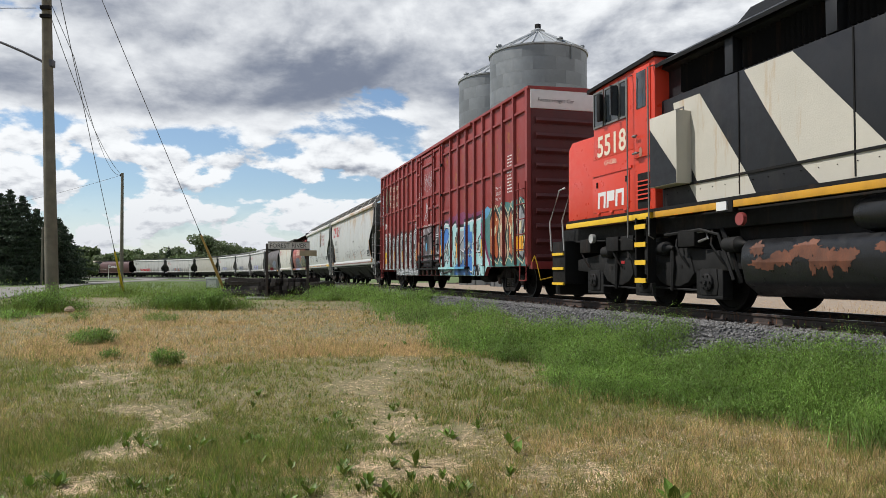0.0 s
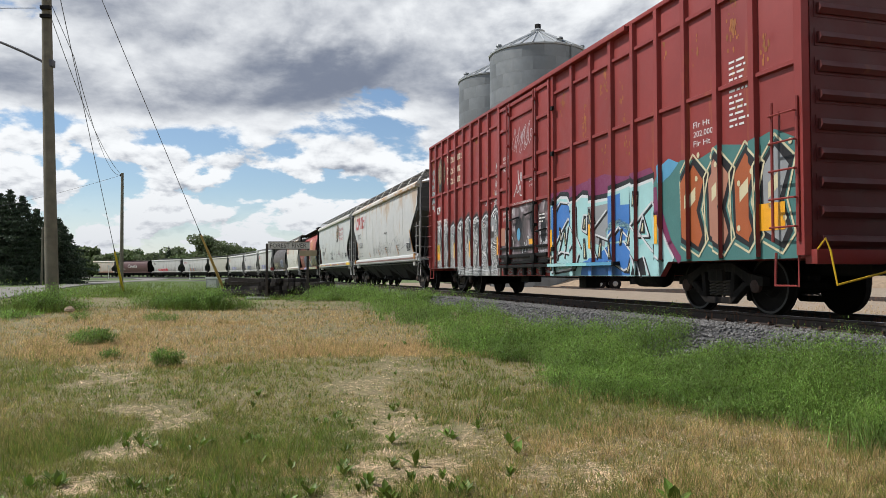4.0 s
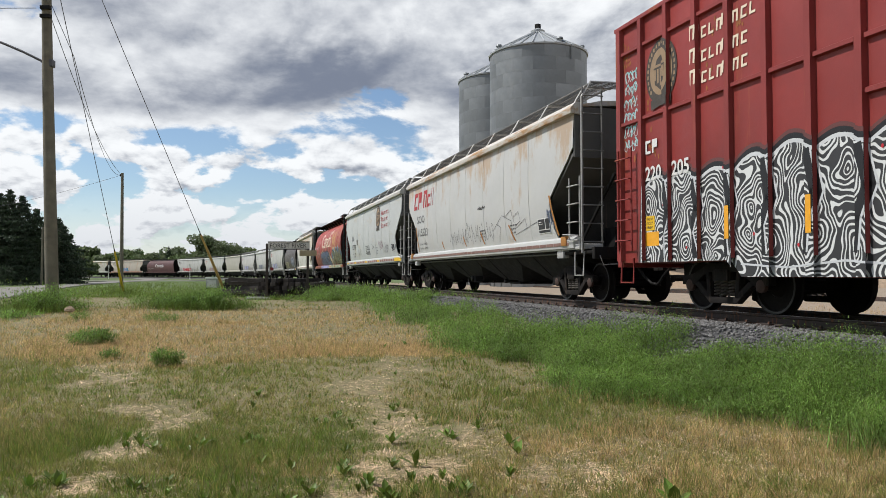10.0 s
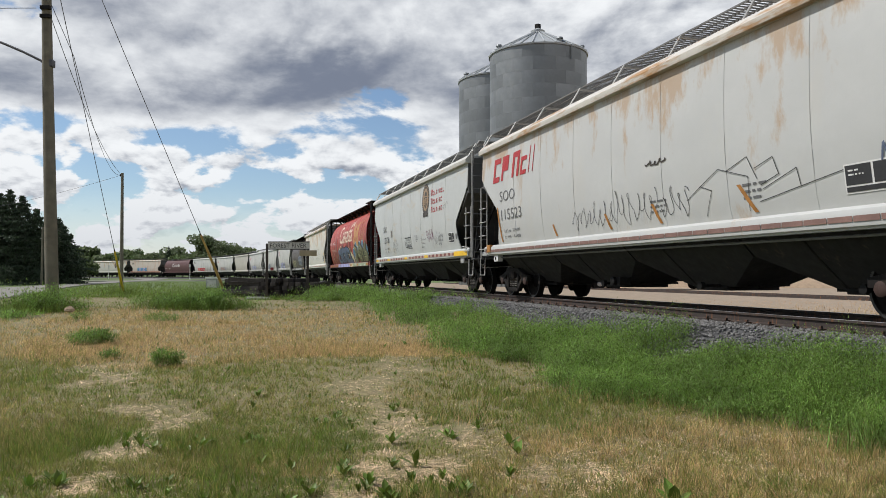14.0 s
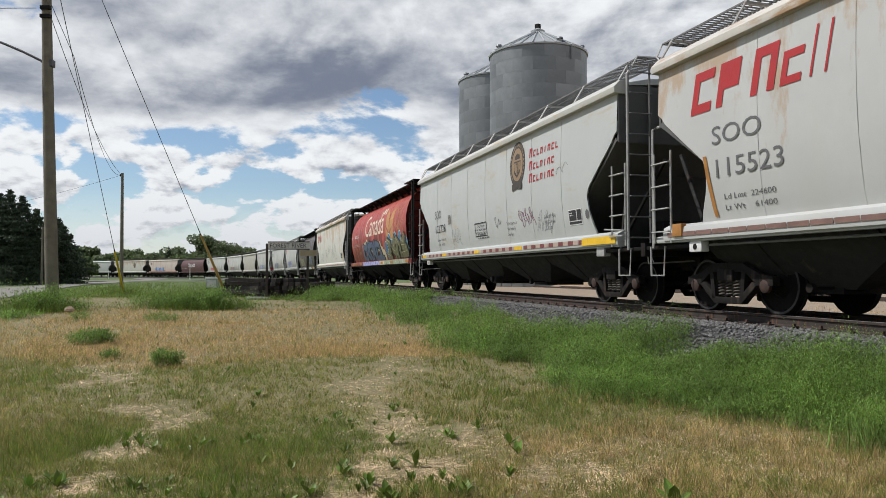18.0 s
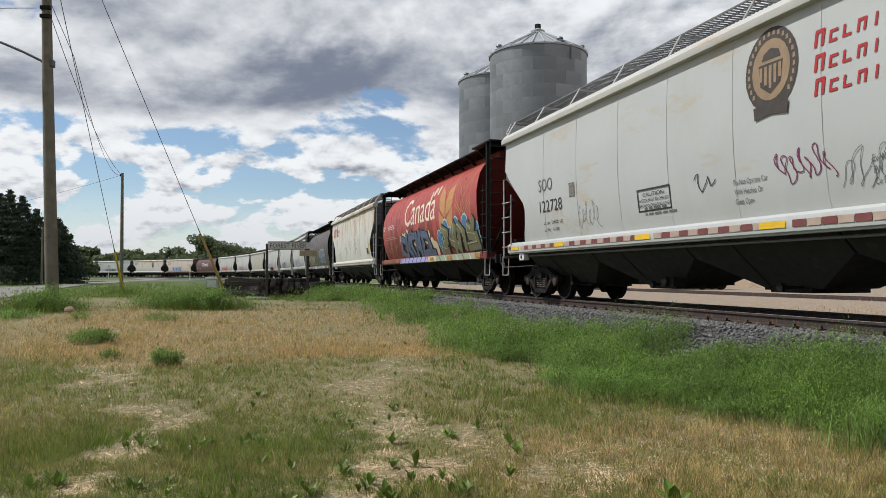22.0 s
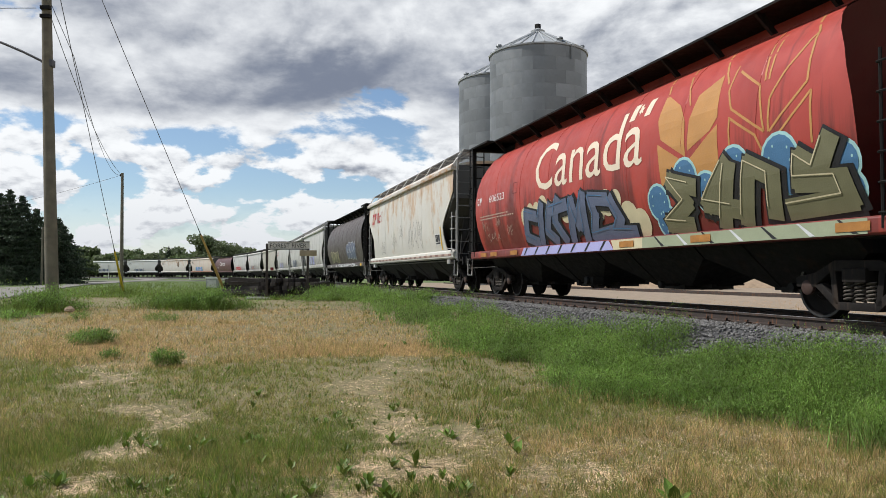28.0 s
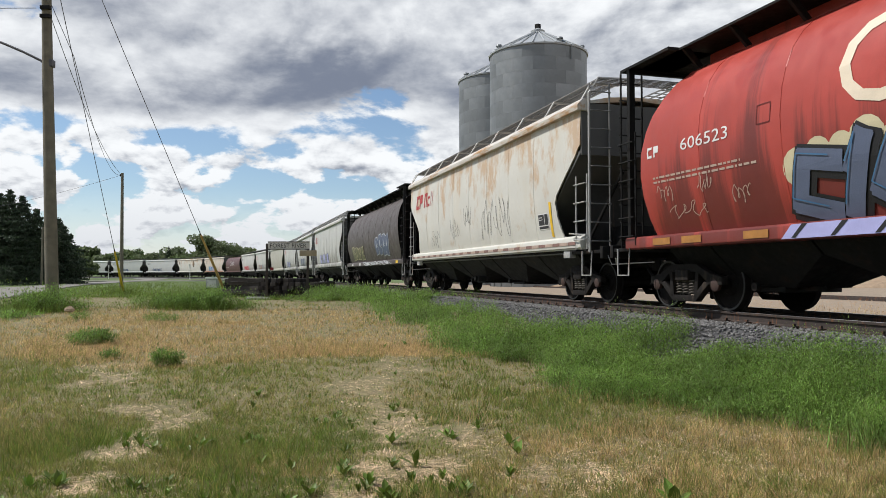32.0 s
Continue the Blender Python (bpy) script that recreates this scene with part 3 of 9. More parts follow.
def truck(car, x, base=1.78, sub=True):
    """A two-axle truck: side frames with springs, bolster, two wheelsets."""
    r = WHEEL_R
    for sx in (-1, 1):
        ax = x + sx * base / 2
        ws = part("wheelset", Geo().lathe([(-0.98, 0.05), (-0.98, 0.075), (-0.72, 0.085), (0.72, 0.085), (0.98, 0.075), (0.98, 0.05)], (0, 0, 0), "y", 12), TREAD, car)
        ws.location = (ax, 0, r)
        for sy in (-1, 1):
            prof = [(0.64, 0.12), (0.645, r + 0.028), (0.675, r + 0.028), (0.682, r), (0.79, r - 0.006), (0.795, r - 0.055), (0.76, r - 0.075), (0.735, 0.19), (0.80, 0.14), (0.80, 0.09)]
            part("wheel", Geo().lathe([(sy * a, b) for a, b in prof], (0, 0, 0), "y", 28), TREAD, ws)
            if sub:
                ring = Geo()
                ring.lathe([(sy * 0.794, r - 0.05), (sy * 0.797, r - 0.012), (sy * 0.792, r - 0.006)], (0, 0, 0), "y", 28)
                ring.f = ring.f[:-2]
                part("worn_rim", ring, RIM, ws)
                part("axle_cap", Geo().lathe([(sy * 0.98, 0.02), (sy * 1.0, 0.11), (sy * 1.06, 0.115), (sy * 1.075, 0.09), (sy * 1.08, 0.02)], (0, 0, 0), "y", 12), BEARING, ws)
        WHEELSETS.append((ws, ax, r))
    for sy in (-1, 1):
        y0, y1 = sy * 0.93, sy * 1.07
        h = base / 2
        top = [(x - h - 0.2, 0.46), (x - h - 0.2, 0.60), (x - h + 0.15, 0.66), (x - 0.38, 0.83), (x + 0.38, 0.83), (x + h - 0.15, 0.66), (x + h + 0.2, 0.60), (x + h + 0.2, 0.46), (x + h - 0.18, 0.46), (x + h - 0.2, 0.5),
               (x + 0.42, 0.68), (x - 0.42, 0.68), (x - h + 0.2, 0.5), (x - h + 0.18, 0.46)]
        g = Geo().prism(top, y0, y1)
        g.prism([(x - h + 0.15, 0.48), (x - h + 0.28, 0.52), (x - 0.3, 0.26), (x + 0.3, 0.26), (x + h - 0.28, 0.52), (x + h - 0.15, 0.48), (x + 0.34, 0.15), (x - 0.34, 0.15)], y0, y1)
        for sx in (-1, 1):
            g.prism([(x + sx * 0.30, 0.22), (x + sx * 0.40, 0.22), (x + sx * 0.46, 0.72), (x + sx * 0.36, 0.72)], y0, y1)
        fr = part("side_frame", g, TRUCK, car, bevel=0.012)
        if sub:
            for k in (-0.19, 0.0, 0.19):
                pts = [(x + k + 0.062 * math.cos(a), sy * 1.0 + 0.062 * math.sin(a), 0.27 + 0.26 * a / (10 * math.pi)) for a in np.linspace(0, 10 * math.pi, 51)]
                part("spring", Geo().tube(pts, 0.017, 5), SPRING, fr)
    part("bolster", Geo().box(x - 0.2, x + 0.2, -1.12, 1.12, 0.53, 0.72), TRUCK, car, bevel=0.02)
    if sub:
        for sx in (-1, 1):
            part("brake_beam", Geo().tube([(x + sx * 0.32, -0.9, 0.36), (x + sx * 0.36, 0, 0.34), (x + sx * 0.32, 0.9, 0.36)], 0.04), TRUCK, car)
            part("brake_shoe", Geo().prism([(x + sx * 0.40, 0.22), (x + sx * 0.46, 0.20), (x + sx * 0.45, 0.55), (x + sx * 0.40, 0.55)], -0.8, -0.68), TRUCK, car)


def coupler(car, x, d):
    g = Geo().box(min(x, x + d * 0.55), max(x, x + d * 0.55), -0.09, 0.09, 0.76, 0.94)
    g.prism([(x + d * 0.5, -0.12), (x + d * 0.62, -0.22), (x + d * 0.82, -0.2), (x + d * 0.80, -0.06), (x + d * 0.68, 0.0), (x + d * 0.82, 0.1), (x + d * 0.72, 0.2), (x + d * 0.5, 0.12)], 0.72, 0.98, "z")
    part("coupler", g, TRUCK, car, bevel=0.015)
    part("air_hose", Geo().tube([(x, -0.3, 0.8), (x + d * 0.25, -0.32, 0.62), (x + d * 0.5, -0.28, 0.45), (x + d * 0.72, -0.2, 0.42)], 0.03), STEEL_DARK, car)


def ladder(car, name, p, q, across, z0, z1, rungs, mat, r=0.016, rail=0.022):
    """Two uprights from z0 to z1 at p and q in plan, with rungs that stand out by `across`."""
    part(name, Geo().tube([(*p, z0), (*p, z1)], rail).tube([(*q, z0), (*q, z1)], rail), mat, car)
    for i in range(rungs):
        z = z0 + (z1 - z0) * (i + 0.5) / rungs
        part("rung", Geo().tube([(*p, z), (p[0] + across[0], p[1] + across[1], z), (q[0] + across[0], q[1] + across[1], z), (*q, z)], r, 5), mat, car)


def profile(pairs):
    zs, ys = [p[0] for p in pairs], [p[1] for p in pairs]
    return lambda z: float(np.interp(z, zs, ys))


BOWED = profile([(1.4, 1.44), (1.7, 1.51), (2.2, 1.575), (2.8, 1.605), (3.4, 1.605), (3.9, 1.59), (4.3, 1.57)])
ROUND = profile([(1.3, 1.30), (1.45, 1.36), (1.7, 1.44), (2.1, 1.54), (2.5, 1.595), (2.9, 1.61), (3.3, 1.57), (3.6, 1.49), (3.9, 1.36), (4.15, 1.18), (4.35, 0.95), (4.47, 0.70)])


def outlets(car, mat, xs, half, detail):
    """Discharge bays under the floor, each with its sloping sheets and a gate."""
    for x in xs:
        b, m, t = 0.42, 0.92, 1.30
        c, a = 0.62, half
        g = Geo().hexa([(x - c, -0.52, b), (x + c, -0.52, b), (x + c, 0.52, b), (x - c, 0.52, b), (x - a, -1.05, m), (x + a, -1.05, m), (x + a, 1.05, m), (x - a, 1.05, m)])
        g.hexa([(x - a, -1.05, m), (x + a, -1.05, m), (x + a, 1.05, m), (x - a, 1.05, m), (x - a, -1.43, t), (x + a, -1.43, t), (x + a, 1.43, t), (x - a, 1.43, t)])
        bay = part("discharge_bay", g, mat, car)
        part("gate_frame", Geo().box(x - 0.45, x + 0.45, -0.56, 0.56, b - 0.07, b + 0.02), STEEL_DARK, bay, bevel=0.01)
        if detail:
            part("gate_shaft", Geo().tube([(x + 0.25, -0.95, b + 0.02), (x + 0.25, 0.95, b + 0.02)], 0.026).lathe([(-0.99, 0.03), (-0.99, 0.07), (-0.91, 0.07), (-0.91, 0.03)], (x + 0.25, 0, b + 0.02), "y", 10), STEEL_DARK, bay)
            if abs(x) < 2 and x < 0:
                part("gate_gear", Geo().box(x + 0.55, x + 1.0, -0.98, -0.7, b - 0.02, b + 0.16).lathe([(-1.05, 0.03), (-1.05, 0.09), (-0.98, 0.1), (-0.98, 0.03)], (x + 0.78, 0, b + 0.08), "y", 10), STEEL_DARK, bay, bevel=0.02)
            part("gate_rack", Geo().box(x - 0.9, x - 0.45, -0.30, -0.22, b - 0.04, b + 0.03).box(x + 0.45, x + 0.95, -0.30, -0.22, b - 0.04, b + 0.03), STEEL_DARK, bay)
            part("bay_seam", Geo().tube([(x - 0.45, -0.53, b), (x - 0.5, -1.06, m), (x - 0.5, -1.445, t)], 0.014, 4), mat, bay)


def under_frame(car, half, detail, mat, platform=8.75):
    part("centre_sill", Geo().box(-platform + 0.05, platform - 0.05, -0.18, 0.18, 0.80, 1.18), STEEL_DARK, car)
    for sx in (-1, 1):
        coupler(car, sx * (platform - 0.15), sx)
        part("end_platform", Geo().box(min(sx * 7.2, sx * platform), max(sx * 7.2, sx * platform), -1.45, 1.45, 1.10, 1.17), STEEL_DARK, car, bevel=0.01)
        part("end_sill", Geo().box(sx * platform - 0.06, sx * platform + 0.06, -1.48, 1.48, 0.98, 1.24), mat, car, bevel=0.012)
        if detail:
            part("brake_pipe_box", Geo().box(sx * 7.7 - 0.25, sx * 7.7 + 0.25, -0.5, 0.3, 1.17, 1.75), STEEL_DARK, car, bevel=0.03)
            part("air_reservoir", Geo().lathe([(-0.55, 0.02), (-0.52, 0.17), (-0.4, 0.2), (0.4, 0.2), (0.52, 0.17), (0.55, 0.02)], (sx * 7.5, 0.45, 1.45), "y", 14), STEEL_DARK, car)
            for sy in (-1, 1):
                part("strut", Geo().tube([(sx * 7.2, sy * 1.1, 1.17), (sx * 8.5, sy * 0.8, 2.9)], 0.045), STEEL_DARK, car)
                # stirrup step hanging under the corner
                part("stirrup_step", Geo().tube([(sx * 7.95, sy * 1.52, 1.15), (sx * 7.98, sy * 1.54, 0.62), (sx * 8.38, sy * 1.54, 0.62), (sx * 8.42, sy * 1.52, 1.15)], 0.02), LADDER, car)
                part("uncoupling_lever", Geo().tube([(sx * (platform + 0.05), sy * 1.35, 1.05), (sx * (platform + 0.12), sy * 1.3, 0.85), (sx * (platform + 0.12), sy * 0.4, 0.9)], 0.014, 5), LADDER, car)
    for sx in (-1, 1):
        truck(car, sx * 6.85, sub=detail > 0)


def grating(car, x0, x1, y0, y1, z, step, name="running_board"):
    g = Geo()
    for y in np.linspace(y0, y1, 4):
        g.box(x0, x1, y - 0.012, y + 0.012, z - 0.03, z)
    n = int((x1 - x0) / step)
    for i in range(n + 1):
        x = x0 + (x1 - x0) * i / n
        g.box(x - 0.012, x + 0.012, y0, y1, z - 0.022, z - 0.004)
    return part(name, g, GRATE, car, smooth=False)


def bowed_hopper(index, label, body, chord, detail, trim=None, sill=None):
    """Covered hopper car with bowed sides, slope sheets at the ends, a stepped cut in the side sheet, ladders and four bays."""
    car = thing("hopper_car", label, "freight car", "cars of the train")
    trim, sill = trim or body, sill or body
    CUT = ((1.46, 6.95), (2.0, 6.72), (2.35, 6.66), (2.52, 6.75), (3.32, 7.80), (3.46, 7.92), (3.52, 8.02), (4.4, 8.02))
    lim = lambda z: float(np.interp(z, [c[0] for c in CUT], [c[1] for c in CUT]))
    zs = sorted(set([1.46, 1.7, 2.0, 2.35, 2.52, 2.9, 3.32, 3.46, 3.52, 3.8, 4.05, 4.3]))
    for sy in (-1, 1):
        rows = [[(lim(z) * u, sy * BOWED(z), z) for u in np.linspace(-1, 1, 13)] for z in zs]
        back = [[(lim(z) * u, sy * (BOWED(z) - 0.03), z) for u in np.linspace(-1, 1, 13)] for z in zs]
        g = Geo().sheet(rows).sheet(back)
        sheet = part("side_sheet", g, body, car)
        if detail and sy < 0:
            for x in (-5.4, -3.6, -1.75, 0.0, 1.8, 3.6, 5.4):
                pts = [(x, -(BOWED(z) + 0.001), z) for z in np.linspace(1.5, 4.25, 12)]
                part("weld_seam", Geo().tube(pts, 0.007, 4), trim, sheet)
        # top chord: a channel that overhangs the side
        part("top_chord", Geo().prism([(sy * 1.40, 4.27), (sy * 1.69, 4.29), (sy * 1.695, 4.41), (sy * 1.56, 4.55), (sy * 1.40, 4.55)], -8.1, 8.1, "x"), chord, car, bevel=0.012)
        part("side_sill", Geo().prism([(sy * 1.40, 1.20), (sy * 1.52, 1.20), (sy * 1.52, 1.22), (sy * 1.56, 1.24), (sy * 1.57, 1.36), (sy * 1.55, 1.46), (sy * 1.44, 1.52), (sy * 1.40, 1.50)], -7.95, 7.95, "x"), sill, car, bevel=0.01)
    part("roof", Geo().prism([(-1.45, 4.50), (-0.9, 4.62), (-0.35, 4.66), (0.35, 4.66), (0.9, 4.62), (1.45, 4.50), (1.42, 4.46), (0, 4.58), (-1.42, 4.46)], -8.05, 8.05, "x"), body, car)
    for sx in (-1, 1):
        if detail > 1:
            grating(car, sx * 8.2 - 0.28, sx * 8.2 + 0.28, -0.6, 0.6, 4.97, 0.08, "end_running_board")
        else:
            part("end_running_board", Geo().box(sx * 8.2 - 0.28, sx * 8.2 + 0.28, -1.3, 1.3, 4.93, 4.96), GRATE, car)
    for k in range(4 if detail else 1):
        x0 = -6.9 + 3.5 * k
        part("hatch_cover", Geo().box(x0, x0 + (3.3 if detail else 13.8), -0.3, 0.3, 4.66, 4.76), body, car, bevel=0.03)
    for sx in (-1, 1):
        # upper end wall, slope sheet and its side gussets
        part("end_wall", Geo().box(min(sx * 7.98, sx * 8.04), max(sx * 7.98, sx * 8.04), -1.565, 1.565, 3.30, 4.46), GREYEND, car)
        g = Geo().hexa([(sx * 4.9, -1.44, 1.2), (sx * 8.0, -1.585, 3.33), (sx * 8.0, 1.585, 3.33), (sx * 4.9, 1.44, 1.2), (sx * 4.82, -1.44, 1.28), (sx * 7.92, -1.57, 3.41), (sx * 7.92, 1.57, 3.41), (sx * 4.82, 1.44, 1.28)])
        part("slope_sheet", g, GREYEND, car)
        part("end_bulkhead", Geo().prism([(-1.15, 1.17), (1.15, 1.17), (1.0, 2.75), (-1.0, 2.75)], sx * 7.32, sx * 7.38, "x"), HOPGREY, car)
        if detail > 1:
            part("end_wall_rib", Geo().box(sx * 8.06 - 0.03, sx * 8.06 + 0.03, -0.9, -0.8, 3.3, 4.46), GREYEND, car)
    if detail:
        grating(car, -8.35, 8.35, -1.28, -0.62, 4.97, 0.10 if detail > 1 else 0.3)
        grating(car, -8.35, 8.35, 0.62, 1.28, 4.97, 0.3)
        for sy in (-1, 1):
            for x in np.linspace(-8.0, 8.0, 9):
                part("board_stay", Geo().box(x - 0.025, x + 0.025, min(sy * 0.62, sy * 1.3), max(sy * 0.62, sy * 1.3), 4.90, 4.945).tube([(x, sy * 1.29, 4.95), (x, sy * 1.56, 4.52)], 0.022, 5), LADDER, car)
    else:
        part("running_board", Geo().box(-8.4, 8.4, -1.2, 1.2, 4.90, 4.93), GRATE, car)
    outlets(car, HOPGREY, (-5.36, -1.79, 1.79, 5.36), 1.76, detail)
    under_frame(car, 8.0, detail, sill if detail < 2 else STEEL_DARK)
    if detail:
        for sx in (-1, 1):
            for sy in (-1, 1):
                near = LADDER if sy < 0 else STEEL_DARK
                # tall ladder on the end, low one on the side
                if sx < 0 and sy < 0:
                    # the low corner has only a short post and a bent rail at the roof
                    part("corner_post", Geo().tube([(-8.32, -1.53, 1.12), (-8.32, -1.53, 3.32), (-8.28, -1.45, 3.36), (-8.05, -1.45, 3.36)], 0.026), near, car)
                    part("roof_handrail", Geo().tube([(-8.06, -1.5, 4.50), (-8.26, -1.46, 4.68), (-8.32, -1.30, 4.95), (-8.32, -0.6, 4.99)], 0.02), near, car)
                    ladder(car, "side_ladder", (sx * 7.72, sy * 1.55), (sx * 8.25, sy * 1.55), (0, sy * 0.06), 1.2, 2.85, 4, near)
                    part("jacking_pad", Geo().box(sx * 7.1 - 0.17, sx * 7.1 + 0.17, sy * 1.42 - 0.08, sy * 1.42 + 0.08, 1.02, 1.21), INK_WHITE, car, bevel=0.02)
                    part("pad_socket", Geo().lathe([(-1.51, 0.02), (-1.51, 0.05), (-1.49, 0.05)], (sx * 7.1, 0, 1.11), "y", 10), STEEL_DARK, car)
                    continue
                ladder(car, "end_ladder", (sx * 8.30, sy * 1.50), (sx * 8.30, sy * 1.02), (sx * 0.07, 0), 1.16, 4.85, 9, GRATE)
                part("corner_post", Geo().tube([(sx * 8.32, sy * 1.53, 1.12), (sx * 8.32, sy * 1.53, 4.62), (sx * 8.32, sy * 1.3, 4.97), (sx * 8.32, sy * 0.5, 4.99)], 0.028), near, car)
                ladder(car, "side_ladder", (sx * 7.72, sy * 1.55), (sx * 8.25, sy * 1.55), (0, sy * 0.06), 1.2, 2.85, 4, near)
                part("grab_iron", Geo().tube([(sx * 7.55, sy * 1.56, 1.56), (sx * 7.55, sy * 1.64, 1.56), (sx * 8.35, sy * 1.64, 1.50), (sx * 8.35, sy * 1.56, 1.45)], 0.015, 5), near, car)
                part("jacking_pad", Geo().box(sx * 7.1 - 0.17, sx * 7.1 + 0.17, sy * 1.42 - 0.08, sy * 1.42 + 0.08, 1.02, 1.21), near, car, bevel=0.02)
        part("brake_wheel", Geo().lathe([(0, 0.24), (0.02, 0.27), (0.05, 0.27), (0.05, 0.24)], (-8.6, 0.9, 2.2), "x", 16), STEEL_DARK, car)
        part("brake_line", Geo().tube([(-6.9, -1.38, 1.13), (6.9, -1.38, 1.13)], 0.022), GRATE, car)
    CARS.append((car, -6.95 - index * PITCH - (0.40 if index == 0 else 0), 6.85))
    return car


def sill_tape(car, colours, z=1.30, h=0.10, x0=-7.8, x1=7.85, step=0.42, yellow=()):
    """Reflective tape along the side sill: alternating pieces, some of them yellow."""
    flat = lambda q: 1.572
    n = int((x1 - x0) / step)
    for i in range(n):
        a = x0 + i * step
        if any(abs(a - y) < step * 1.1 for y in yellow):
            continue
        shape(car, "reflective_tape", [(a, z), (a + step * 0.96, z), (a + step * 0.96, z + h), (a, z + h)], colours[i % len(colours)], flat, 0.004)
    for y in yellow:
        shape(car, "yellow_reflector", [(y - step, z), (y + step, z), (y + step, z + h), (y - step, z + h)], YELLOW, flat, 0.005)


def round_hopper(index, label, body, endmat, detail, sill=None):
    """Cylindrical covered hopper car: round shell, plates at the ends, walkway on brackets, four bays."""
    car = thing("cylindrical_hopper_car", label, "freight car", "cars of the train")
    sill = sill or body
    zs = [1.30, 1.45, 1.7, 2.1, 2.5, 2.9, 3.3, 3.6, 3.9, 4.15, 4.35, 4.47]
    ring = [(-ROUND(z), z) for z in zs] + [(0, 4.55)] + [(ROUND(z), z) for z in zs[::-1]]

    def endx(z):
        return float(np.interp(z, [1.3, 1.8, 2.4, 3.0, 3.6, 4.1, 4.55], [7.25, 7.38, 7.42, 7.36, 7.15, 6.85, 6.55]))
    rows = []
    for y, z in ring:
        rows.append([(endx(z) * u, y, z) for u in np.linspace(-1, 1, 17)])
    part("shell", Geo().sheet(rows), body, car)
    for sx in (-1, 1):
        # domed shoulder and sloping end plate
        out = [[(sx * endx(z), y, z) for y, z in ring], [(sx * (endx(z) - 0.10), y * 0.985, 1.3 + (z - 1.3) * 0.99) for y, z in ring], [(sx * (5.2 + 0.50 * (z - 1.3)), y * 0.97, z) for y, z in ring], [(sx * (5.2 + 0.50 * (z - 1.3)), 0, z) for y, z in ring]]
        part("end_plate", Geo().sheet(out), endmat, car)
        if detail:
            part("end_frame", Geo().box(sx * 8.0 - 0.05, sx * 8.0 + 0.05, -1.5, -1.38, 1.15, 4.72).box(sx * 8.0 - 0.05, sx * 8.0 + 0.05, 1.38, 1.5, 1.15, 4.72).box(sx * 8.0 - 0.05, sx * 8.0 + 0.05, -1.5, 1.5, 4.62, 4.72), STEEL_DARK, car)
            part("end_walkway", Geo().box(min(sx * 6.6, sx * 8.3), max(sx * 6.6, sx * 8.3), -1.5, 1.5, 4.70, 4.75), STEEL_DARK, car)
            for sy in (-1, 1):
                ladder(car, "end_ladder", (sx * 8.32, sy * 1.48), (sx * 8.32, sy * 1.0), (sx * 0.07, 0), 1.16, 4.70, 10, STEEL_DARK)
                ladder(car, "side_ladder", (sx * 7.72, sy * 1.52), (sx * 8.25, sy * 1.52), (0, sy * 0.06), 1.2, 3.4, 6, STEEL_DARK)
    for sy in (-1, 1):
        part("side_sill", Geo().prism([(sy * 1.22, 1.12), (sy * 1.50, 1.12), (sy * 1.53, 1.15), (sy * 1.53, 1.33), (sy * 1.50, 1.36), (sy * 1.22, 1.36)], -8.1, 8.1, "x"), sill, car, bevel=0.012)
        part("walkway", Geo().box(-8.1, 8.1, min(sy * 0.55, sy * 1.28), max(sy * 0.55, sy * 1.28), 4.70, 4.74), STEEL_DARK, car)
        if detail:
            for x in np.linspace(-6.5, 6.5, 11):
                part("walkway_bracket", Geo().prism([(sy * 0.86, 4.42), (sy * 0.95, 4.38), (sy * 1.28, 4.69), (sy * 1.12, 4.70)], x - 0.03, x + 0.03, "x"), STEEL_DARK, car)
    if detail:
        for x in (-5.6, -3.7, -1.85, 0, 1.85, 3.7, 5.6):
            pts = [(x, y, z) for y, z in ring[:13]]
            part("weld_seam", Geo().tube(pts, 0.008, 4), body, car)
        part("hatch_trough", Geo().box(-6.7, 6.7, -0.56, 0.56, 4.40, 4.73), body, car, bevel=0.04)
    outlets(car, STEEL_DARK, (-5.3, -1.77, 1.77, 5.3), 1.74, 1 if detail else 0)
    under_frame(car, 8.0, detail, STEEL_DARK)
    CARS.append((car, -6.95 - index * PITCH, 6.85))
    return car


def block(u, z, w, h, slant, kind):
    """One slanted block of a trade name: open to one side, open below, a bar, or a corner."""
    k = min(0.30 * w, 0.24 * h)
    a, b = k / w, k / h
    q = (((0, 0), (1, 0), (1, b), (a, b), (a, 1 - b), (1, 1 - b), (1, 1), (0, 1)),
         ((0, 0), (a, 0), (a, 0.38), (1, 0.38), (1, 1), (0, 1)),
         ((0, 0), (a, 0), (a, 1 - b), (1 - a, 1 - b), (1 - a, 0), (1, 0), (1, 1), (0, 1)),
         ((0.3, 0), (0.3 + a, 0), (0.3 + a, 1), (0.3, 1)),
         ((0, 0), (1, 0), (1, b), (a, b), (a, 1), (0, 1)))[kind]
    return [(u + x * w + slant * y * h, z + y * h) for x, y in q]


def letter_blocks(car, x, z, h, widths, gap, mat, side, slant=0.18, proud=0.009, kinds=(2, 0, 4, 2, 3), lay=None):
    """A trade name as slanted blocks of its size and colour."""
    u = x
    for i, (w, k) in enumerate(widths):
        pts = block(u, z, w, h * k, slant, kinds[i % len(kinds)])
        if lay:
            lay(pts, mat, "emblem_block", proud)
        else:
            shape(car, "emblem_block", pts, mat, side, proud)
        u += w + gap


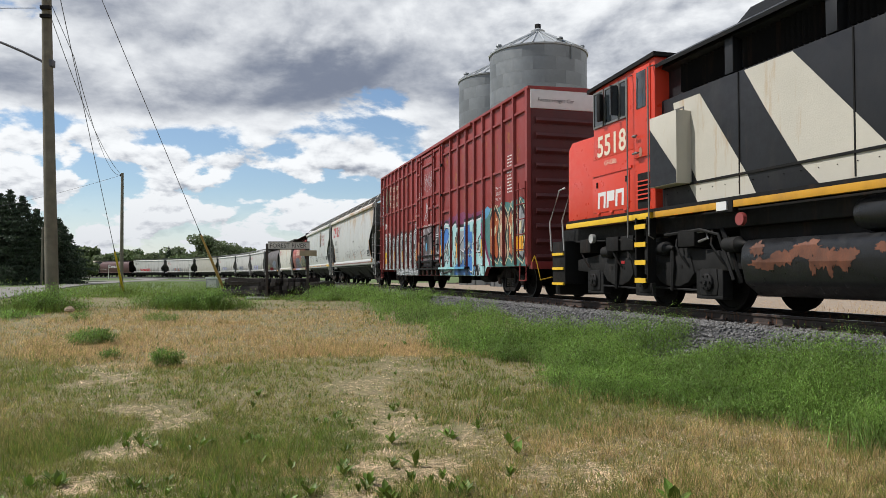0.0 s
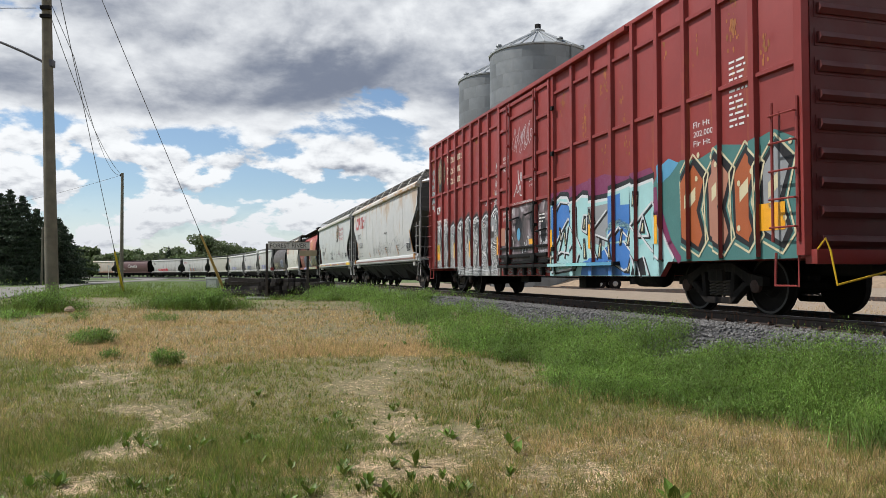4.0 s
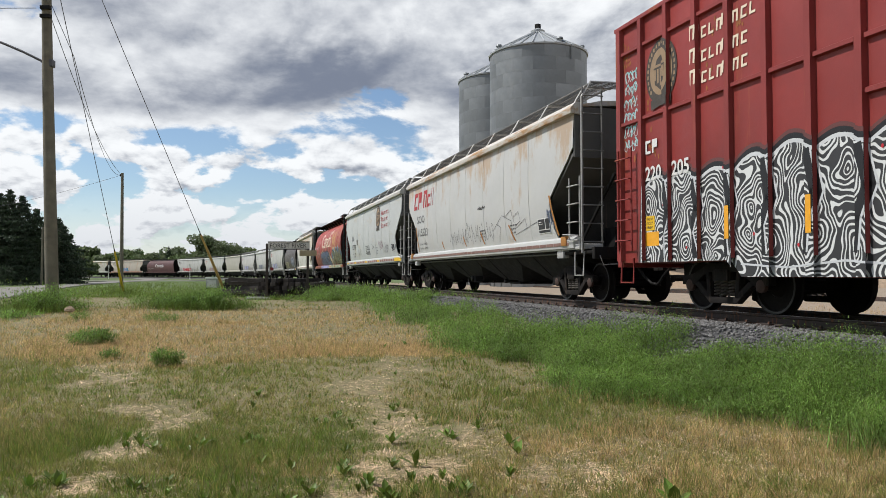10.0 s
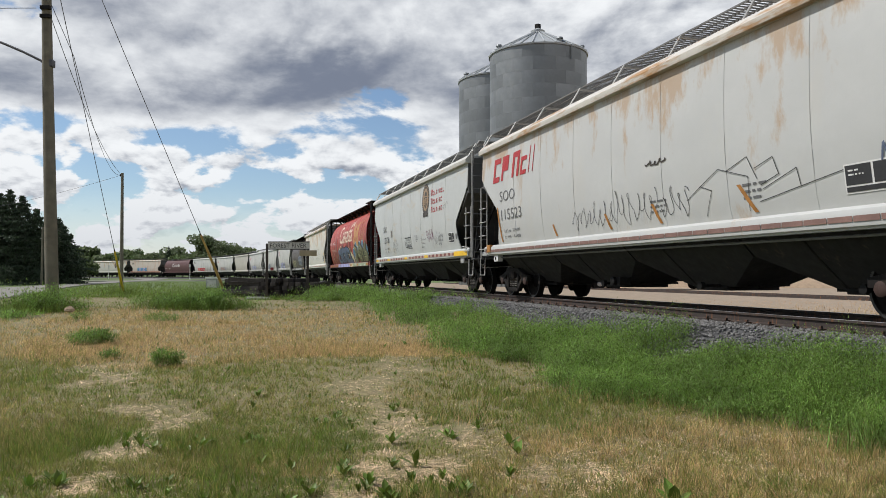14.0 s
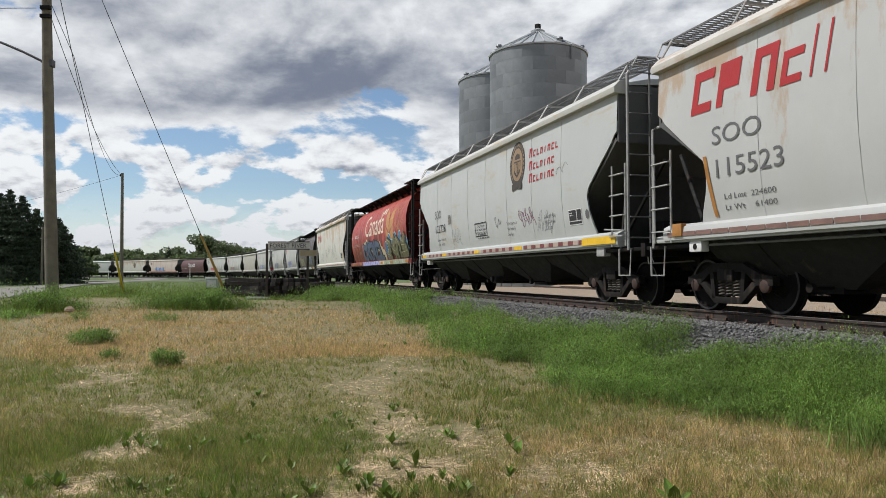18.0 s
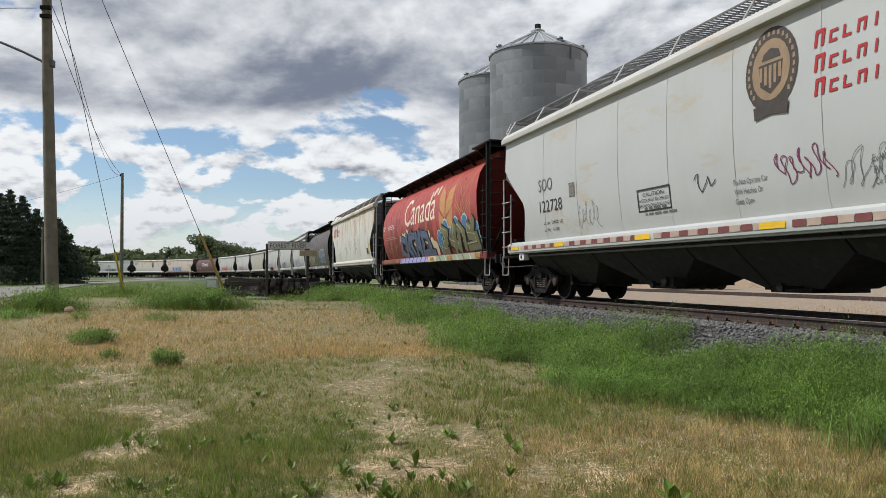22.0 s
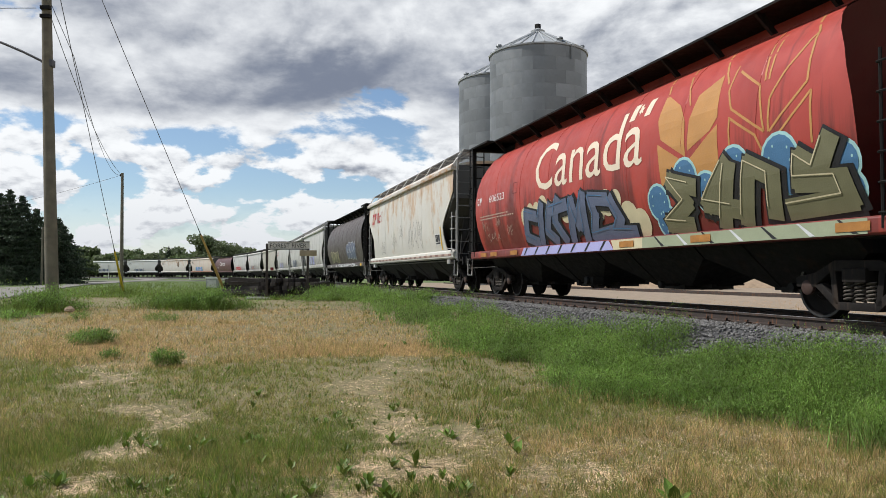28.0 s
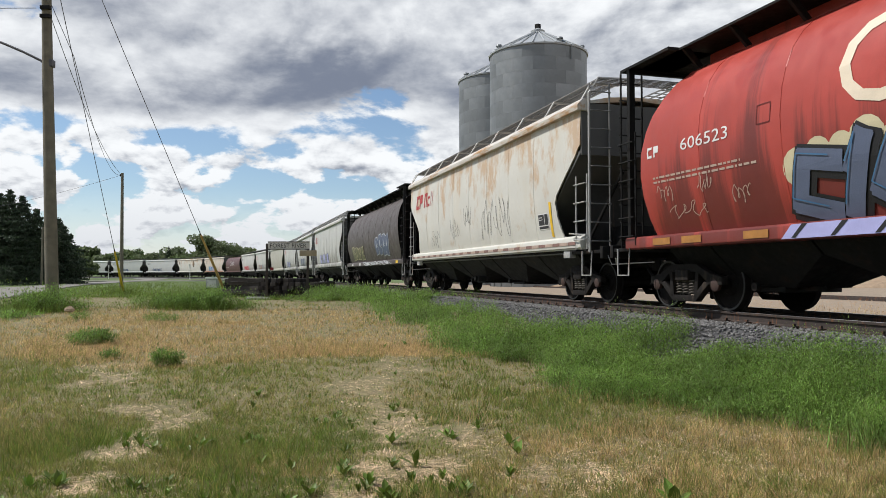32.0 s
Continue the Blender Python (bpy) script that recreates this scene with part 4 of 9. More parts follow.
def brush(car, lines, w, fill, line, side, proud, light=None):
    """Fat sprayed letters drawn as broad strokes: dark edge, coloured body, a thin highlight."""
    n = 0
    for mat, width, lift, dx, dz in ((line, w + 0.15, 0.0, 0.03, -0.03), (fill, w, 0.012, 0, 0)) + (((light, 0.02, 0.024, -w * 0.36, w * 0.3),) if light else ()):
        for pts in lines:
            for (xa, za), (xb, zb) in zip(pts, pts[1:]):
                d = Vector((xb - xa, zb - za)).normalized() * width / 2
                e = d * (0.75 if width > 0.1 else 0.2)
                n += 1
                shape(car, "graffiti_stroke", [(xa - d.y - e.x + dx, za + d.x - e.y + dz), (xa + d.y - e.x + dx, za - d.x - e.y + dz), (xb + d.y + e.x + dx, zb - d.x + e.y + dz), (xb - d.y + e.x + dx, zb + d.x + e.y + dz)], mat, side, proud + lift + 0.00015 * n)


def emblem(car, x, z, rx, rz, side, lay=None):
    def shape(car, name, pts, mat, side, proud):
        if lay:
            lay(pts, mat, name, proud)
        else:
            to_part(name, wrap(flat_shape(pts), side, proud), mat, car)
    ring = lambda k: [(x + rx * k * math.cos(a), z + rz * k * math.sin(a)) for a in np.linspace(0, 2 * math.pi, 25)[:-1]]
    shape(car, "emblem", ring(1.0), EMBLEM, side, 0.008)
    for i in range(22):
        a = math.pi * (1.22 - 1.44 * i / 21)
        c, d = x + rx * 0.86 * math.cos(a), z + rz * 0.86 * math.sin(a)
        shape(car, "emblem_mark", [(c - 0.026, d - 0.034), (c + 0.026, d - 0.034), (c + 0.02, d + 0.034), (c - 0.02, d + 0.034)], EMBLEM_TAN, side, 0.011)
    shape(car, "emblem_field", ring(0.72), EMBLEM_TAN, side, 0.012)
    shape(car, "emblem_shield", [(x - rx * 0.46, z + rz * 0.16), (x - rx * 0.38, z - rz * 0.36), (x, z - rz * 0.58), (x + rx * 0.38, z - rz * 0.36), (x + rx * 0.46, z + rz * 0.16)], EMBLEM, side, 0.015)
    for i in range(5):
        u = x + rx * (-0.36 + 0.18 * i)
        shape(car, "emblem_stripe", [(u - rx * 0.055, z + rz * 0.10), (u - rx * 0.05, z - rz * (0.44 - 0.05 * abs(i - 2) * 2)), (u + rx * 0.05, z - rz * (0.44 - 0.05 * abs(i - 2) * 2)), (u + rx * 0.055, z + rz * 0.10)], EMBLEM_TAN, side, 0.018)
    shape(car, "emblem_crest", [(x - rx * 0.34, z + rz * 0.24), (x + rx * 0.38, z + rz * 0.24), (x + rx * 0.30, z + rz * 0.42), (x, z + rz * 0.50), (x - rx * 0.26, z + rz * 0.40)], EMBLEM, side, 0.015)
    shape(car, "emblem_foot", [(x - rx * 0.62, z - rz * 1.12), (x, z - rz * 1.05), (x + rx * 0.62, z - rz * 1.12), (x + rx * 0.66, z - rz * 0.82), (x, z - rz * 0.76), (x - rx * 0.66, z - rz * 0.82)], EMBLEM, side, 0.022)


def box_car():
    """Tall box car with posts and rails on its sides and a plug door in the middle."""
    car = thing("box_car", "tall oxide-red box car with graffiti along its lower side", "freight car", "cars of the train")
    H0, H1, L = 0.86, 5.62, 9.85
    panel = lambda z: 1.50
    post_out = lambda z: 1.585
    part("body", Geo().box(-L, L, -1.50, 1.50, H0, H1 - 0.06), BOXRED, car, bevel=0.01)
    part("roof", Geo().prism([(-1.58, H1 - 0.10), (-1.58, H1 - 0.02), (0, H1 + 0.02), (1.58, H1 - 0.02), (1.58, H1 - 0.10)], -L - 0.05, L + 0.05, "x"), BOXRED, car, bevel=0.01)
    for sy in (-1, 1):
        part("side_sill", Geo().prism([(-6.45, 0.86), (-6.2, 0.60), (6.2, 0.60), (6.45, 0.86)], sy * 1.40, sy * 1.50), BOXRED, car)
    posts = []
    rear = (-9.76, -8.97, -8.12, -7.27, -6.42, -5.57, -4.72, -3.88, -3.03, -2.12)
    front = (1.63, 2.68, 3.60, 4.48, 5.35, 6.20, 7.05, 7.92, 8.80, 9.76)
    for xs in (rear, front):
        for i, x in enumerate(xs):
            wide = 0.10 if i in (0, len(xs) - 1) else 0.075
            posts.append((x - wide, x + wide))
            for sy in (-1, 1):
                part("side_post", Geo().prism([(x - wide, sy * 1.49), (x - wide * 0.75, sy * 1.582), (x + wide * 0.75, sy * 1.582), (x + wide, sy * 1.49)], H0 + 0.04, H1 - 0.1, "z"), BOXRED, car)
        for i, (p, q) in enumerate(zip(xs, xs[1:])):
            x0, x1 = p + 0.08, q - 0.08
            by_door = (xs is rear and i > 6) or (xs is front and i == 0)
            for z in (5.02, 3.61) + ((2.92,) if by_door else ()):
                part("side_rail", Geo().prism([(-1.49, z - 0.05), (-1.56, z - 0.03), (-1.56, z + 0.03), (-1.49, z + 0.06)], x0, x1, "x"), BOXRED, car)
            for _ in range(random.randint(0, 3)):
                u, w = x0 + 0.1 + random.random() * 0.4, random.uniform(2.9, 5.2)
                for _ in range(6):
                    uu, ww, ra = u + random.gauss(0, 0.05), w + random.gauss(0, 0.16), random.uniform(0.012, 0.04)
                    shape(car, "rust_patch", [(uu + ra * math.cos(k) * random.uniform(0.5, 1), ww + 2.2 * ra * math.sin(k) * random.uniform(0.5, 1)) for k in np.linspace(0, 6.28, 9)[:-1]], BOXRUST, panel, 0.003 + 0.001 * random.random())
    # door: frame, panels and lock rods
    d0, d1 = -1.98, 1.58
    door = part("door", Geo().box(d0, d1, -1.57, -1.50, 1.02, 5.42), BOXRED, car, bevel=0.008)
    for x, za, zb in ((d0 + 0.06, 1.05, 5.40), (-1.11, 1.05, 5.40), (-0.13, 2.6, 3.7), (0.71, 1.05, 5.40), (d1 - 0.06, 1.05, 5.40)):
        part("door_post", Geo().box(x - 0.045, x + 0.045, -1.63, -1.57, za, zb), BOXRED, door, bevel=0.008)
    for za, xa, xb in ((2.55, -1.9, 1.5), (3.72, -1.9, 1.5), (3.2, 0.75, 1.5), (3.2, -0.1, 0.7), (4.72, -1.9, -1.15), (4.95, -1.05, 0.65), (4.6, 0.75, 1.5), (5.33, -1.9, 1.5), (3.05, -1.9, -1.15)):
        part("door_rail", Geo().box(xa, xb, -1.62, -1.57, za - 0.045, za + 0.045), BOXRED, door, bevel=0.008)
    for x in (-1.15, 0.72):
        part("lock_rod", Geo().tube([(x, -1.68, 0.80), (x, -1.68, 5.35)], 0.026), BOXRED, door)
        part("lock_rod_sleeve", Geo().tube([(x, -1.68, 0.80), (x, -1.68, 2.50)], 0.032), STEEL_DARK, door)
        for z in (1.1, 1.9, 2.45, 3.3, 4.2, 5.1):
            part("rod_guide", Geo().box(x - 0.06, x + 0.06, -1.70, -1.60, z - 0.035, z + 0.035), STEEL_DARK if z < 2.5 else BOXRED, door, bevel=0.01)
        part("lock_crank", Geo().box(x - 0.12, x + 0.12, -1.73, -1.62, 0.96, 1.14), STEEL_DARK, door, bevel=0.02)
    for z, xa, xb in ((2.12, -1.0, -0.45), (2.2, 0.05, 0.6), (1.72, 0.8, 1.35)):
        part("door_lever", Geo().tube([(xa, -1.60, z), (xa, -1.66, z), (xb, -1.67, z + 0.04), (xb, -1.60, z + 0.04)], 0.022), STEEL_DARK, door)
    for z, q, t in ((1.36, 1.63, 0.03), (1.14, 1.66, 0.045), (0.96, 1.62, 0.03)):
        part("door_ledge", Geo().box(-1.85, 1.45, -q, -1.50, z - t, z + t), STEEL_DARK, car, bevel=0.01)
    for x in (-1.6, -0.9, -0.2, 0.4, 1.0):
        part("track_bracket", Geo().box(x - 0.05, x + 0.05, -1.6, -1.50, 0.62, 0.92), STEEL_DARK, car, bevel=0.01)
    part("door_track", Geo().box(-1.95, 4.75, -1.68, -1.50, 0.82, 0.90), STEEL_DARK, car, bevel=0.01)
    part("upper_door_track", Geo().box(-1.95, 5.2, -1.64, -1.5, 5.45, 5.55), BOXRED, car, bevel=0.01)
    for z in (1.2, 2.3, 3.5, 4.6):
        part("door_stop", Geo().box(1.66, 1.78, -1.64, -1.58, z, z + 0.1), STEEL_DARK, car, bevel=0.01)
    # lower paint on panels and posts
    def lay(pts, mat, name, k=0.0):
        bm = flat_shape(pts)
        for a, b in posts:
            c = bm.copy()
            for px, no in ((a, (-1, 0, 0)), (b, (1, 0, 0))):
                bmesh.ops.bisect_plane(c, geom=c.verts[:] + c.edges[:] + c.faces[:], plane_co=(px, 0, 0), plane_no=no, clear_outer=True)
            if len(c.faces):
                to_part(name, wrap(c, post_out, 0.003 + k), mat, car)
            else:
                c.free()
        to_part(name, wrap(bm, panel, 0.004 + k), mat, car)

    rnd = random.Random(4)
    def edge(x0, x1, z0, z1, n=22, wob=0.09):
        return [(x0 + (x1 - x0) * i / n, z0 + (z1 - z0) * i / n + rnd.uniform(-wob, wob)) for i in range(n + 1)]

    def stroke(pts, w, mat, k, name="graffiti_line"):
        """A sprayed line along a few points."""
        for (xa, za), (xb, zb) in zip(pts, pts[1:]):
            d = Vector((xb - xa, zb - za)).normalized() * w / 2
            e = d * 0.5
            lay([(xa - d.y - e.x, za + d.x - e.y), (xa + d.y - e.x, za - d.x - e.y), (xb + d.y + e.x, zb - d.x + e.y), (xb - d.y + e.x, zb + d.x + e.y)], mat, name, k)

    def foot(a, b):
        """The lower edge of the side from a to b, down over the deeper sill in the middle."""
        f = lambda x: float(np.interp(x, [-6.45, -6.2, 6.2, 6.45], [0.865, 0.605, 0.605, 0.865]))
        return [(x, f(x)) for x in [a] + [q for q in (-6.45, -6.2, 6.2, 6.45) if a < q < b] + [b]]
    lump = lambda x: 2.22 + 0.16 * abs(math.sin(math.pi * (x + 8.97) / 0.86)) + 0.06 * math.sin(2.1 * x) + 0.022 * (x + 9)
    tops = [(x, lump(x)) for x in np.linspace(-8.9, -2.1, 70)]
    rise = lambda d: [(x + rnd.uniform(-0.01, 0.01), z + d) for x, z in tops[::-1]]
    lay(foot(-9.05, -2.05) + rise(0.17), SPRAY["haze"], "graffiti_haze")
    lay(foot(-9.0, -2.08) + rise(0.11), SPRAY["black"], "graffiti_outline", 0.002)
    lay(foot(-8.95, -2.1) + rise(0.03), SPRAY["white"], "graffiti_ground", 0.004)
    lay(foot(-8.92, -2.12) + rise(-0.03), SWIRL, "graffiti_swirl", 0.006)
    # black letter edges and white lines between them
    for i in range(8):
        x0 = -8.15 + 0.86 * i
        k = rnd.uniform(-0.15, 0.15)
        pts = [(x0 + k, 0.95), (x0 - 0.10, 1.35), (x0 + 0.08, 1.75), (x0 - 0.05, lump(x0) - 0.05)]
        stroke(pts, 0.14, SPRAY["black"], 0.008)
        stroke([(x + 0.09, z) for x, z in pts], 0.035, SPRAY["white"], 0.010)
    stroke([(-6.2, 0.80), (-5.2, 0.74), (-4.2, 0.82), (-3.2, 0.74), (-2.2, 0.80)], 0.03, SPRAY["white"], 0.010)
    lay([(-3.25, 1.62), (-2.55, 1.66), (-2.55, 2.32), (-3.25, 2.22)], SPRAY["grey"], "notice_plate", 0.010)
    lay([(-3.17, 1.70), (-2.63, 1.74), (-2.63, 2.12), (-3.17, 2.05)], SPRAY["soot"], "notice_plate", 0.012)
    lay([(-2.85, 1.92), (-2.68, 1.93), (-2.68, 2.10), (-2.85, 2.09)], INK_WHITE, "notice", 0.014)
    for x0, z0 in ((-8.3, 1.9), (-7.6, 1.1), (-6.6, 2.35), (-5.9, 1.25), (-5.0, 1.05), (-3.6, 2.2), (-3.3, 1.0)):
        lay([(x0 + 0.022 * math.cos(k), z0 + 0.028 * math.sin(k)) for k in np.linspace(0, 6.28, 9)[:-1]], SPRAY["red"], "graffiti_dot", 0.014)
    # blue and teal letters
    haze = [(1.5, 2.55), (2.4, 2.62), (3.3, 2.7), (4.1, 2.74), (5.0, 2.62), (5.9, 2.6), (6.15, 2.3), (6.1, 1.9)]
    lay(foot(1.5, 6.1) + [(x, z + rnd.uniform(-0.05, 0.05)) for x, z in haze[::-1]], SPRAY["purple"], "graffiti_haze")
    crest = [(1.50, 1.95), (1.55, 2.30), (1.90, 2.44), (2.30, 2.40), (2.46, 2.22), (2.75, 2.26), (3.05, 2.36), (3.45, 2.30), (3.52, 2.18), (4.25, 2.18), (4.35, 2.30), (4.95, 2.36), (5.22, 2.40), (5.32, 2.32), (5.95, 2.38), (6.05, 2.15), (6.0, 1.95), (6.3, 1.3), (6.62, 0.88)]
    shell = lambda d: [(x + d * 0.4, z + d) for x, z in crest[::-1]]
    lay(foot(1.45, 6.62) + shell(0.16), SPRAY["black"], "graffiti_outline", 0.002)
    lay(foot(1.50, 6.58) + shell(0.06), SPRAY["white"], "graffiti_outline", 0.004)
    lay(foot(1.54, 6.52) + shell(0.0), SPRAY["pale"], "graffiti_letter", 0.006)
    for c, pts in (("blue", [(1.58, 1.30), (1.95, 1.62), (2.38, 1.92), (2.66, 1.66), (2.62, 2.12), (2.42, 2.30), (1.92, 2.38), (1.62, 2.26)]), ("grey", [(3.48, 1.35), (4.1, 1.22), (4.28, 1.62), (4.26, 2.12), (3.52, 2.10)]),
                   ("blue", [(4.33, 1.30), (4.95, 1.32), (5.14, 1.62), (5.16, 2.02), (4.78, 2.04), (4.76, 2.28), (4.38, 2.24)]), ("blue", [(3.0, 0.62), (5.25, 0.62), (5.3, 0.95), (4.95, 1.28), (4.30, 1.26), (3.7, 1.0), (3.1, 0.92)]),
                   ("pale", [(4.15, 1.58), (4.75, 1.78), (5.15, 1.60), (5.15, 1.48), (4.7, 1.62), (4.2, 1.46)]), ("teal", [(5.42, 1.18), (5.95, 1.30), (5.88, 2.02), (5.45, 1.7)]), ("black", [(5.3, 0.62), (5.72, 0.62), (5.62, 0.98), (5.42, 0.92)])):
        lay(pts, SPRAY[c], "graffiti_letter", 0.008)
    for q in (((1.58, 1.28), (1.95, 1.62), (2.38, 1.94), (2.72, 1.62)), ((1.72, 2.20), (1.95, 2.36), (2.36, 2.30), (2.6, 2.10)), ((1.6, 1.05), (2.0, 1.18), (2.45, 1.12), (2.70, 1.30)), ((1.75, 1.0), (2.1, 1.62)), ((2.15, 1.05), (2.35, 1.75)),
              ((2.75, 2.2), (2.78, 1.5), (3.0, 1.25)), ((3.15, 1.95), (3.05, 1.65), (3.3, 1.55), (3.32, 1.95), (3.15, 1.95)), ((3.48, 2.12), (3.5, 1.35), (3.75, 1.0)), ((3.55, 1.6), (4.2, 1.98)), ((3.7, 1.5), (4.3, 1.35), (4.7, 1.6), (5.2, 1.28)),
              ((4.30, 2.2), (4.32, 1.32), (4.5, 0.98)), ((5.2, 2.35), (5.24, 1.62), (5.9, 1.1), (6.25, 0.92)), ((5.2, 1.55), (5.95, 2.0), (6.1, 1.75)), ((5.42, 1.38), (5.62, 1.75), (5.82, 1.36), (5.42, 1.38)), ((4.9, 1.3), (5.35, 0.95), (5.5, 0.62)),
              ((1.6, 0.70), (2.7, 0.78), (2.9, 1.1)), ((5.62, 0.98), (5.8, 0.64)), ((4.1, 1.2), (4.35, 0.92), (4.9, 0.72), (5.2, 0.8))):
        stroke([(x + 0.05, z - 0.035) for x, z in q], 0.055, SPRAY["black"], 0.010)
        stroke(q, 0.042, SPRAY["white"], 0.013)
    # slits: black gap with a cream core
    for x0, z0, w, l, k in ((1.52, 0.72, 0.14, 0.5, -0.02), (1.93, 1.42, 0.10, 0.34, -0.05), (2.2, 1.3, 0.10, 0.42, -0.06), (3.12, 1.62, 0.15, 0.32, 0.02), (3.15, 0.98, 0.16, 0.46, -0.05), (3.62, 1.72, 0.12, 0.34, -0.10), (3.8, 0.98, 0.18, 0.42, 0.05),
                            (4.42, 0.95, 0.12, 0.4, -0.05), (4.72, 1.22, 0.10, 0.34, 0.06), (5.0, 1.2, 0.14, 0.32, 0.08), (5.0, 0.66, 0.12, 0.3, 0.1), (5.52, 1.42, 0.18, 0.26, 0.02), (6.0, 0.9, 0.14, 0.3, -0.06), (5.36, 1.95, 0.10, 0.3, 0.02)):
        tip = x0 + w / 2 + k
        lay([(x0, z0), (x0 + w, z0), (tip + 0.05, z0 + l), (tip - 0.04, z0 + l)], SPRAY["black"], "graffiti_cut", 0.016)
        lay([(x0 + w * 0.3, z0 + 0.04), (x0 + w * 0.58, z0 + 0.04), (tip + 0.02, z0 + l * 0.75), (tip - 0.01, z0 + l * 0.75)], SPRAY["cream"], "graffiti_cut", 0.018)
    # dark green ground with orange and cream letters near the end
    lay(foot(6.62, 9.62) + [(9.62, 2.55), (9.2, 2.75), (8.6, 2.62), (8.0, 2.72), (7.4, 2.58), (6.85, 2.62), (6.35, 2.58), (6.12, 2.3), (6.12, 1.9), (6.36, 1.3)], SPRAY["green"], "graffiti_haze", 0.001)
    lay([(6.25, 2.30), (6.55, 2.42), (6.8, 2.6), (6.5, 2.72), (6.22, 2.62)], SPRAY["sky"], "graffiti_haze", 0.003)
    stroke([(6.16, 2.2), (6.22, 1.75), (6.5, 1.2), (6.8, 0.9)], 0.14, SPRAY["purple"], 0.004)
    for a, c in ((6.95, "rust"), (7.62, "tan"), (8.28, "rust"), (8.92, "grey")):
        lay([(a, 1.2), (a + 0.45, 1.0), (a + 0.62, 1.25), (a + 0.45, 1.7), (a + 0.66, 2.3), (a + 0.3, 2.62), (a - 0.05, 2.25)], SPRAY["black"], "graffiti_outline", 0.004)
        lay([(a + 0.05, 1.28), (a + 0.40, 1.10), (a + 0.52, 1.3), (a + 0.36, 1.72), (a + 0.56, 2.2), (a + 0.28, 2.50), (a + 0.02, 2.2)], SPRAY[c], "graffiti_letter", 0.006)
        lay([(a + 0.14, 1.75), (a + 0.34, 1.9), (a + 0.34, 2.12), (a + 0.14, 1.98)], SPRAY["cream"], "graffiti_cut", 0.008)
        stroke([(a - 0.06, 1.15), (a - 0.10, 2.25), (a + 0.28, 2.68), (a + 0.70, 2.30), (a + 0.52, 1.72), (a + 0.68, 1.22), (a + 0.42, 0.94), (a + 0.02, 1.12)], 0.035, SPRAY["cream"], 0.010)
        for i in range(3):
            x0, z0 = a + rnd.uniform(-0.1, 0.6), rnd.uniform(0.95, 2.7)
            lay([(x0 + 0.04 * math.cos(k), z0 + 0.05 * math.sin(k)) for k in np.linspace(0, 6.28, 9)[:-1]], SPRAY["cream"], "graffiti_dot", 0.012)
    # the same paint on the ledge of the door track
    ledge = lambda z: 1.68
    for a, b, c in ((1.55, 2.6, "pale"), (2.6, 3.6, "teal"), (3.6, 4.7, "sky")):
        shape(car, "graffiti_band", [(a, 0.825), (b, 0.825), (b, 0.895), (a, 0.895)], SPRAY[c], ledge, 0.004)
    # door spray: smoky faces
    dface = lambda z: 1.57
    shape(car, "graffiti_smoke", [(-1.86, 1.0), (1.5, 1.0), (1.5, 2.35), (1.2, 2.5), (0.75, 2.4), (0.2, 2.55), (-0.6, 2.45), (-1.2, 2.5), (-1.55, 1.9), (-1.84, 1.6)], SMOKE, dface, 0.004)
    for x, z, a, b, c in ((-0.55, 1.92, 0.24, 0.30, "black"), (0.45, 2.0, 0.22, 0.30, "black"), (-0.52, 1.72, 0.13, 0.17, "sky"), (-1.0, 1.55, 0.16, 0.22, "soot"), (1.1, 1.75, 0.16, 0.4, "black")):
        shape(car, "graffiti_letter", [(x + a * math.cos(k), z + b * math.sin(k)) for k in np.linspace(0, 6.28, 16)[:-1]], SPRAY[c], dface, 0.007 + 0.01 * (c == "sky"))
    for k, q in enumerate(((-1.5, 1.2), (-0.3, 1.15), (0.6, 1.1))):
        scrawl(car, q[0], q[1], 0.7, 0.5, SPRAY["white"], dface, 300 + k, 0.02, 3, proud=0.010)
    scrawl(car, -1.75, 0.62, 3.2, 0.26, SPRAY["grey"], lambda z: 1.50, 310, 0.03, 12)
    shape(car, "door_stripe", [(-1.86, 2.515), (1.48, 2.515), (1.48, 2.585), (-1.86, 2.585)], BOXRED, lambda z: 1.62, 0.004)
    word(car, "CLOSE AND LOCK DOORS BEFORE MOVING CAR", -0.85, 2.525, 0.055, INK_WHITE, lambda z: 1.62, 1.6, proud=0.008)
    shape(car, "stencil_panel", [(-1.86, 1.45), (-1.55, 1.45), (-1.55, 1.95), (-1.86, 1.95)], SPRAY["tan"], dface, 0.012)
    # emblem, road name in blocks, numbers and notes
    emblem(car, -8.33, 4.36, 0.50, 0.60, panel, lay)
    for z, ws in ((4.60, 8), (4.20, 7), (3.84, 7)):
        letter_blocks(car, -7.38, z, 0.21, [(0.17, 1.2)] + [(0.135, 0.9)] * (ws - 1), 0.065, INK_CREAM, panel, 0.08, 0.006, lay=lay)
    letter_blocks(car, -8.86, 2.90, 0.25, [(0.17, 1), (0.17, 1)], 0.05, INK_WHITE, panel, 0, 0.02, (0, 1))
    word(car, "220", -8.87, 2.40, 0.25, INK_WHITE, panel, 0.52, bold=0.02, proud=0.02)
    word(car, "205", -8.02, 2.40, 0.25, INK_WHITE, panel, 0.52, bold=0.02, proud=0.02)
    for i, s in enumerate(("SECURITY", "DEVICE", "ONLY")):
        word(car, s, -1.72, 3.62 - 0.16 * i + 0.25, 0.10, INK_WHITE, dface, 0.065 * len(s), proud=0.006)
    word(car, "IMPORTANT", -1.7, 2.30, 0.10, INK_WHITE, dface, 0.75, proud=0.006)
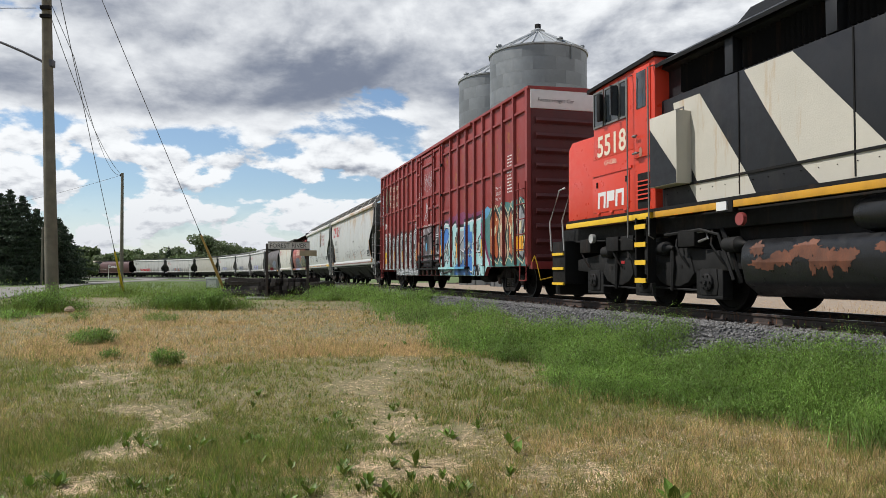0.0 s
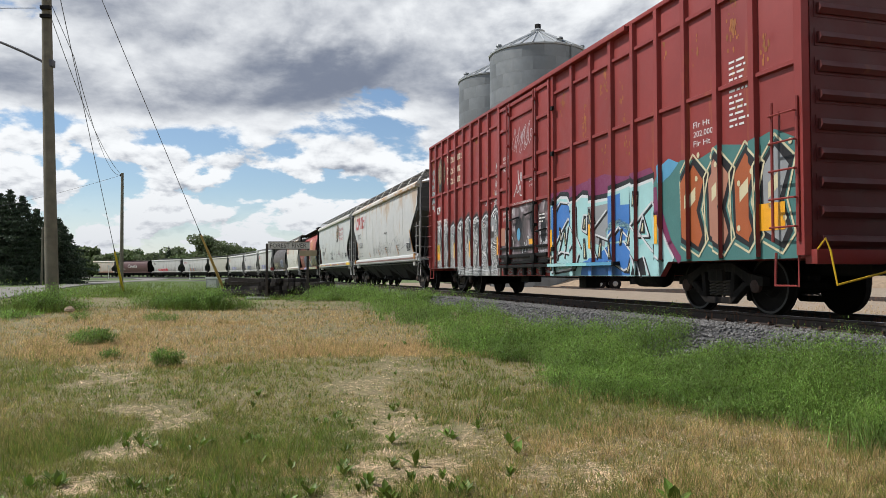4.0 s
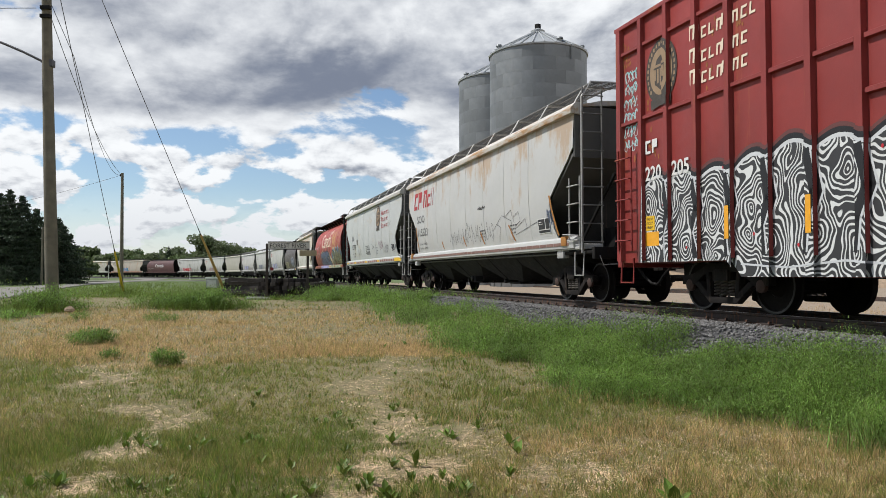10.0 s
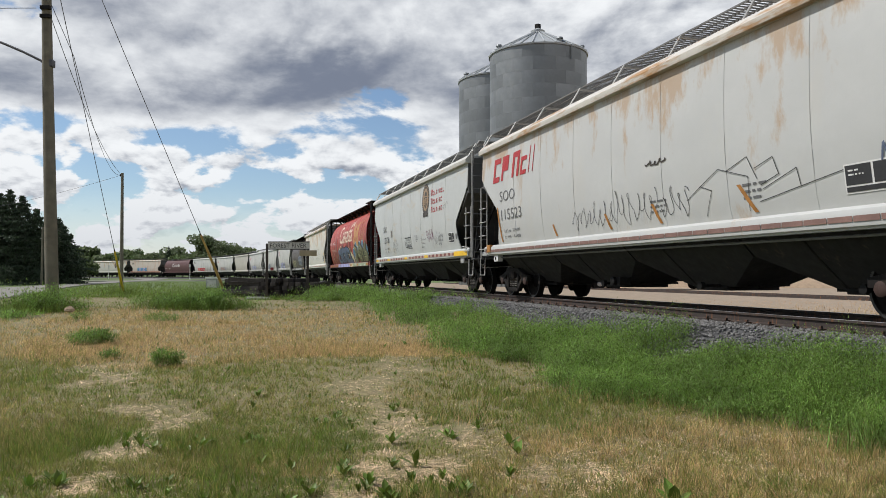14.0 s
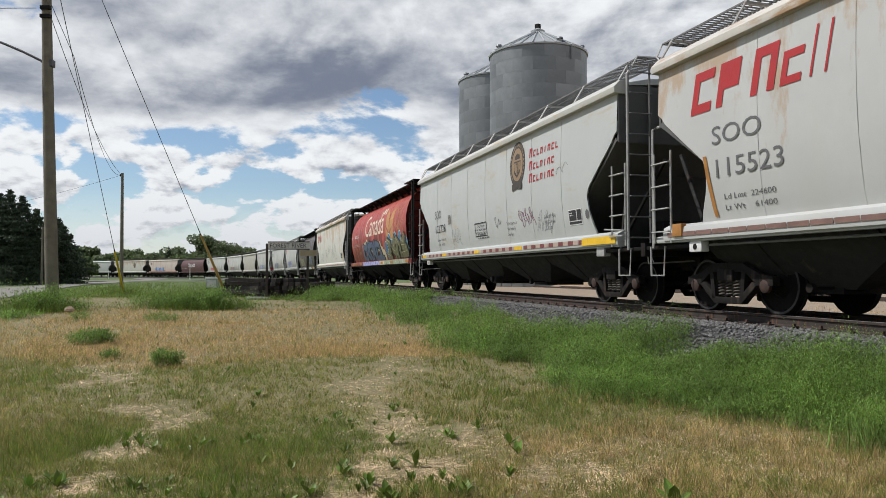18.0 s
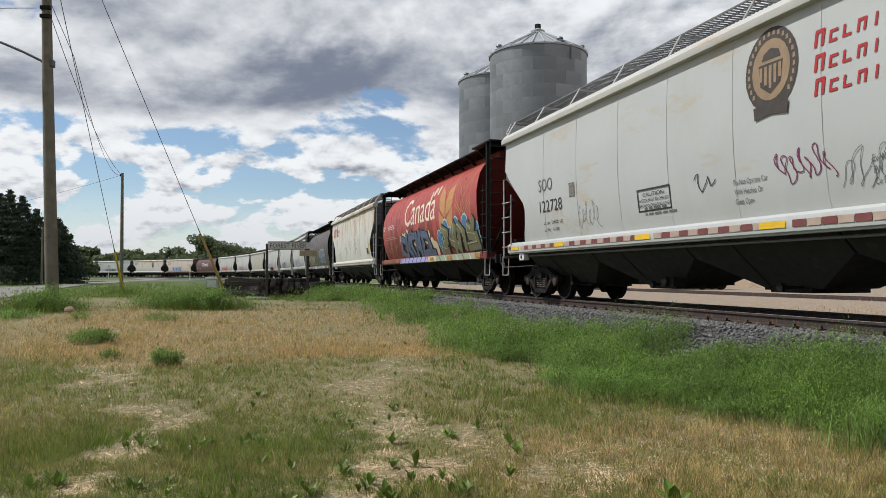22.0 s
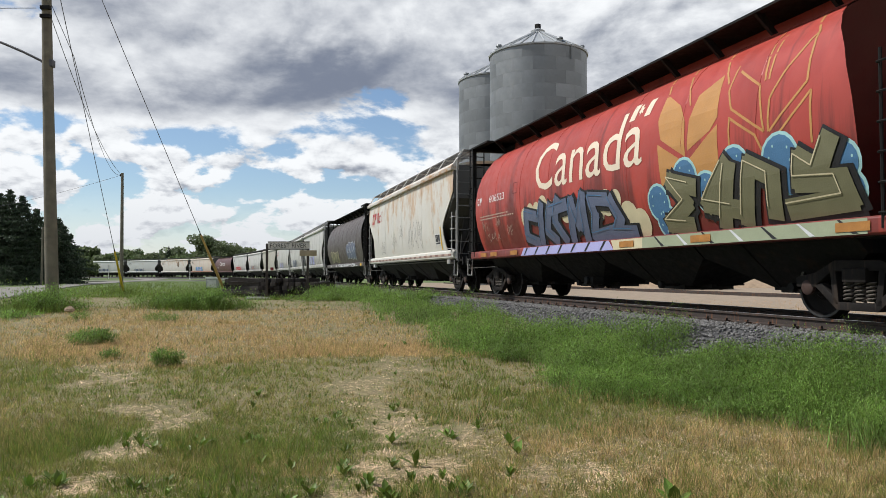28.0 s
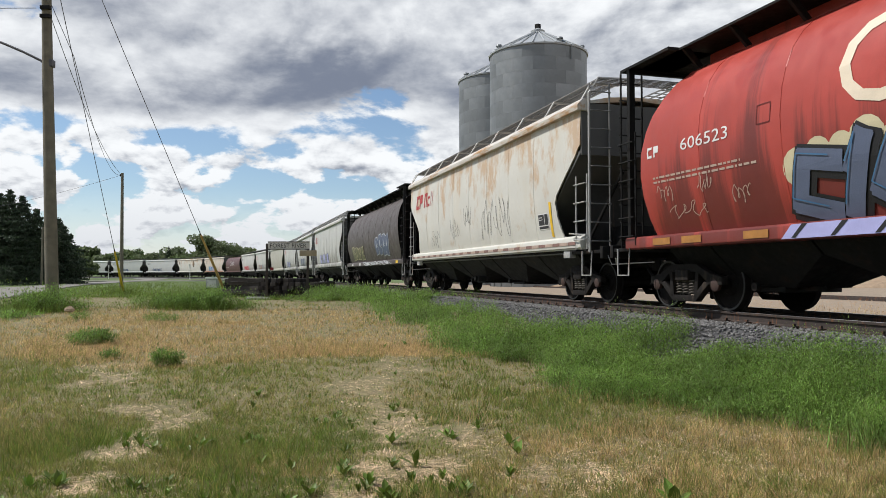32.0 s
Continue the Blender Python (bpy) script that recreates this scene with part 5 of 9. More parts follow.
    word(car, "DO NOT", -1.7, 2.15, 0.10, INK_WHITE, dface, 0.5, proud=0.006)
    word(car, "OPENING", 0.2, 3.05, 0.08, INK_WHITE, dface, 0.42, proud=0.006)
    word(car, "W 10-6  H 13-9", 0.2, 2.92, 0.07, INK_WHITE, dface, 0.55, proud=0.006)
    bars(car, 0.85, 1.95, 0.4, 0.26, 3, INK_WHITE, dface, 5, proud=0.012)
    bars(car, 8.2, 2.95, 0.5, 1.1, 12, INK_WHITE, panel, 11)
    for i, q in enumerate(("Flr Ht", "202,000", "Flr Ht 3")):
        word(car, q, 7.25, 3.12 - 0.16 * i, 0.095, INK_WHITE, panel, 0.075 * len(q))
    for i in range(6):
        scrawl(car, -9.62, 4.42 - 0.27 * i, 0.55, 0.24, SPRAY["teal" if i < 5 else "pale"], panel, 31 + i, 0.03, 4, proud=0.006)
        scrawl(car, -9.60, 4.40 - 0.27 * i, 0.55, 0.24, SPRAY["white"], panel, 131 + i, 0.014, 4, proud=0.008)
    for i in range(5):
        scrawl(car, -2.62 + 0.03 * i, 2.62 + 0.28 * i, 0.34 - 0.03 * i, 0.26, SPRAY["white"], panel, 35 + i, 0.022, 3)
    scrawl(car, -3.5, 2.75, 0.7, 0.16, SPRAY["white"], panel, 45, 0.018, 4)
    scrawl(car, -0.85, 2.75, 0.8, 0.34, SPRAY["white"], dface, 37, 0.03, 3)
    scrawl(car, -0.6, 3.05, 0.45, 0.45, SPRAY["white"], dface, 39, 0.04, 2)
    scrawl(car, -0.9, 3.9, 1.4, 0.75, SPRAY["white"], dface, 38, 0.014, 9)
    for u, w, a, b in ((-9.62, 5.05, 0.16, 0.30), (-9.55, 4.8, 0.12, 0.22), (2.1, 4.7, 0.10, 0.18), (3.2, 4.0, 0.07, 0.25), (4.2, 4.75, 0.07, 0.3), (5.2, 2.95, 0.06, 0.35), (-4.3, 4.9, 0.08, 0.2), (8.3, 4.5, 0.1, 0.25)):
        for _ in range(26):
            uu, ww, ra = u + random.gauss(0, a * 0.6), w + random.gauss(0, b * 0.6), random.uniform(0.008, 0.034)
            shape(car, "rust_patch", [(uu + ra * math.cos(k) * random.uniform(0.5, 1), ww + 2.0 * ra * math.sin(k) * random.uniform(0.5, 1)) for k in np.linspace(0, 6.28, 9)[:-1]], BOXRUST, panel, 0.003 + 0.001 * random.random())
    # yellow reflectors
    for x in (-8.95, ):
        shape(car, "reflector", [(x, 1.17), (x + 0.5, 1.17), (x + 0.5, 1.43), (x, 1.43)], ORANGE, panel, 0.012)
    shape(car, "notice", [(-8.87, 1.46), (-8.58, 1.46), (-8.58, 1.73), (-8.87, 1.73)], YELLOW, panel, 0.018)
    for i, q in enumerate(("THIS CAR", "EXCESS", "HEIGHT")):
        word(car, q, -8.84, 1.65 - 0.08 * i, 0.05, INK_BLACK, panel, 0.22, proud=0.022)
    shape(car, "reflector", [(8.85, 1.28), (9.4, 1.28), (9.4, 1.68), (8.85, 1.68)], ORANGE, panel, 0.016)
    for a, b in (posts[4], posts[6], posts[9], posts[10], posts[12], posts[15]):
        c = (a + b) / 2
        shape(car, "reflector", [(c - 0.05, 1.2), (c + 0.05, 1.2), (c + 0.05, 1.72), (c - 0.05, 1.72)], ORANGE, post_out, 0.022)
    shape(car, "reflector", [(0.2, 1.42), (0.66, 1.42), (0.66, 1.56), (0.2, 1.56)], ORANGE, dface, 0.022)
    # ends, with ribs and a pale band at the top
    for sx in (-1, 1):
        for z in np.linspace(1.1, 4.7, 10):
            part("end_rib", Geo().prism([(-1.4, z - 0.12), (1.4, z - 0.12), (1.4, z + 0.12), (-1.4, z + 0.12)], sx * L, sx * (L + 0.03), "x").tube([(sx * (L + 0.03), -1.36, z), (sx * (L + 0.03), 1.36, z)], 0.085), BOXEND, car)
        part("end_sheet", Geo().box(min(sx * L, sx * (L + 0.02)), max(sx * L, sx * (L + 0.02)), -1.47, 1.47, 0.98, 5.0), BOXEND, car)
        part("end_band", Geo().box(min(sx * L, sx * (L + 0.04)), max(sx * L, sx * (L + 0.04)), -1.5, 1.5, 5.02, 5.55), INK_WHITE, car, bevel=0.005)
        part("end_sill", Geo().box(sx * 9.85 - 0.1, sx * 9.85 + 0.12, -1.5, 1.5, 0.78, 0.98), BOXRED, car, bevel=0.012)
        coupler(car, sx * 9.9, sx)
        for sy in (-1, 1):
            ladder(car, "side_ladder", (sx * 9.25, sy * 1.60), (sx * 9.75, sy * 1.60), (0, sy * 0.06), 1.1, 3.1, 5, BOXRED)
            part("stirrup_step", Geo().tube([(sx * 9.25, sy * 1.55, 0.95), (sx * 9.25, sy * 1.57, 0.48), (sx * 9.7, sy * 1.57, 0.48), (sx * 9.7, sy * 1.55, 0.95)], 0.02), BOXRED, car)
            for z, c in ((1.35, STRIPE_RED), (1.8, INK_WHITE), (2.25, STRIPE_RED), (2.7, INK_WHITE)):
                part("reflective_tape", Geo().box(sx * 9.8 - 0.03, sx * 9.8 + 0.03, sy * 1.50 - 0.012, sy * 1.50 + 0.012, z, z + 0.35), c, car)
        truck(car, sx * 7.25, 1.85)
    bm = text_bm("Excess Height Car", 0.10, 1.05, 0.2)
    for v in bm.verts:
        v.co = (L + 0.047, v.co.x - 1.30, v.co.z + 5.2)
    to_part("lettering", bm, INK_BLACK, car)
    bm = text_bm("220205", 0.13, 0.62, 0.2)
    for v in bm.verts:
        v.co = (L + 0.047, v.co.x + 0.55, v.co.z + 5.2)
    to_part("lettering", bm, INK_BLACK, car)
    part("uncoupling_lever", Geo().tube([(9.98, -1.5, 0.98), (10.12, -1.5, 1.12), (10.15, -1.45, 0.95), (10.15, -1.35, 0.5), (10.15, -0.3, 0.72)], 0.015), YELLOW, car)
    part("centre_sill", Geo().box(-9.6, 9.6, -0.2, 0.2, 0.62, 0.92), STEEL_DARK, car)
    for x, y, half, low in ((-2.0, -0.6, 0.3, 0.42), (2.05, -0.8, 0.17, 0.32), (0.2, 0.3, 0.3, 0.42)):
        part("brake_gear", Geo().box(x - half, x + half, y - 0.2, y + 0.2, low, 0.80), STEEL_DARK, car, bevel=0.03)
    part("air_reservoir", Geo().tube([(4.38, -0.85, 0.62), (4.42, -0.85, 0.62), (4.5, -0.85, 0.62), (5.3, -0.85, 0.62), (5.38, -0.85, 0.62), (5.42, -0.85, 0.62)], [0.06, 0.17, 0.23, 0.23, 0.17, 0.06], 18), STEEL_DARK, car)
    for x in (4.6, 5.2):
        part("hanger", Geo().box(x - 0.03, x + 0.03, -0.9, -0.8, 0.80, 0.99), STEEL_DARK, car)
    part("brake_rod", Geo().tube([(-5.5, -0.5, 0.6), (2.4, -0.5, 0.55), (6.0, -0.4, 0.6)], 0.02), STEEL_DARK, car)
    CARS.append((car, 12.45, 7.25))
    return car


def locomotive():
    """Six-axle cowl locomotive, seen from its cab end: red nose and cab, black and cream striped cowl, yellow sill."""
    car = thing("locomotive", "diesel locomotive with orange-red cab and black-and-cream striped body", "locomotive", "cars of the train")
    cab_side = lambda z: 1.50
    body_side = lambda z: 1.36
    # frame and yellow sill stripe
    part("frame", Geo().box(-10.9, 10.8, -1.26, 1.26, 1.40, 1.70), STEEL_DARK, car, bevel=0.02)
    for sy in (-1, 1):
        part("sill_stripe", Geo().box(-10.08, -6.52, min(sy * 1.53, sy * 1.45), max(sy * 1.53, sy * 1.45), 1.69, 1.80), YELLOW, car, bevel=0.006)
        part("sill_stripe", Geo().box(-6.40, -4.45, min(sy * 1.53, sy * 1.45), max(sy * 1.53, sy * 1.45), 1.69, 1.80), SILLYELLOW, car, bevel=0.006)
        part("sill_stripe", Geo().box(-4.15, 10.6, min(sy * 1.53, sy * 1.45), max(sy * 1.53, sy * 1.45), 1.69, 1.80), SILLYELLOW, car, bevel=0.006)
        part("sill_edge", Geo().box(-10.05, 10.6, min(sy * 1.525, sy * 1.40), max(sy * 1.525, sy * 1.40), 1.80, 1.86), STEEL_DARK, car)
    # nose and cab
    g = Geo()
    pr = [(-10.05, 1.85), (-6.4, 1.85), (-6.4, 3.60), (-8.78, 3.64), (-9.82, 3.66), (-10.02, 3.52)]
    part("nose", g.prism(pr, -1.49, 1.49), LOCORED, car, bevel=0.05)
    cab = part("cab", Geo().prism([(-8.80, 3.08), (-6.36, 3.08), (-6.36, 4.72), (-8.60, 4.62), (-8.72, 4.55)], -1.50, 1.50), LOCORED, car, bevel=0.03)
    part("cab_roof", Geo().prism([(-8.95, 4.58), (-6.3, 4.70), (-6.3, 4.78), (-8.95, 4.66)], -1.56, 1.56), STEEL_DARK, cab)
    for a, b, nm in ((-8.68, -8.32, "side_window"), (-8.20, -7.70, "side_window"), (-7.60, -7.38, "side_window")):
        w = part(nm, Geo().box(a, b, -1.515, -1.47, 3.80, 4.50), GLASS_DARK, cab)
        part("window_frame", Geo().box(a - 0.04, a, -1.53, -1.48, 3.76, 4.54).box(b, b + 0.04, -1.53, -1.48, 3.76, 4.54).box(a, b, -1.53, -1.48, 4.50, 4.54).box(a, b, -1.53, -1.48, 3.76, 3.80), GRATE, w)
    part("mirror", Geo().box(-8.34, -8.20, -1.66, -1.56, 3.85, 4.42), STEEL_DARK, cab, bevel=0.03)
    part("window_vane", Geo().box(-7.70, -7.66, -1.70, -1.52, 3.86, 4.46), GLASS_DARK, cab)
    door = part("cab_door", Geo().box(-7.06, -6.50, -1.525, -1.48, 2.88, 4.62), LOCORED, car, bevel=0.012)
    part("door_window", Geo().box(-6.97, -6.63, -1.535, -1.50, 3.82, 4.54), GLASS_DARK, door, bevel=0.06)
    part("door_handle", Geo().tube([(-7.0, -1.53, 3.3), (-7.0, -1.60, 3.3), (-6.85, -1.60, 3.3)], 0.02), GRATE, door)
    part("door_latch", Geo().tube([(-7.0, -1.53, 3.0), (-7.0, -1.60, 2.96), (-6.8, -1.60, 2.96)], 0.02), GRATE, door)
    for x in (-7.16, -6.41):
        part("door_handrail", Geo().tube([(x, -1.50, 4.55), (x, -1.62, 4.5), (x, -1.62, 1.35), (x, -1.52, 1.3)], 0.016), GRATE, car)
    for i in range(5):
        part("louvre", Geo().prism([(-1.44, 2.10 + 0.085 * i), (-1.44, 2.12 + 0.085 * i), (-1.53, 2.085 + 0.085 * i), (-1.53, 2.065 + 0.085 * i)], -7.0, -6.55, "x"), LOCORED, car)
    part("louvre_opening", Geo().box(-7.0, -6.58, -1.494, -1.40, 1.90, 2.58), STEEL_DARK, car)
    hatch = part("nose_hatch", Geo().box(-8.82, -7.30, -1.505, -1.48, 1.95, 2.70), LOCORED, car, bevel=0.006)
    for x in (-8.55, -8.0, -7.45):
        part("hatch_hinge", Geo().box(x - 0.06, x + 0.06, -1.52, -1.50, 1.91, 1.95), LOCORED, hatch, bevel=0.005)
    for x in (-8.6, -7.4):
        part("hatch_latch", Geo().box(x - 0.02, x + 0.02, -1.525, -1.50, 2.48, 2.60), STEEL_DARK, hatch, bevel=0.006)
    part("cab_moulding", Geo().box(-8.82, -7.2, -1.515, -1.49, 2.73, 2.78), LOCORED, car)
    # numbers and marks
    word(car, "5518", -8.58, 3.14, 0.42, INK_CREAM, cab_side, 1.18, bold=0.02)
    word(car, "GF-638b", -8.28, 2.92, 0.10, INK_CREAM, cab_side, 0.5)
    letter_blocks(car, -8.58, 2.03, 0.34, [(0.33, 1), (0.31, 1), (0.33, 1)], 0.05, INK_WHITE, lambda z: 1.505, 0.06, 0.003, (2, 1, 2))
    shape(car, "door_emblem", [(-6.83 + 0.06 * math.cos(k), 2.98 + 0.10 * math.sin(k)) for k in np.linspace(0, 6.28, 16)[:-1]], SPRAY["tan"], lambda z: 1.525, 0.005)
    # cowl
    prof = [(-1.36, 1.85), (-1.36, 3.86), (-1.20, 3.90), (-1.20, 4.42), (-1.36, 4.46), (-1.30, 4.62), (-0.8, 4.78), (0.8, 4.78), (1.30, 4.62), (1.36, 4.46), (1.20, 4.42), (1.20, 3.90), (1.36, 3.86), (1.36, 1.85)]
    part("cowl", Geo().prism(prof, -6.36, 10.2, "x"), LOCOBLACK, car, bevel=0.012)
    part("roof_edge", Geo().prism([(-1.48, 4.48), (-1.50, 4.54), (-1.15, 4.74), (-1.1, 4.66)], -6.4, 10.2, "x"), LOCOBLACK, car)
    part("roof_fan_housing", Geo().prism([(-4.9, 4.76), (-4.4, 5.0), (2.5, 5.0), (3.0, 4.76)], -0.95, 0.95), LOCOBLACK, car)
    for x in np.arange(-5.9, 1.2, 0.105):
        if abs(x + 4.42) < 0.12 or abs(x + 2.3) < 0.12:
            continue
        part("louvre", Geo().prism([(x, -1.20), (x + 0.05, -1.29), (x + 0.075, -1.20)], 3.93, 4.41, "z"), STEEL_DARK, car)
    for x in (-4.42, -2.3, 1.35):
        part("louvre_frame", Geo().box(x - 0.1, x + 0.1, -1.37, -1.18, 3.88, 4.48), LOCOBLACK, car, bevel=0.01)
    CREAM = [[(-5.98, 3.74), (-5.20, 3.74), (-4.05, 2.24), (-5.30, 2.24), (-5.9, 3.2)], [(-5.52, 2.20), (-4.02, 2.20), (-3.82, 1.87), (-5.28, 1.87)],
             [(-4.06, 3.84), (-3.02, 3.84), (-1.45, 2.24), (-2.95, 2.24), (-3.60, 3.15)], [(-2.90, 2.20), (-1.42, 2.20), (-1.05, 1.87), (-2.55, 1.87)],
             [(0.0, 3.84), (1.3, 3.84), (3.4, 1.87), (1.5, 1.87)], [(3.9, 3.84), (5.2, 3.84), (7.3, 1.87), (5.4, 1.87)]]
    for p in CREAM:
        shape(car, "cream_stripe", p, LOCOCREAM, body_side, 0.004)
    bx = part("equipment_box", Geo().box(-6.30, -5.46, -1.66, -1.30, 2.22, 3.50), LOCOCREAM, car, bevel=0.012)
    shape(car, "black_stripe", [(-6.29, 2.23), (-5.47, 2.23), (-5.47, 2.45), (-6.29, 3.30)], LOCOBLACK, lambda z: 1.66, 0.004)
    part("lift_ring", Geo().tube([(-5.75, -1.48, 3.50), (-5.75, -1.48, 3.56), (-5.5, -1.48, 3.56), (-5.5, -1.48, 3.50)], 0.016), GRATE, bx)
    for x in (-4.2, -1.95, 0.3, 1.45):
        part("panel_seam", Geo().box(x - 0.012, x + 0.012, -1.372, -1.355, 1.9, 3.85), STEEL_DARK, car)
    part("seam_strip", Geo().box(-6.3, 10.0, -1.385, -1.355, 2.20, 2.24), STEEL_DARK, car)
    for x in np.arange(-6.2, 0.2, 0.33):
        part("bolt", Geo().lathe([(-1.378, 0.004), (-1.374, 0.008), (-1.36, 0.008)], (x, 0, 2.10), "y", 6), STEEL_DARK, car)
    # steps below the cab door
    for sx in (-6.98, -6.58):
        part("step_stringer", Geo().box(sx - 0.02, sx + 0.02, -1.56, -1.38, 0.48, 1.72), STEEL_DARK, car)
    for z in (0.52, 0.86, 1.20, 1.54):
        part("step", Geo().box(-6.98, -6.58, -1.58, -1.36, z, z + 0.03), STEEL_DARK, car)
        part("step_edge", Geo().box(-6.97, -6.59, -1.595, -1.575, z - 0.04, z + 0.05), YELLOW, car)
    # end steps, pilot and railings at the nose
    part("step_well", Geo().box(-10.9, -10.2, -1.5, -1.0, 0.42, 1.42), STEEL_DARK, car, bevel=0.02)
    for z in (0.42, 0.78, 1.12):
        part("step_edge", Geo().box(-10.85, -10.25, -1.54, -1.49, z - 0.03, z + 0.03), YELLOW, car)
    part("pilot", Geo().prism([(-10.95, 0.15), (-10.7, 0.15), (-10.6, 1.4), (-11.0, 1.4)], -1.4, 1.4), STEEL_DARK, car, bevel=0.02)
    for x, k in ((-10.25, 0.0), (-10.95, 0.1)):
        part("handrail", Geo().tube([(x, -1.5, 1.2), (x - 0.05, -1.52, 1.9), (x + 0.35, -1.45, 2.75 - k), (x + 0.45, -1.35, 2.8 - k)], 0.022), LADDER, car)
    coupler(car, -10.9, -1)
    # trucks: frames with springs, three axles each
    for c in (-7.2, 7.2):
        for k in (-2.05, 0.0, 2.0):
            r = 0.508
            ws = part("wheelset", Geo().lathe([(-1.0, 0.06), (-1.0, 0.09), (1.0, 0.09), (1.0, 0.06)], (0, 0, 0), "y", 12), TREAD, car)
            ws.location = (c + k, 0, r)
            for sy in (-1, 1):
                pf = [(0.64, 0.12), (0.645, r + 0.028), (0.675, r + 0.028), (0.682, r), (0.79, r - 0.006), (0.795, r - 0.06), (0.76, r - 0.08), (0.735, 0.2), (0.80, 0.15), (0.80, 0.09)]
                part("wheel", Geo().lathe([(sy * a, b) for a, b in pf], (0, 0, 0), "y", 28), TREAD, ws)
                part("axle_cap", Geo().lathe([(sy * 1.0, 0.02), (sy * 1.02, 0.15), (sy * 1.12, 0.15), (sy * 1.14, 0.10), (sy * 1.14, 0.02)], (0, 0, 0), "y", 12), LOCOIRON, ws)
            WHEELSETS.append((ws, c + k, r))
        for sy in (-1, 1):
            y0, y1 = sy * 1.02, sy * 1.22
            g = Geo().prism([(c - 2.9, 0.72), (c - 2.9, 0.98), (c - 1.4, 1.12), (c + 1.4, 1.12), (c + 2.9, 0.98), (c + 2.9, 0.72), (c + 1.5, 0.66), (c + 0.6, 0.60), (c - 0.6, 0.60), (c - 1.5, 0.66)], y0, y1)
            fr = part("truck_frame", g, LOCOIRON, car, bevel=0.03)
            for k in (-1.02, 1.0):
                part("frame_casting", Geo().prism([(c + k - 0.62, 0.66), (c + k - 0.45, 0.50), (c + k - 0.18, 0.42), (c + k + 0.18, 0.42), (c + k + 0.45, 0.50), (c + k + 0.62, 0.66), (c + k + 0.5, 0.98), (c + k - 0.5, 0.98)], sy * 1.03, sy * 1.25), LOCOIRON, fr, bevel=0.03)
                for j in (-0.25, 0.0, 0.25):
                    part("casting_hole", Geo().lathe([(sy * 1.22, 0.045), (sy * 1.256, 0.045)], (c + k + j, 0, 0.78), "y", 10), STEEL_DARK, fr)
                part("brake_hanger", Geo().tube([(c + k, sy * 1.27, 1.1), (c + k + 0.05, sy * 1.29, 0.8), (c + k - 0.02, sy * 1.27, 0.35)], [0.035, 0.05, 0.03]), LOCOIRON, fr)
                part("brake_rod", Geo().tube([(c + k - 0.7, sy * 1.2, 0.40), (c + k + 0.7, sy * 1.2, 0.36)], 0.022), LOCOIRON, fr)
            for k in (-2.05, 0.0, 2.0):
                part("pedestal", Geo().box(c + k - 0.36, c + k - 0.22, y0, y1, 0.28, 0.75).box(c + k + 0.22, c + k + 0.36, y0, y1, 0.28, 0.75).box(c + k - 0.36, c + k + 0.36, y0, y1, 0.22, 0.29), LOCOIRON, fr, bevel=0.02)
                part("journal_box", Geo().prism([(c + k - 0.22, 0.28), (c + k + 0.22, 0.28), (c + k + 0.26, 0.45), (c + k + 0.22, 0.74), (c + k - 0.22, 0.74), (c + k - 0.26, 0.45)], sy * 1.05, sy * 1.24), LOCOIRON, fr, bevel=0.03)
                part("bearing_cap", Geo().lathe([(sy * 1.22, 0.15), (sy * 1.28, 0.15), (sy * 1.30, 0.12), (sy * 1.30, 0.05), (sy * 1.33, 0.04), (sy * 1.33, 0.01)], (c + k, 0, 0.508), "y", 18), LOCOIRON, fr)
                for j in range(6):
                    a = j * math.pi / 3
                    part("cap_bolt", Geo().lathe([(sy * 1.29, 0.018), (sy * 1.315, 0.018)], (c + k + 0.115 * math.cos(a), 0, 0.508 + 0.115 * math.sin(a)), "y", 6), STEEL_DARK, fr)
                part("brake_cylinder", Geo().lathe([(-0.22, 0.03), (-0.2, 0.12), (0.12, 0.13), (0.16, 0.08), (0.3, 0.03)], (c + k + 0.75, sy * 1.28, 1.12), "x", 12), LOCOIRON, fr)
        part("truck_bolster", Geo().box(c - 0.5, c + 0.5, -1.2, 1.2, 0.85, 1.35), LOCOIRON, car, bevel=0.03)
    part("shock_absorber", Geo().tube([(-7.15, -1.35, 1.15), (-7.1, -1.35, 0.45)], [0.04, 0.065]), LOCOIRON, car)
    part("sand_pipe", Geo().tube([(-5.9, -1.3, 1.35), (-5.1, -1.34, 1.38), (-5.05, -1.34, 1.25), (-5.3, -1.34, 1.2)], 0.025), GRATE, car)
    part("brake_pipe", Geo().tube([(-4.8, -1.25, 1.4), (-4.55, -1.25, 1.0), (-4.4, -1.2, 0.5)], 0.04), STEEL_DARK, car)
    for x in (-9.4, -8.2, -7.6, -5.6):
        part("under_box", Geo().box(x - 0.25, x + 0.25, -1.4, -1.1, 1.12, 1.42), STEEL_DARK, car, bevel=0.03)
    part("bell", Geo().lathe([(-0.04, 0.02), (-0.04, 0.1), (0.04, 0.1), (0.05, 0.02)], (-9.0, -1.42, 1.42), "y", 14), LADDER, car)
    # fuel tank with flaked paint
    tk = [(-1.32, 1.18), (-1.42, 1.05), (-1.44, 0.82), (-1.36, 0.5), (-1.1, 0.30), (1.1, 0.30), (1.36, 0.5), (1.44, 0.82), (1.42, 1.05), (1.32, 1.18)]
    part("belly_frame", Geo().box(-4.6, 4.4, -1.05, 1.05, 0.95, 1.45), STEEL_DARK, car)
    tank = part("fuel_tank", Geo().prism(tk, -4.13, 3.2, "x"), TANKBLACK, car, bevel=0.06)
    tside = profile([(0.3, 1.1), (0.5, 1.36), (0.82, 1.44), (1.05, 1.42), (1.18, 1.32)])
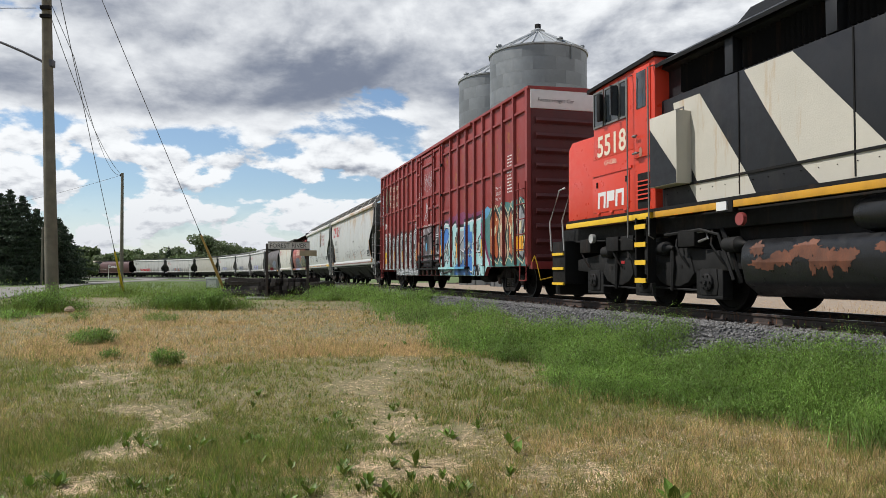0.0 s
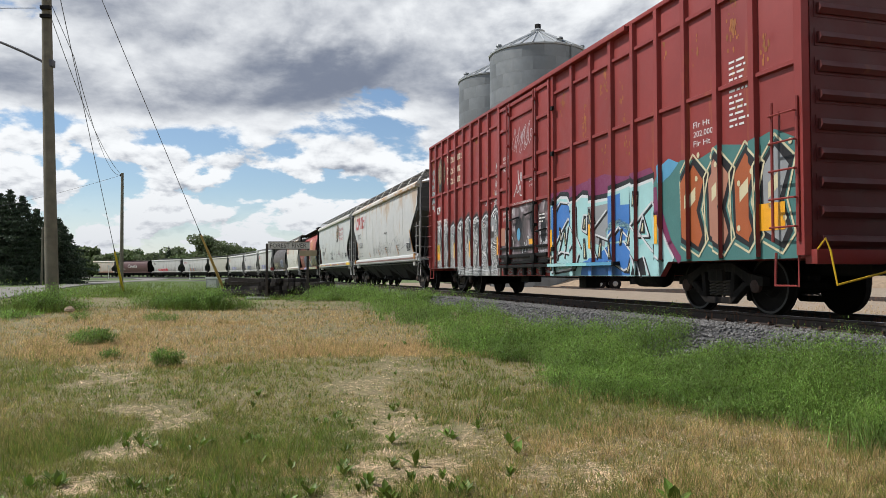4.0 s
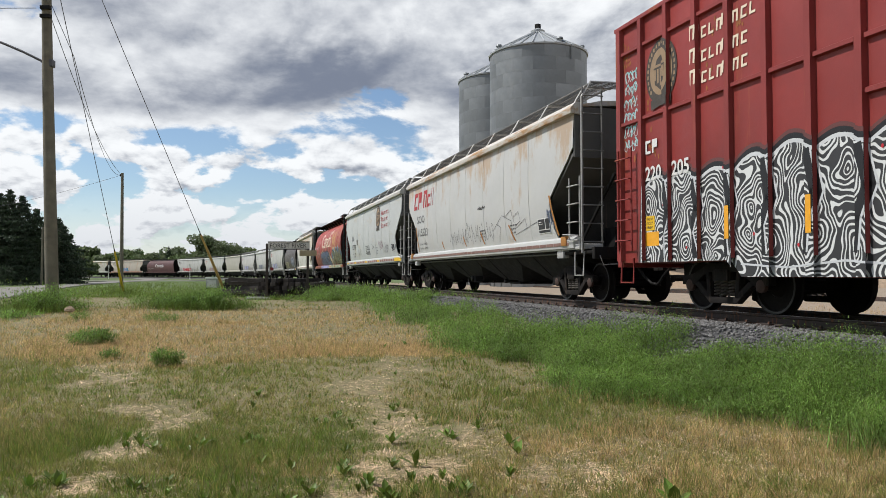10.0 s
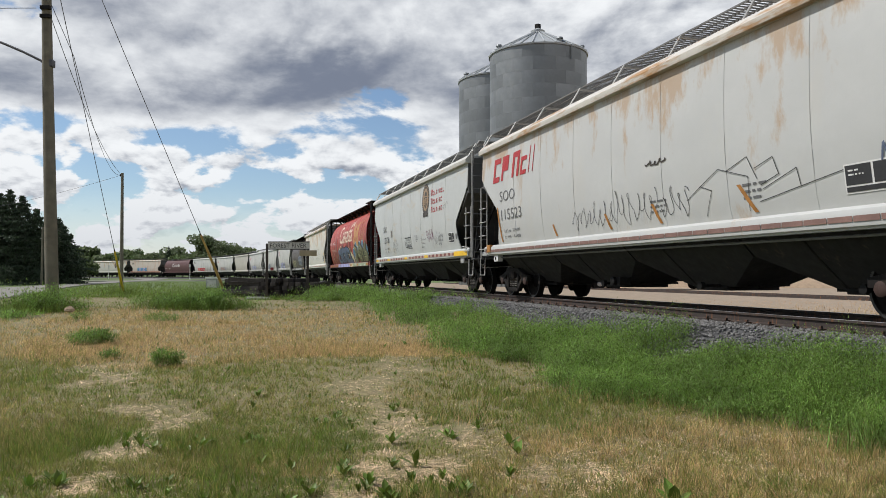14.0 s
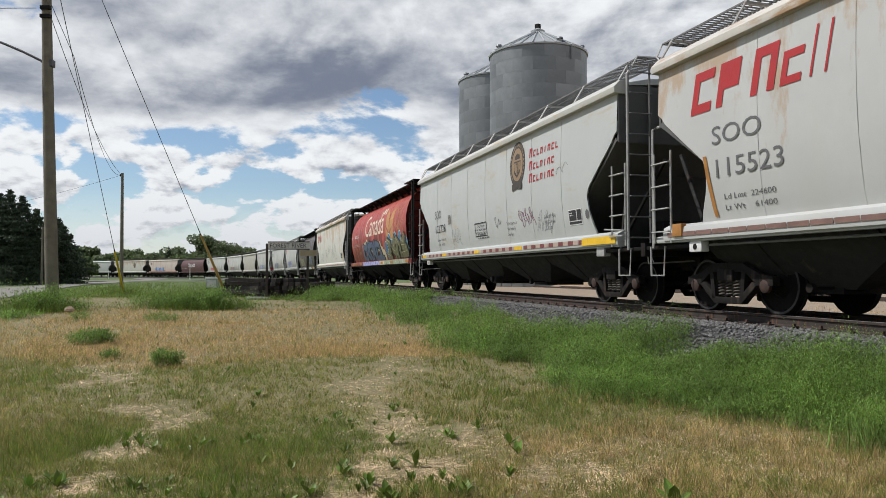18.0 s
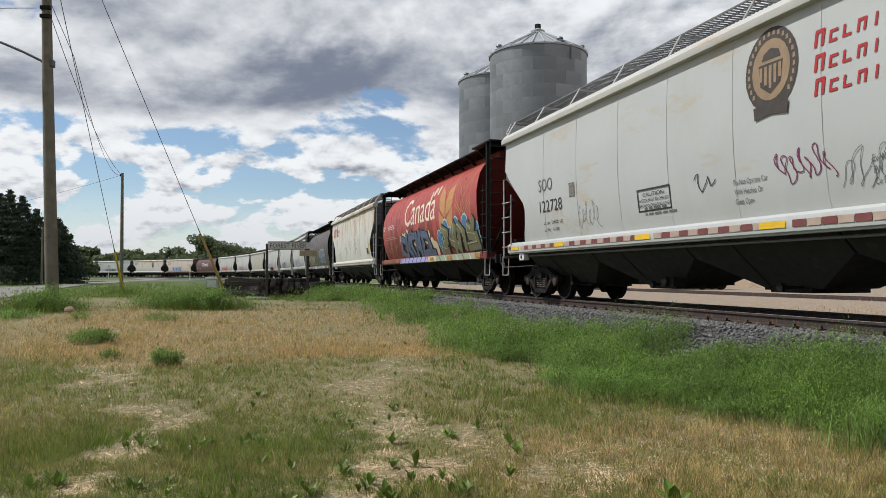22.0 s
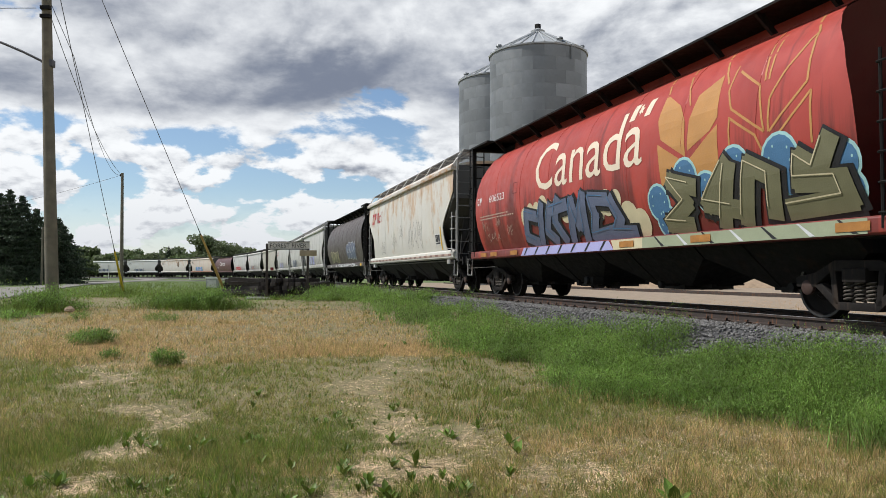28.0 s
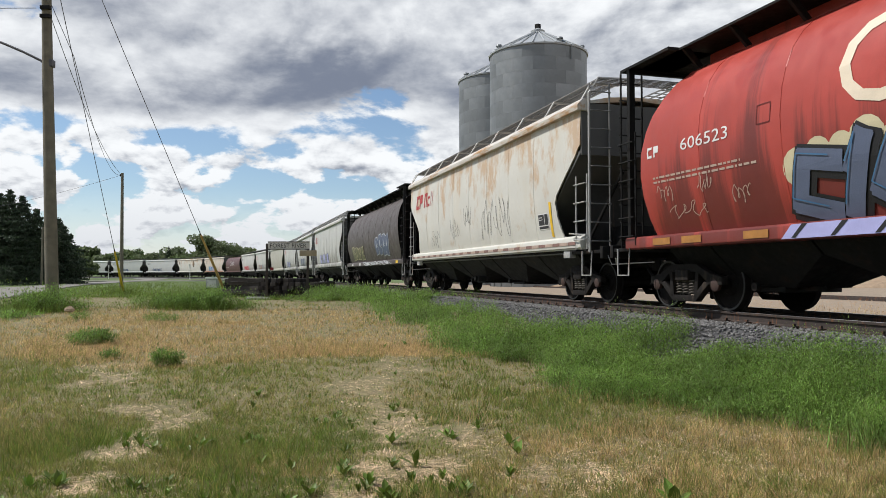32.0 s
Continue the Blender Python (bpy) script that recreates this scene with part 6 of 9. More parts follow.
    rr = random.Random(9)
    for cx, cz, a, b in ((-3.55, 1.02, 0.16, 0.12), (-3.40, 0.80, 0.30, 0.10), (-3.0, 0.88, 0.25, 0.12), (-2.55, 0.98, 0.32, 0.13), (-2.2, 0.86, 0.26, 0.15), (-2.45, 0.76, 0.06, 0.16), (-2.15, 0.72, 0.05, 0.14), (-1.85, 0.90, 0.2, 0.1), (-1.9, 0.78, 0.12, 0.1), (-1.3, 0.98, 0.12, 0.07)):
        cx -= 0.2
        shape(tank, "rust_patch", [(cx + a * math.cos(k) * rr.uniform(0.7, 1.2), cz + b * math.sin(k) * rr.uniform(0.55, 1.25)) for k in np.linspace(0, 6.28, 40)[:-1]], TANKRUST, tside, 0.003 + 0.002 * rr.random())
    part("air_tank", Geo().lathe([(-1.0, 0.02), (-0.95, 0.2), (-0.8, 0.24), (0.8, 0.24), (0.95, 0.2), (1.0, 0.02)], (-1.0, -1.22, 1.42), "x", 16), TANKBLACK, car)
    part("sill_bracket", Geo().box(-4.42, -4.18, -1.52, -1.40, 1.62, 1.84), STEEL_DARK, car, bevel=0.02)
    part("red_lens", Geo().lathe([(-1.50, 0.02), (-1.50, 0.10), (-1.44, 0.11), (-1.40, 0.03)], (-4.05, 0, 1.50), "y", 12), surface("dull_red_lens", (0.25, 0.05, 0.045), 0.4), car)
    for x in (-9.7, -8.3, -7.7, -6.0, -5.0):
        part("hose", Geo().tube([(x, -1.28, 1.40), (x + 0.05, -1.36, 1.15), (x + 0.2, -1.34, 0.95), (x + 0.28, -1.27, 0.8)], 0.02, 5), STEEL_DARK, car)
    part("conduit", Geo().tube([(-9.9, -1.36, 1.38), (-7.3, -1.36, 1.34), (-7.25, -1.36, 1.44)], 0.018, 5), LOCOIRON, car)
    part("conduit", Geo().tube([(-6.3, -1.36, 1.36), (-5.2, -1.38, 1.40), (-4.75, -1.36, 1.30), (-4.5, -1.34, 0.75), (-4.4, -1.34, 0.55)], 0.03, 6), LOCOIRON, car)
    for c in (-8.2, -6.2):
        for k in (-0.09, 0.09):
            pts = [(c + k + 0.07 * math.cos(a), -1.16 + 0.07 * math.sin(a), 0.62 + 0.30 * a / (10 * math.pi)) for a in np.linspace(0, 10 * math.pi, 51)]
            part("coil_spring", Geo().tube(pts, 0.02, 5), LOCOIRON, car)
    part("red_tag", Geo().box(-8.05, -7.92, -1.262, -1.252, 0.86, 0.92), surface("red_tag_paint", (0.4, 0.03, 0.03), 0.5), car)
    part("sill_lamp", Geo().box(-4.55, -4.30, -1.545, -1.52, 1.66, 1.80), INK_WHITE, car)
    CARS.append((car, 34.6, 7.2))
    return car


def note_box(car, x, z, w, h, side):
    """Black consolidated stencil panel with white print."""
    shape(car, "stencil_panel", [(x, z), (x + w, z), (x + w, z + h), (x, z + h)], INK_WHITE, side, 0.008)
    k = 0.022
    shape(car, "stencil_panel", [(x + k, z + h * 0.28), (x + w * 0.6, z + h * 0.28), (x + w * 0.6, z + h - k), (x + k, z + h - k)], INK_BLACK, side, 0.012)
    shape(car, "stencil_panel", [(x + w * 0.65, z + h * 0.28), (x + w - k, z + h * 0.28), (x + w - k, z + h - k), (x + w * 0.65, z + h - k)], INK_BLACK, side, 0.012)
    shape(car, "stencil_panel", [(x + k, z + k), (x + w - k, z + k), (x + w - k, z + h * 0.22), (x + k, z + h * 0.22)], INK_BLACK, side, 0.012)
    bars(car, x + w * 0.1, z + h * 0.6, w * 0.4, h * 0.28, 2, INK_WHITE, side, 3, proud=0.015)


locomotive()
box_car()

# white hopper, red trade name, thin black scrawl
A = bowed_hopper(0, "white covered hopper car with rust stains and thin black scrawled graffiti", WHITE, CHORD, 2)
sill_tape(A, (STRIPE_DULL, STRIPE_DULL), h=0.075, yellow=())
letter_blocks(A, -7.02, 3.30, 0.68, [(0.52, 1.0), (0.50, 1.0)], 0.14, INK_RED, BOWED, 0.2, kinds=(0, 1))
letter_blocks(A, -5.55, 3.30, 0.68, [(0.50, 1.0), (0.40, 0.7), (0.14, 1.0), (0.14, 1.0)], 0.12, INK_RED, BOWED, 0.2, kinds=(2, 0, 3, 3))
word(A, "SOO", -6.47, 2.72, 0.29, INK_GREY, BOWED, 1.15)
word(A, "115523", -6.4, 2.19, 0.29, INK_GREY, BOWED, 1.5)
for i, q in enumerate(("Ld Lmt  224600", "Lt Wt    61400")):
    word(A, q, -6.26, 1.83 - 0.17 * i, 0.085, INK_GREY, BOWED, 1.15)
for i, (x, z, w, h) in enumerate(((-1.9, 1.62, 0.9, 0.5), (-1.1, 1.6, 1.0, 0.6), (-0.2, 1.62, 1.0, 0.75), (0.8, 1.66, 0.9, 0.6), (1.7, 1.62, 1.0, 0.6))):
    scrawl(A, x, z, w, h, INK_BLACK, BOWED, 50 + i, 0.012, 4)
for q in (((2.5, 1.9), (3.4, 2.32), (4.1, 2.12), (4.05, 1.6)), ((3.6, 2.26), (4.1, 2.42), (4.3, 2.05)), ((4.25, 2.22), (4.65, 2.34), (4.75, 2.08), (4.35, 1.96)), ((4.4, 1.9), (5.1, 2.12), (5.15, 1.85)), ((4.3, 1.72), (5.9, 1.98)), ((3.0, 1.6), (3.2, 2.0), (2.9, 2.1))):
    for (xa, za), (xb, zb) in zip(q, q[1:]):
        d = Vector((xb - xa, zb - za)).normalized() * 0.006
        shape(A, "scrawl", [(xa - d.y, za + d.x), (xa + d.y, za - d.x), (xb + d.y, zb - d.x), (xb - d.y, zb + d.x)], INK_BLACK, BOWED, 0.009)
bars(A, 1.35, 1.78, 0.6, 0.28, 3, INK_GREY, BOWED, 23)
bars(A, 3.95, 1.78, 0.6, 0.3, 3, INK_GREY, BOWED, 24)
part("end_step_pad", Geo().box(-8.3, -7.6, -1.53, -1.0, 1.2, 1.33), WHITE, A, bevel=0.05)
part("end_step_pad", Geo().box(7.6, 8.3, -1.53, -1.0, 1.2, 1.33), WHITE, A, bevel=0.05)
part("tool_pocket", Geo().box(7.35, 7.62, -1.6, -1.5, 1.30, 1.52), BURNT, A, bevel=0.01)
part("tool_pocket", Geo().box(-7.62, -7.35, -1.6, -1.5, 1.30, 1.52), BURNT, A, bevel=0.01)
note_box(A, 5.90, 1.66, 0.70, 0.38, BOWED)
scrawl(A, 6.5, 1.65, 0.35, 0.7, SPRAY["slate"], BOWED, 61, 0.03, 3)
for x, k, hh in ((-6.69, 0.23, 2.57), (-3.0, 0.2, 1.85), (-0.4, 0.25, 1.9), (1.4, 0.3, 1.95), (3.85, 0.4, 2.02), (6.68, 0.39, 2.56)):
    shape(A, "orange_tape", [(x + k - 0.09, 1.57), (x + k, 1.57), (x + 0.06, hh), (x - 0.03, hh)], BURNT, BOWED, 0.012)
scrawl(A, 1.3, 2.64, 0.7, 0.10, EMBLEM, BOWED, 64, 0.03, 4)

# grey-white hopper with emblem and red and yellow tape
B = bowed_hopper(1, "grey-white covered hopper car with brown emblem and yellow reflective tape", GREYWHITE, surface("pale_top_chord", (0.44, 0.43, 0.39), 0.55, 0, 0.08, 1.2, rust=0.25, rust_col=(0.42, 0.26, 0.12), streak=(0.6, 3, 3)), 2)
sill_tape(B, (STRIPE_RED, STRIPE_PALE), step=0.27, yellow=(-7.4, -4.6, -0.9, 2.6, 6.9))
shape(B, "yellow_reflector", [(6.4, 1.27), (7.9, 1.27), (7.9, 1.43), (6.4, 1.43)], YELLOW, lambda q: 1.572, 0.008)
emblem(B, 2.66, 3.60, 0.54, 0.62, BOWED)
for z, ws in ((3.66, 8), (3.33, 7), (3.01, 7)):
    letter_blocks(B, 3.48, z, 0.165, [(0.17, 1.4)] + [(0.14, 1.0)] * (ws - 1), 0.085, INK_RED, BOWED, 0.15)
word(B, "SOO", -5.68, 2.70, 0.30, INK_GREY, BOWED, 0.80)
word(B, "122728", -5.66, 2.18, 0.28, INK_BLACK, BOWED, 1.28)
for i, q in enumerate(("Ld Lmt  224500  LO", "Lt Wt    61500")):
    word(B, q, -5.5, 1.87 - 0.17 * i, 0.08, INK_BLACK, BOWED, 0.06 * len(q))
shape(B, "stencil_panel", [(-3.98, 2.41), (-3.70, 2.41), (-3.70, 2.73), (-3.98, 2.73)], INK_GREY, BOWED)
shape(B, "stencil_panel", [(-3.96, 2.43), (-3.72, 2.43), (-3.72, 2.71), (-3.96, 2.71)], STRIPE_PLATE, BOWED, 0.011)
word(B, "PLATE", -3.94, 2.62, 0.045, INK_BLACK, BOWED, 0.2, proud=0.014)
word(B, "C", -3.88, 2.48, 0.09, INK_BLACK, BOWED, 0.08, proud=0.014)
for p in ([(-1.07, 1.82), (0.03, 1.82), (0.03, 1.85), (-1.07, 1.85)], [(-1.07, 2.22), (0.03, 2.22), (0.03, 2.25), (-1.07, 2.25)], [(-1.07, 1.82), (-1.04, 1.82), (-1.04, 2.25), (-1.07, 2.25)], [(0.00, 1.82), (0.03, 1.82), (0.03, 2.25), (0.00, 2.25)]):
    shape(B, "notice_border", p, INK_BLACK, BOWED)
word(B, "CAUTION", -0.87, 2.10, 0.075, INK_BLACK, BOWED, 0.7)
word(B, "HATCH MUST BE OPENED", -1.02, 2.00, 0.06, INK_BLACK, BOWED, 1.0)
word(B, "BEFORE DISCHARGING LOAD", -1.02, 1.90, 0.06, INK_BLACK, BOWED, 1.0)
bars(B, -0.85, 1.75, 1.2, 0.22, 2, INK_GREY, BOWED, 32)
for i, q in enumerate(("Do Not Operate Car", "With Hatches Or", "Gates Open")):
    word(B, q, 1.75, 2.02 - 0.15 * i, 0.085, INK_GREY, BOWED, 0.042 * len(q))
for i, q in enumerate(("Ex W 10-6  H 3-8", "EW 10-5  H 13-1", "Cu Ft 5300")):
    word(B, q, 4.35, 2.02 - 0.14 * i, 0.085, INK_GREY, BOWED, 0.04 * len(q))
note_box(B, 5.70, 1.76, 0.66, 0.36, BOWED)
shape(B, "black_disc", [(6.62 + 0.09 * math.cos(k), 1.96 + 0.11 * math.sin(k)) for k in np.linspace(0, 6.28, 14)[:-1]], INK_GREY, BOWED)
scrawl(B, 2.7, 1.90, 1.15, 0.5, SPRAY["purple"], BOWED, 71, 0.018, 7)
scrawl(B, 0.75, 2.0, 0.6, 0.35, INK_BLACK, BOWED, 72, 0.02, 2)
scrawl(B, 5.1, 3.0, 0.7, 0.25, INK_GREY, BOWED, 73, 0.012, 2)
for x in (-3.6, 3.9):
    scrawl(B, x, 1.65, 1.1, 0.6, INK_GREY, BOWED, 75 + int(x), 0.010, 6)

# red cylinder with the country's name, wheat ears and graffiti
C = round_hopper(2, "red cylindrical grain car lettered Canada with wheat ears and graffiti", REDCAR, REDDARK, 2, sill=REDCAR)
bm = text_bm("Canada", 1.15, 5.1, 0, 0.0)
for v in bm.verts:
    v.co.x += -2.66
    v.co.z += 2.74
to_part("lettering", wrap(bm, ROUND, 0.010), INK_CREAM, C, "cream country name")
for a in (1.75, 2.3):
    shape(C, "flag_bar", [(a, 3.66), (a + 0.2, 3.66), (a + 0.26, 3.98), (a + 0.06, 3.98)], INK_CREAM, ROUND)
shape(C, "maple_leaf", [(2.12 + r * math.sin(k), 3.82 + r * math.cos(k)) for k, r in zip(np.linspace(0, 6.28, 12)[:-1], (0.13, 0.06, 0.11, 0.05, 0.1, 0.04, 0.1, 0.05, 0.11, 0.06, 0.12))], INK_CREAM, ROUND)
for p in ([(2.95, 3.93), (2.90, 3.45), (3.06, 3.07), (3.82, 2.65), (3.77, 3.29), (3.55, 3.6)], [(4.61, 3.88), (4.05, 3.67), (3.9, 3.27), (3.88, 2.74), (4.49, 2.97), (4.68, 3.17)], [(2.97, 3.0), (3.80, 2.56), (3.40, 2.1), (3.04, 2.2)], [(4.69, 3.05), (4.70, 2.2), (4.0, 2.1), (3.93, 2.60)]):
    shape(C, "wheat_leaf", p, GOLD, ROUND, 0.005)
for q in (((4.94, 3.94), (4.88, 3.54), (5.01, 3.22), (5.77, 2.73)), ((5.04, 3.82), (5.62, 3.45), (5.77, 2.73)), ((6.55, 3.99), (6.09, 3.51), (5.87, 3.19), (5.86, 2.71)), ((6.55, 3.99), (6.60, 3.27), (6.38, 3.1), (5.88, 2.71)), ((4.98, 3.1), (4.98, 2.6)), ((4.98, 3.08), (5.57, 2.71), (5.77, 2.36)),
          ((6.68, 3.13), (6.47, 2.95), (6.07, 2.65)), ((6.68, 3.13), (6.68, 2.41)), ((6.28, 4.4), (6.56, 3.97)), ((4.40, 4.3), (4.82, 3.67)), ((3.34, 4.45), (3.86, 3.53)), ((2.65, 4.4), (2.98, 3.93)), ((5.57, 4.3), (5.72, 3.5)), ((5.75, 4.2), (5.80, 3.5))):
    for (xa, za), (xb, zb) in zip(q, q[1:]):
        d = Vector((xb - xa, zb - za)).normalized() * 0.02
        shape(C, "wheat_line", [(xa - d.y, za + d.x), (xa + d.y, za - d.x), (xb + d.y, zb - d.x), (xb - d.y, zb + d.x)], GOLD, ROUND, 0.006)
rc = random.Random(77)
for i in range(13):
    cx, cz, ra = -3.45 + 0.40 * i, 2.12 + 0.16 * math.sin(i * 0.55) + 0.05 * (i % 2), rc.uniform(0.20, 0.30)
    shape(C, "graffiti_bubble", [(cx + ra * math.cos(k), cz + ra * math.sin(k)) for k in np.linspace(0, 6.28, 16)[:-1]], SPRAY["cream"], ROUND, 0.004 + 0.0004 * i)
for cx, cz, ra in ((1.75, 1.75, 0.35), (2.15, 1.62, 0.3)):
    shape(C, "graffiti_bubble", [(cx + ra * math.cos(k), cz + ra * math.sin(k)) for k in np.linspace(0, 6.28, 16)[:-1]], SPRAY["cream"], ROUND, 0.010 + 0.002 * cx)
for i, (cx, cz, ra) in enumerate(((2.85, 1.95, 0.36), (3.0, 1.6, 0.34), (3.75, 2.3, 0.36), (4.3, 2.0, 0.36), (5.05, 2.28, 0.38), (5.2, 1.85, 0.3), (6.05, 2.3, 0.38), (6.3, 2.0, 0.34), (7.15, 2.1, 0.30), (7.2, 1.75, 0.26))):
    ball = lambda r: [(cx + r * math.cos(k), cz + r * math.sin(k)) for k in np.linspace(0, 6.28, 18)[:-1]]
    shape(C, "graffiti_bubble", ball(ra), SPRAY["pale"], ROUND, 0.007 + 0.0004 * i)
    shape(C, "graffiti_bubble", ball(ra - 0.05), SPRAY["bluegrey"], ROUND, 0.012 + 0.0004 * i)
    for k in range(5):
        a, r = 2.4 * k + i, ra * 0.55
        shape(C, "graffiti_dot", [(cx + r * math.cos(a) + 0.018 * math.cos(t), cz + r * math.sin(a) + 0.022 * math.sin(t)) for t in np.linspace(0, 6.28, 7)[:-1]], SPRAY["pale"], ROUND, 0.018)
brush(C, (((-2.75, 2.12), (-3.3, 2.22), (-3.5, 1.62), (-2.9, 1.46)), ((-2.50, 2.0), (-2.30, 2.34), (-2.62, 1.46)), ((-1.80, 2.28), (-2.15, 1.7), (-1.75, 1.46)), ((-1.35, 2.38), (-1.62, 1.9), (-1.25, 1.46)), ((-1.75, 2.2), (-0.95, 2.26)),
          ((-0.85, 1.46), (-0.62, 2.30), (-0.42, 1.75), (-0.05, 2.36), (-0.16, 1.46)), ((0.95, 2.20), (0.30, 2.28), (0.42, 1.9), (0.2, 1.46), (1.0, 1.52)), ((1.15, 2.16), (1.42, 1.75), (1.15, 1.5), (1.85, 1.46))), 0.29, SPRAY["slate"], SPRAY["black"], ROUND, 0.020, SPRAY["bluegrey"])
brush(C, (((3.95, 2.12), (3.35, 2.28), (3.75, 1.85), (3.10, 1.55), (3.7, 1.48)), ((4.88, 2.36), (4.28, 1.80), (4.95, 1.66)), ((4.95, 2.30), (4.62, 1.46)), ((5.15, 1.48), (5.42, 2.28), (5.88, 2.05), (5.78, 1.55)), ((6.98, 2.38), (6.75, 2.02), (6.45, 2.22), (6.38, 1.92), (7.1, 1.86), (7.16, 1.6), (6.15, 1.56))), 0.31, SPRAY["olive"], SPRAY["black"], ROUND, 0.022, SPRAY["cream"])
flat153 = lambda z: 1.53
shape(C, "graffiti_band", [(-3.8, 1.14), (1.2, 1.14), (1.0, 1.34), (-3.6, 1.34)], SPRAY["lilac"], flat153, 0.004)
shape(C, "graffiti_band", [(1.2, 1.14), (2.3, 1.14), (2.3, 1.34), (1.1, 1.34)], SPRAY["cream"], flat153, 0.004)
shape(C, "graffiti_band", [(2.3, 1.14), (7.5, 1.14), (7.5, 1.34), (2.3, 1.34)], SPRAY["sage"], flat153, 0.004)
for i in range(7):
    a = 2.7 + 0.72 * i
    shape(C, "graffiti_line", [(a, 1.34), (a + 0.05, 1.34), (a + 0.35, 1.15), (a + 0.25, 1.15)], SPRAY["white" if i % 2 else "black"], flat153, 0.008)
    a = -3.6 + 0.7 * i
    shape(C, "graffiti_line", [(a, 1.15), (a + 0.08, 1.15), (a + 0.3, 1.34), (a + 0.2, 1.34)], SPRAY["black"], flat153, 0.008)
for x in (-7.1, -6.2, -4.6, 1.45, 3.85, 7.0):
    shape(C, "orange_reflector", [(x, 1.18), (x + 0.55, 1.18), (x + 0.55, 1.30), (x, 1.30)], BURNT, flat153, 0.014)
letter_blocks(C, -7.15, 2.78, 0.2, [(0.15, 1), (0.15, 1)], 0.06, INK_WHITE, ROUND, 0, kinds=(0, 1))
word(C, "606523", -6.1, 2.78, 0.2, INK_WHITE, ROUND, 1.25)
bars(C, -7.0, 2.30, 3.2, 0.16, 2, STRIPE_PALE, ROUND, 41, fill=0.45)
for x, z, w in ((-6.9, 1.95, 0.5), (-5.7, 2.0, 0.4), (-6.6, 1.62, 1.2), (-4.9, 1.75, 0.5)):
    scrawl(C, x, z, w, 0.3, STRIPE_PALE, ROUND, int(-x * 50), 0.014, 4)
for p in ([(-4.2, 2.85), (-3.9, 2.85), (-3.9, 2.865), (-4.2, 2.865)], [(-4.2, 3.135), (-3.9, 3.135), (-3.9, 3.15), (-4.2, 3.15)],
          [(-4.2, 2.865), (-4.185, 2.865), (-4.185, 3.135), (-4.2, 3.135)], [(-3.915, 2.865), (-3.9, 2.865), (-3.9, 3.135), (-3.915, 3.135)]):
    shape(C, "notice_border", p, REDDARK, ROUND)

D = bowed_hopper(3, "rust-streaked white covered hopper car with black scrawls", RUSTWHITE, CHORD, 2)
sill_tape(D, (STRIPE_DULL, STRIPE_PALE), h=0.075, yellow=())
letter_blocks(D, -7.0, 3.30, 0.55, [(0.44, 1), (0.42, 1)], 0.10, INK_RED, BOWED, 0.22, kinds=(0, 1))
letter_blocks(D, -5.75, 3.30, 0.55, [(0.42, 1), (0.34, 0.7), (0.12, 1), (0.12, 1)], 0.10, INK_RED, BOWED, 0.22, kinds=(2, 0, 3, 3))
note_box(D, 5.6, 1.75, 0.6, 0.4, BOWED)
for i, (x, z, w, h) in enumerate(((-4.8, 1.6, 1.2, 0.7), (-2.2, 1.8, 1.2, 0.8), (1.2, 1.7, 1.2, 1.2), (2.4, 1.7, 1.4, 1.3), (-0.5, 2.2, 0.8, 0.7))):
    scrawl(D, x, z, w, h, INK_BLACK, BOWED, 90 + i, 0.014, 4)
shape(D, "yellow_reflector", [(6.3, 1.55), (6.42, 1.55), (6.42, 2.4), (6.3, 2.4)], YELLOW, BOWED, 0.012)

E_ = round_hopper(4, "brown-grey cylindrical hopper car with white graffiti", BROWNCAR, STEEL_DARK, 1, sill=BROWNCAR)
graffiti(E_, 4, 21, 1.6, 1.6, 3.6, 1.1, (SPRAY["slate"],), SPRAY["white"], None, ROUND, 0.05)
graffiti(E_, 4, 22, -5.8, 1.5, 3.8, 0.8, (SPRAY["olive"],), SPRAY["cream"], None, ROUND, 0.05)
for x in (-6, -3.4, -0.8, 1.8, 4.4, 6.6):
    shape(E_, "yellow_reflector", [(x, 1.17), (x + 0.5, 1.17), (x + 0.5, 1.3), (x, 1.3)], YELLOW if x > 6 else INK_WHITE, flat153, 0.006)
scrawl(E_, -1.6, 1.14, 7.5, 0.2, SPRAY["white"], flat153, 99, 0.03, 14)


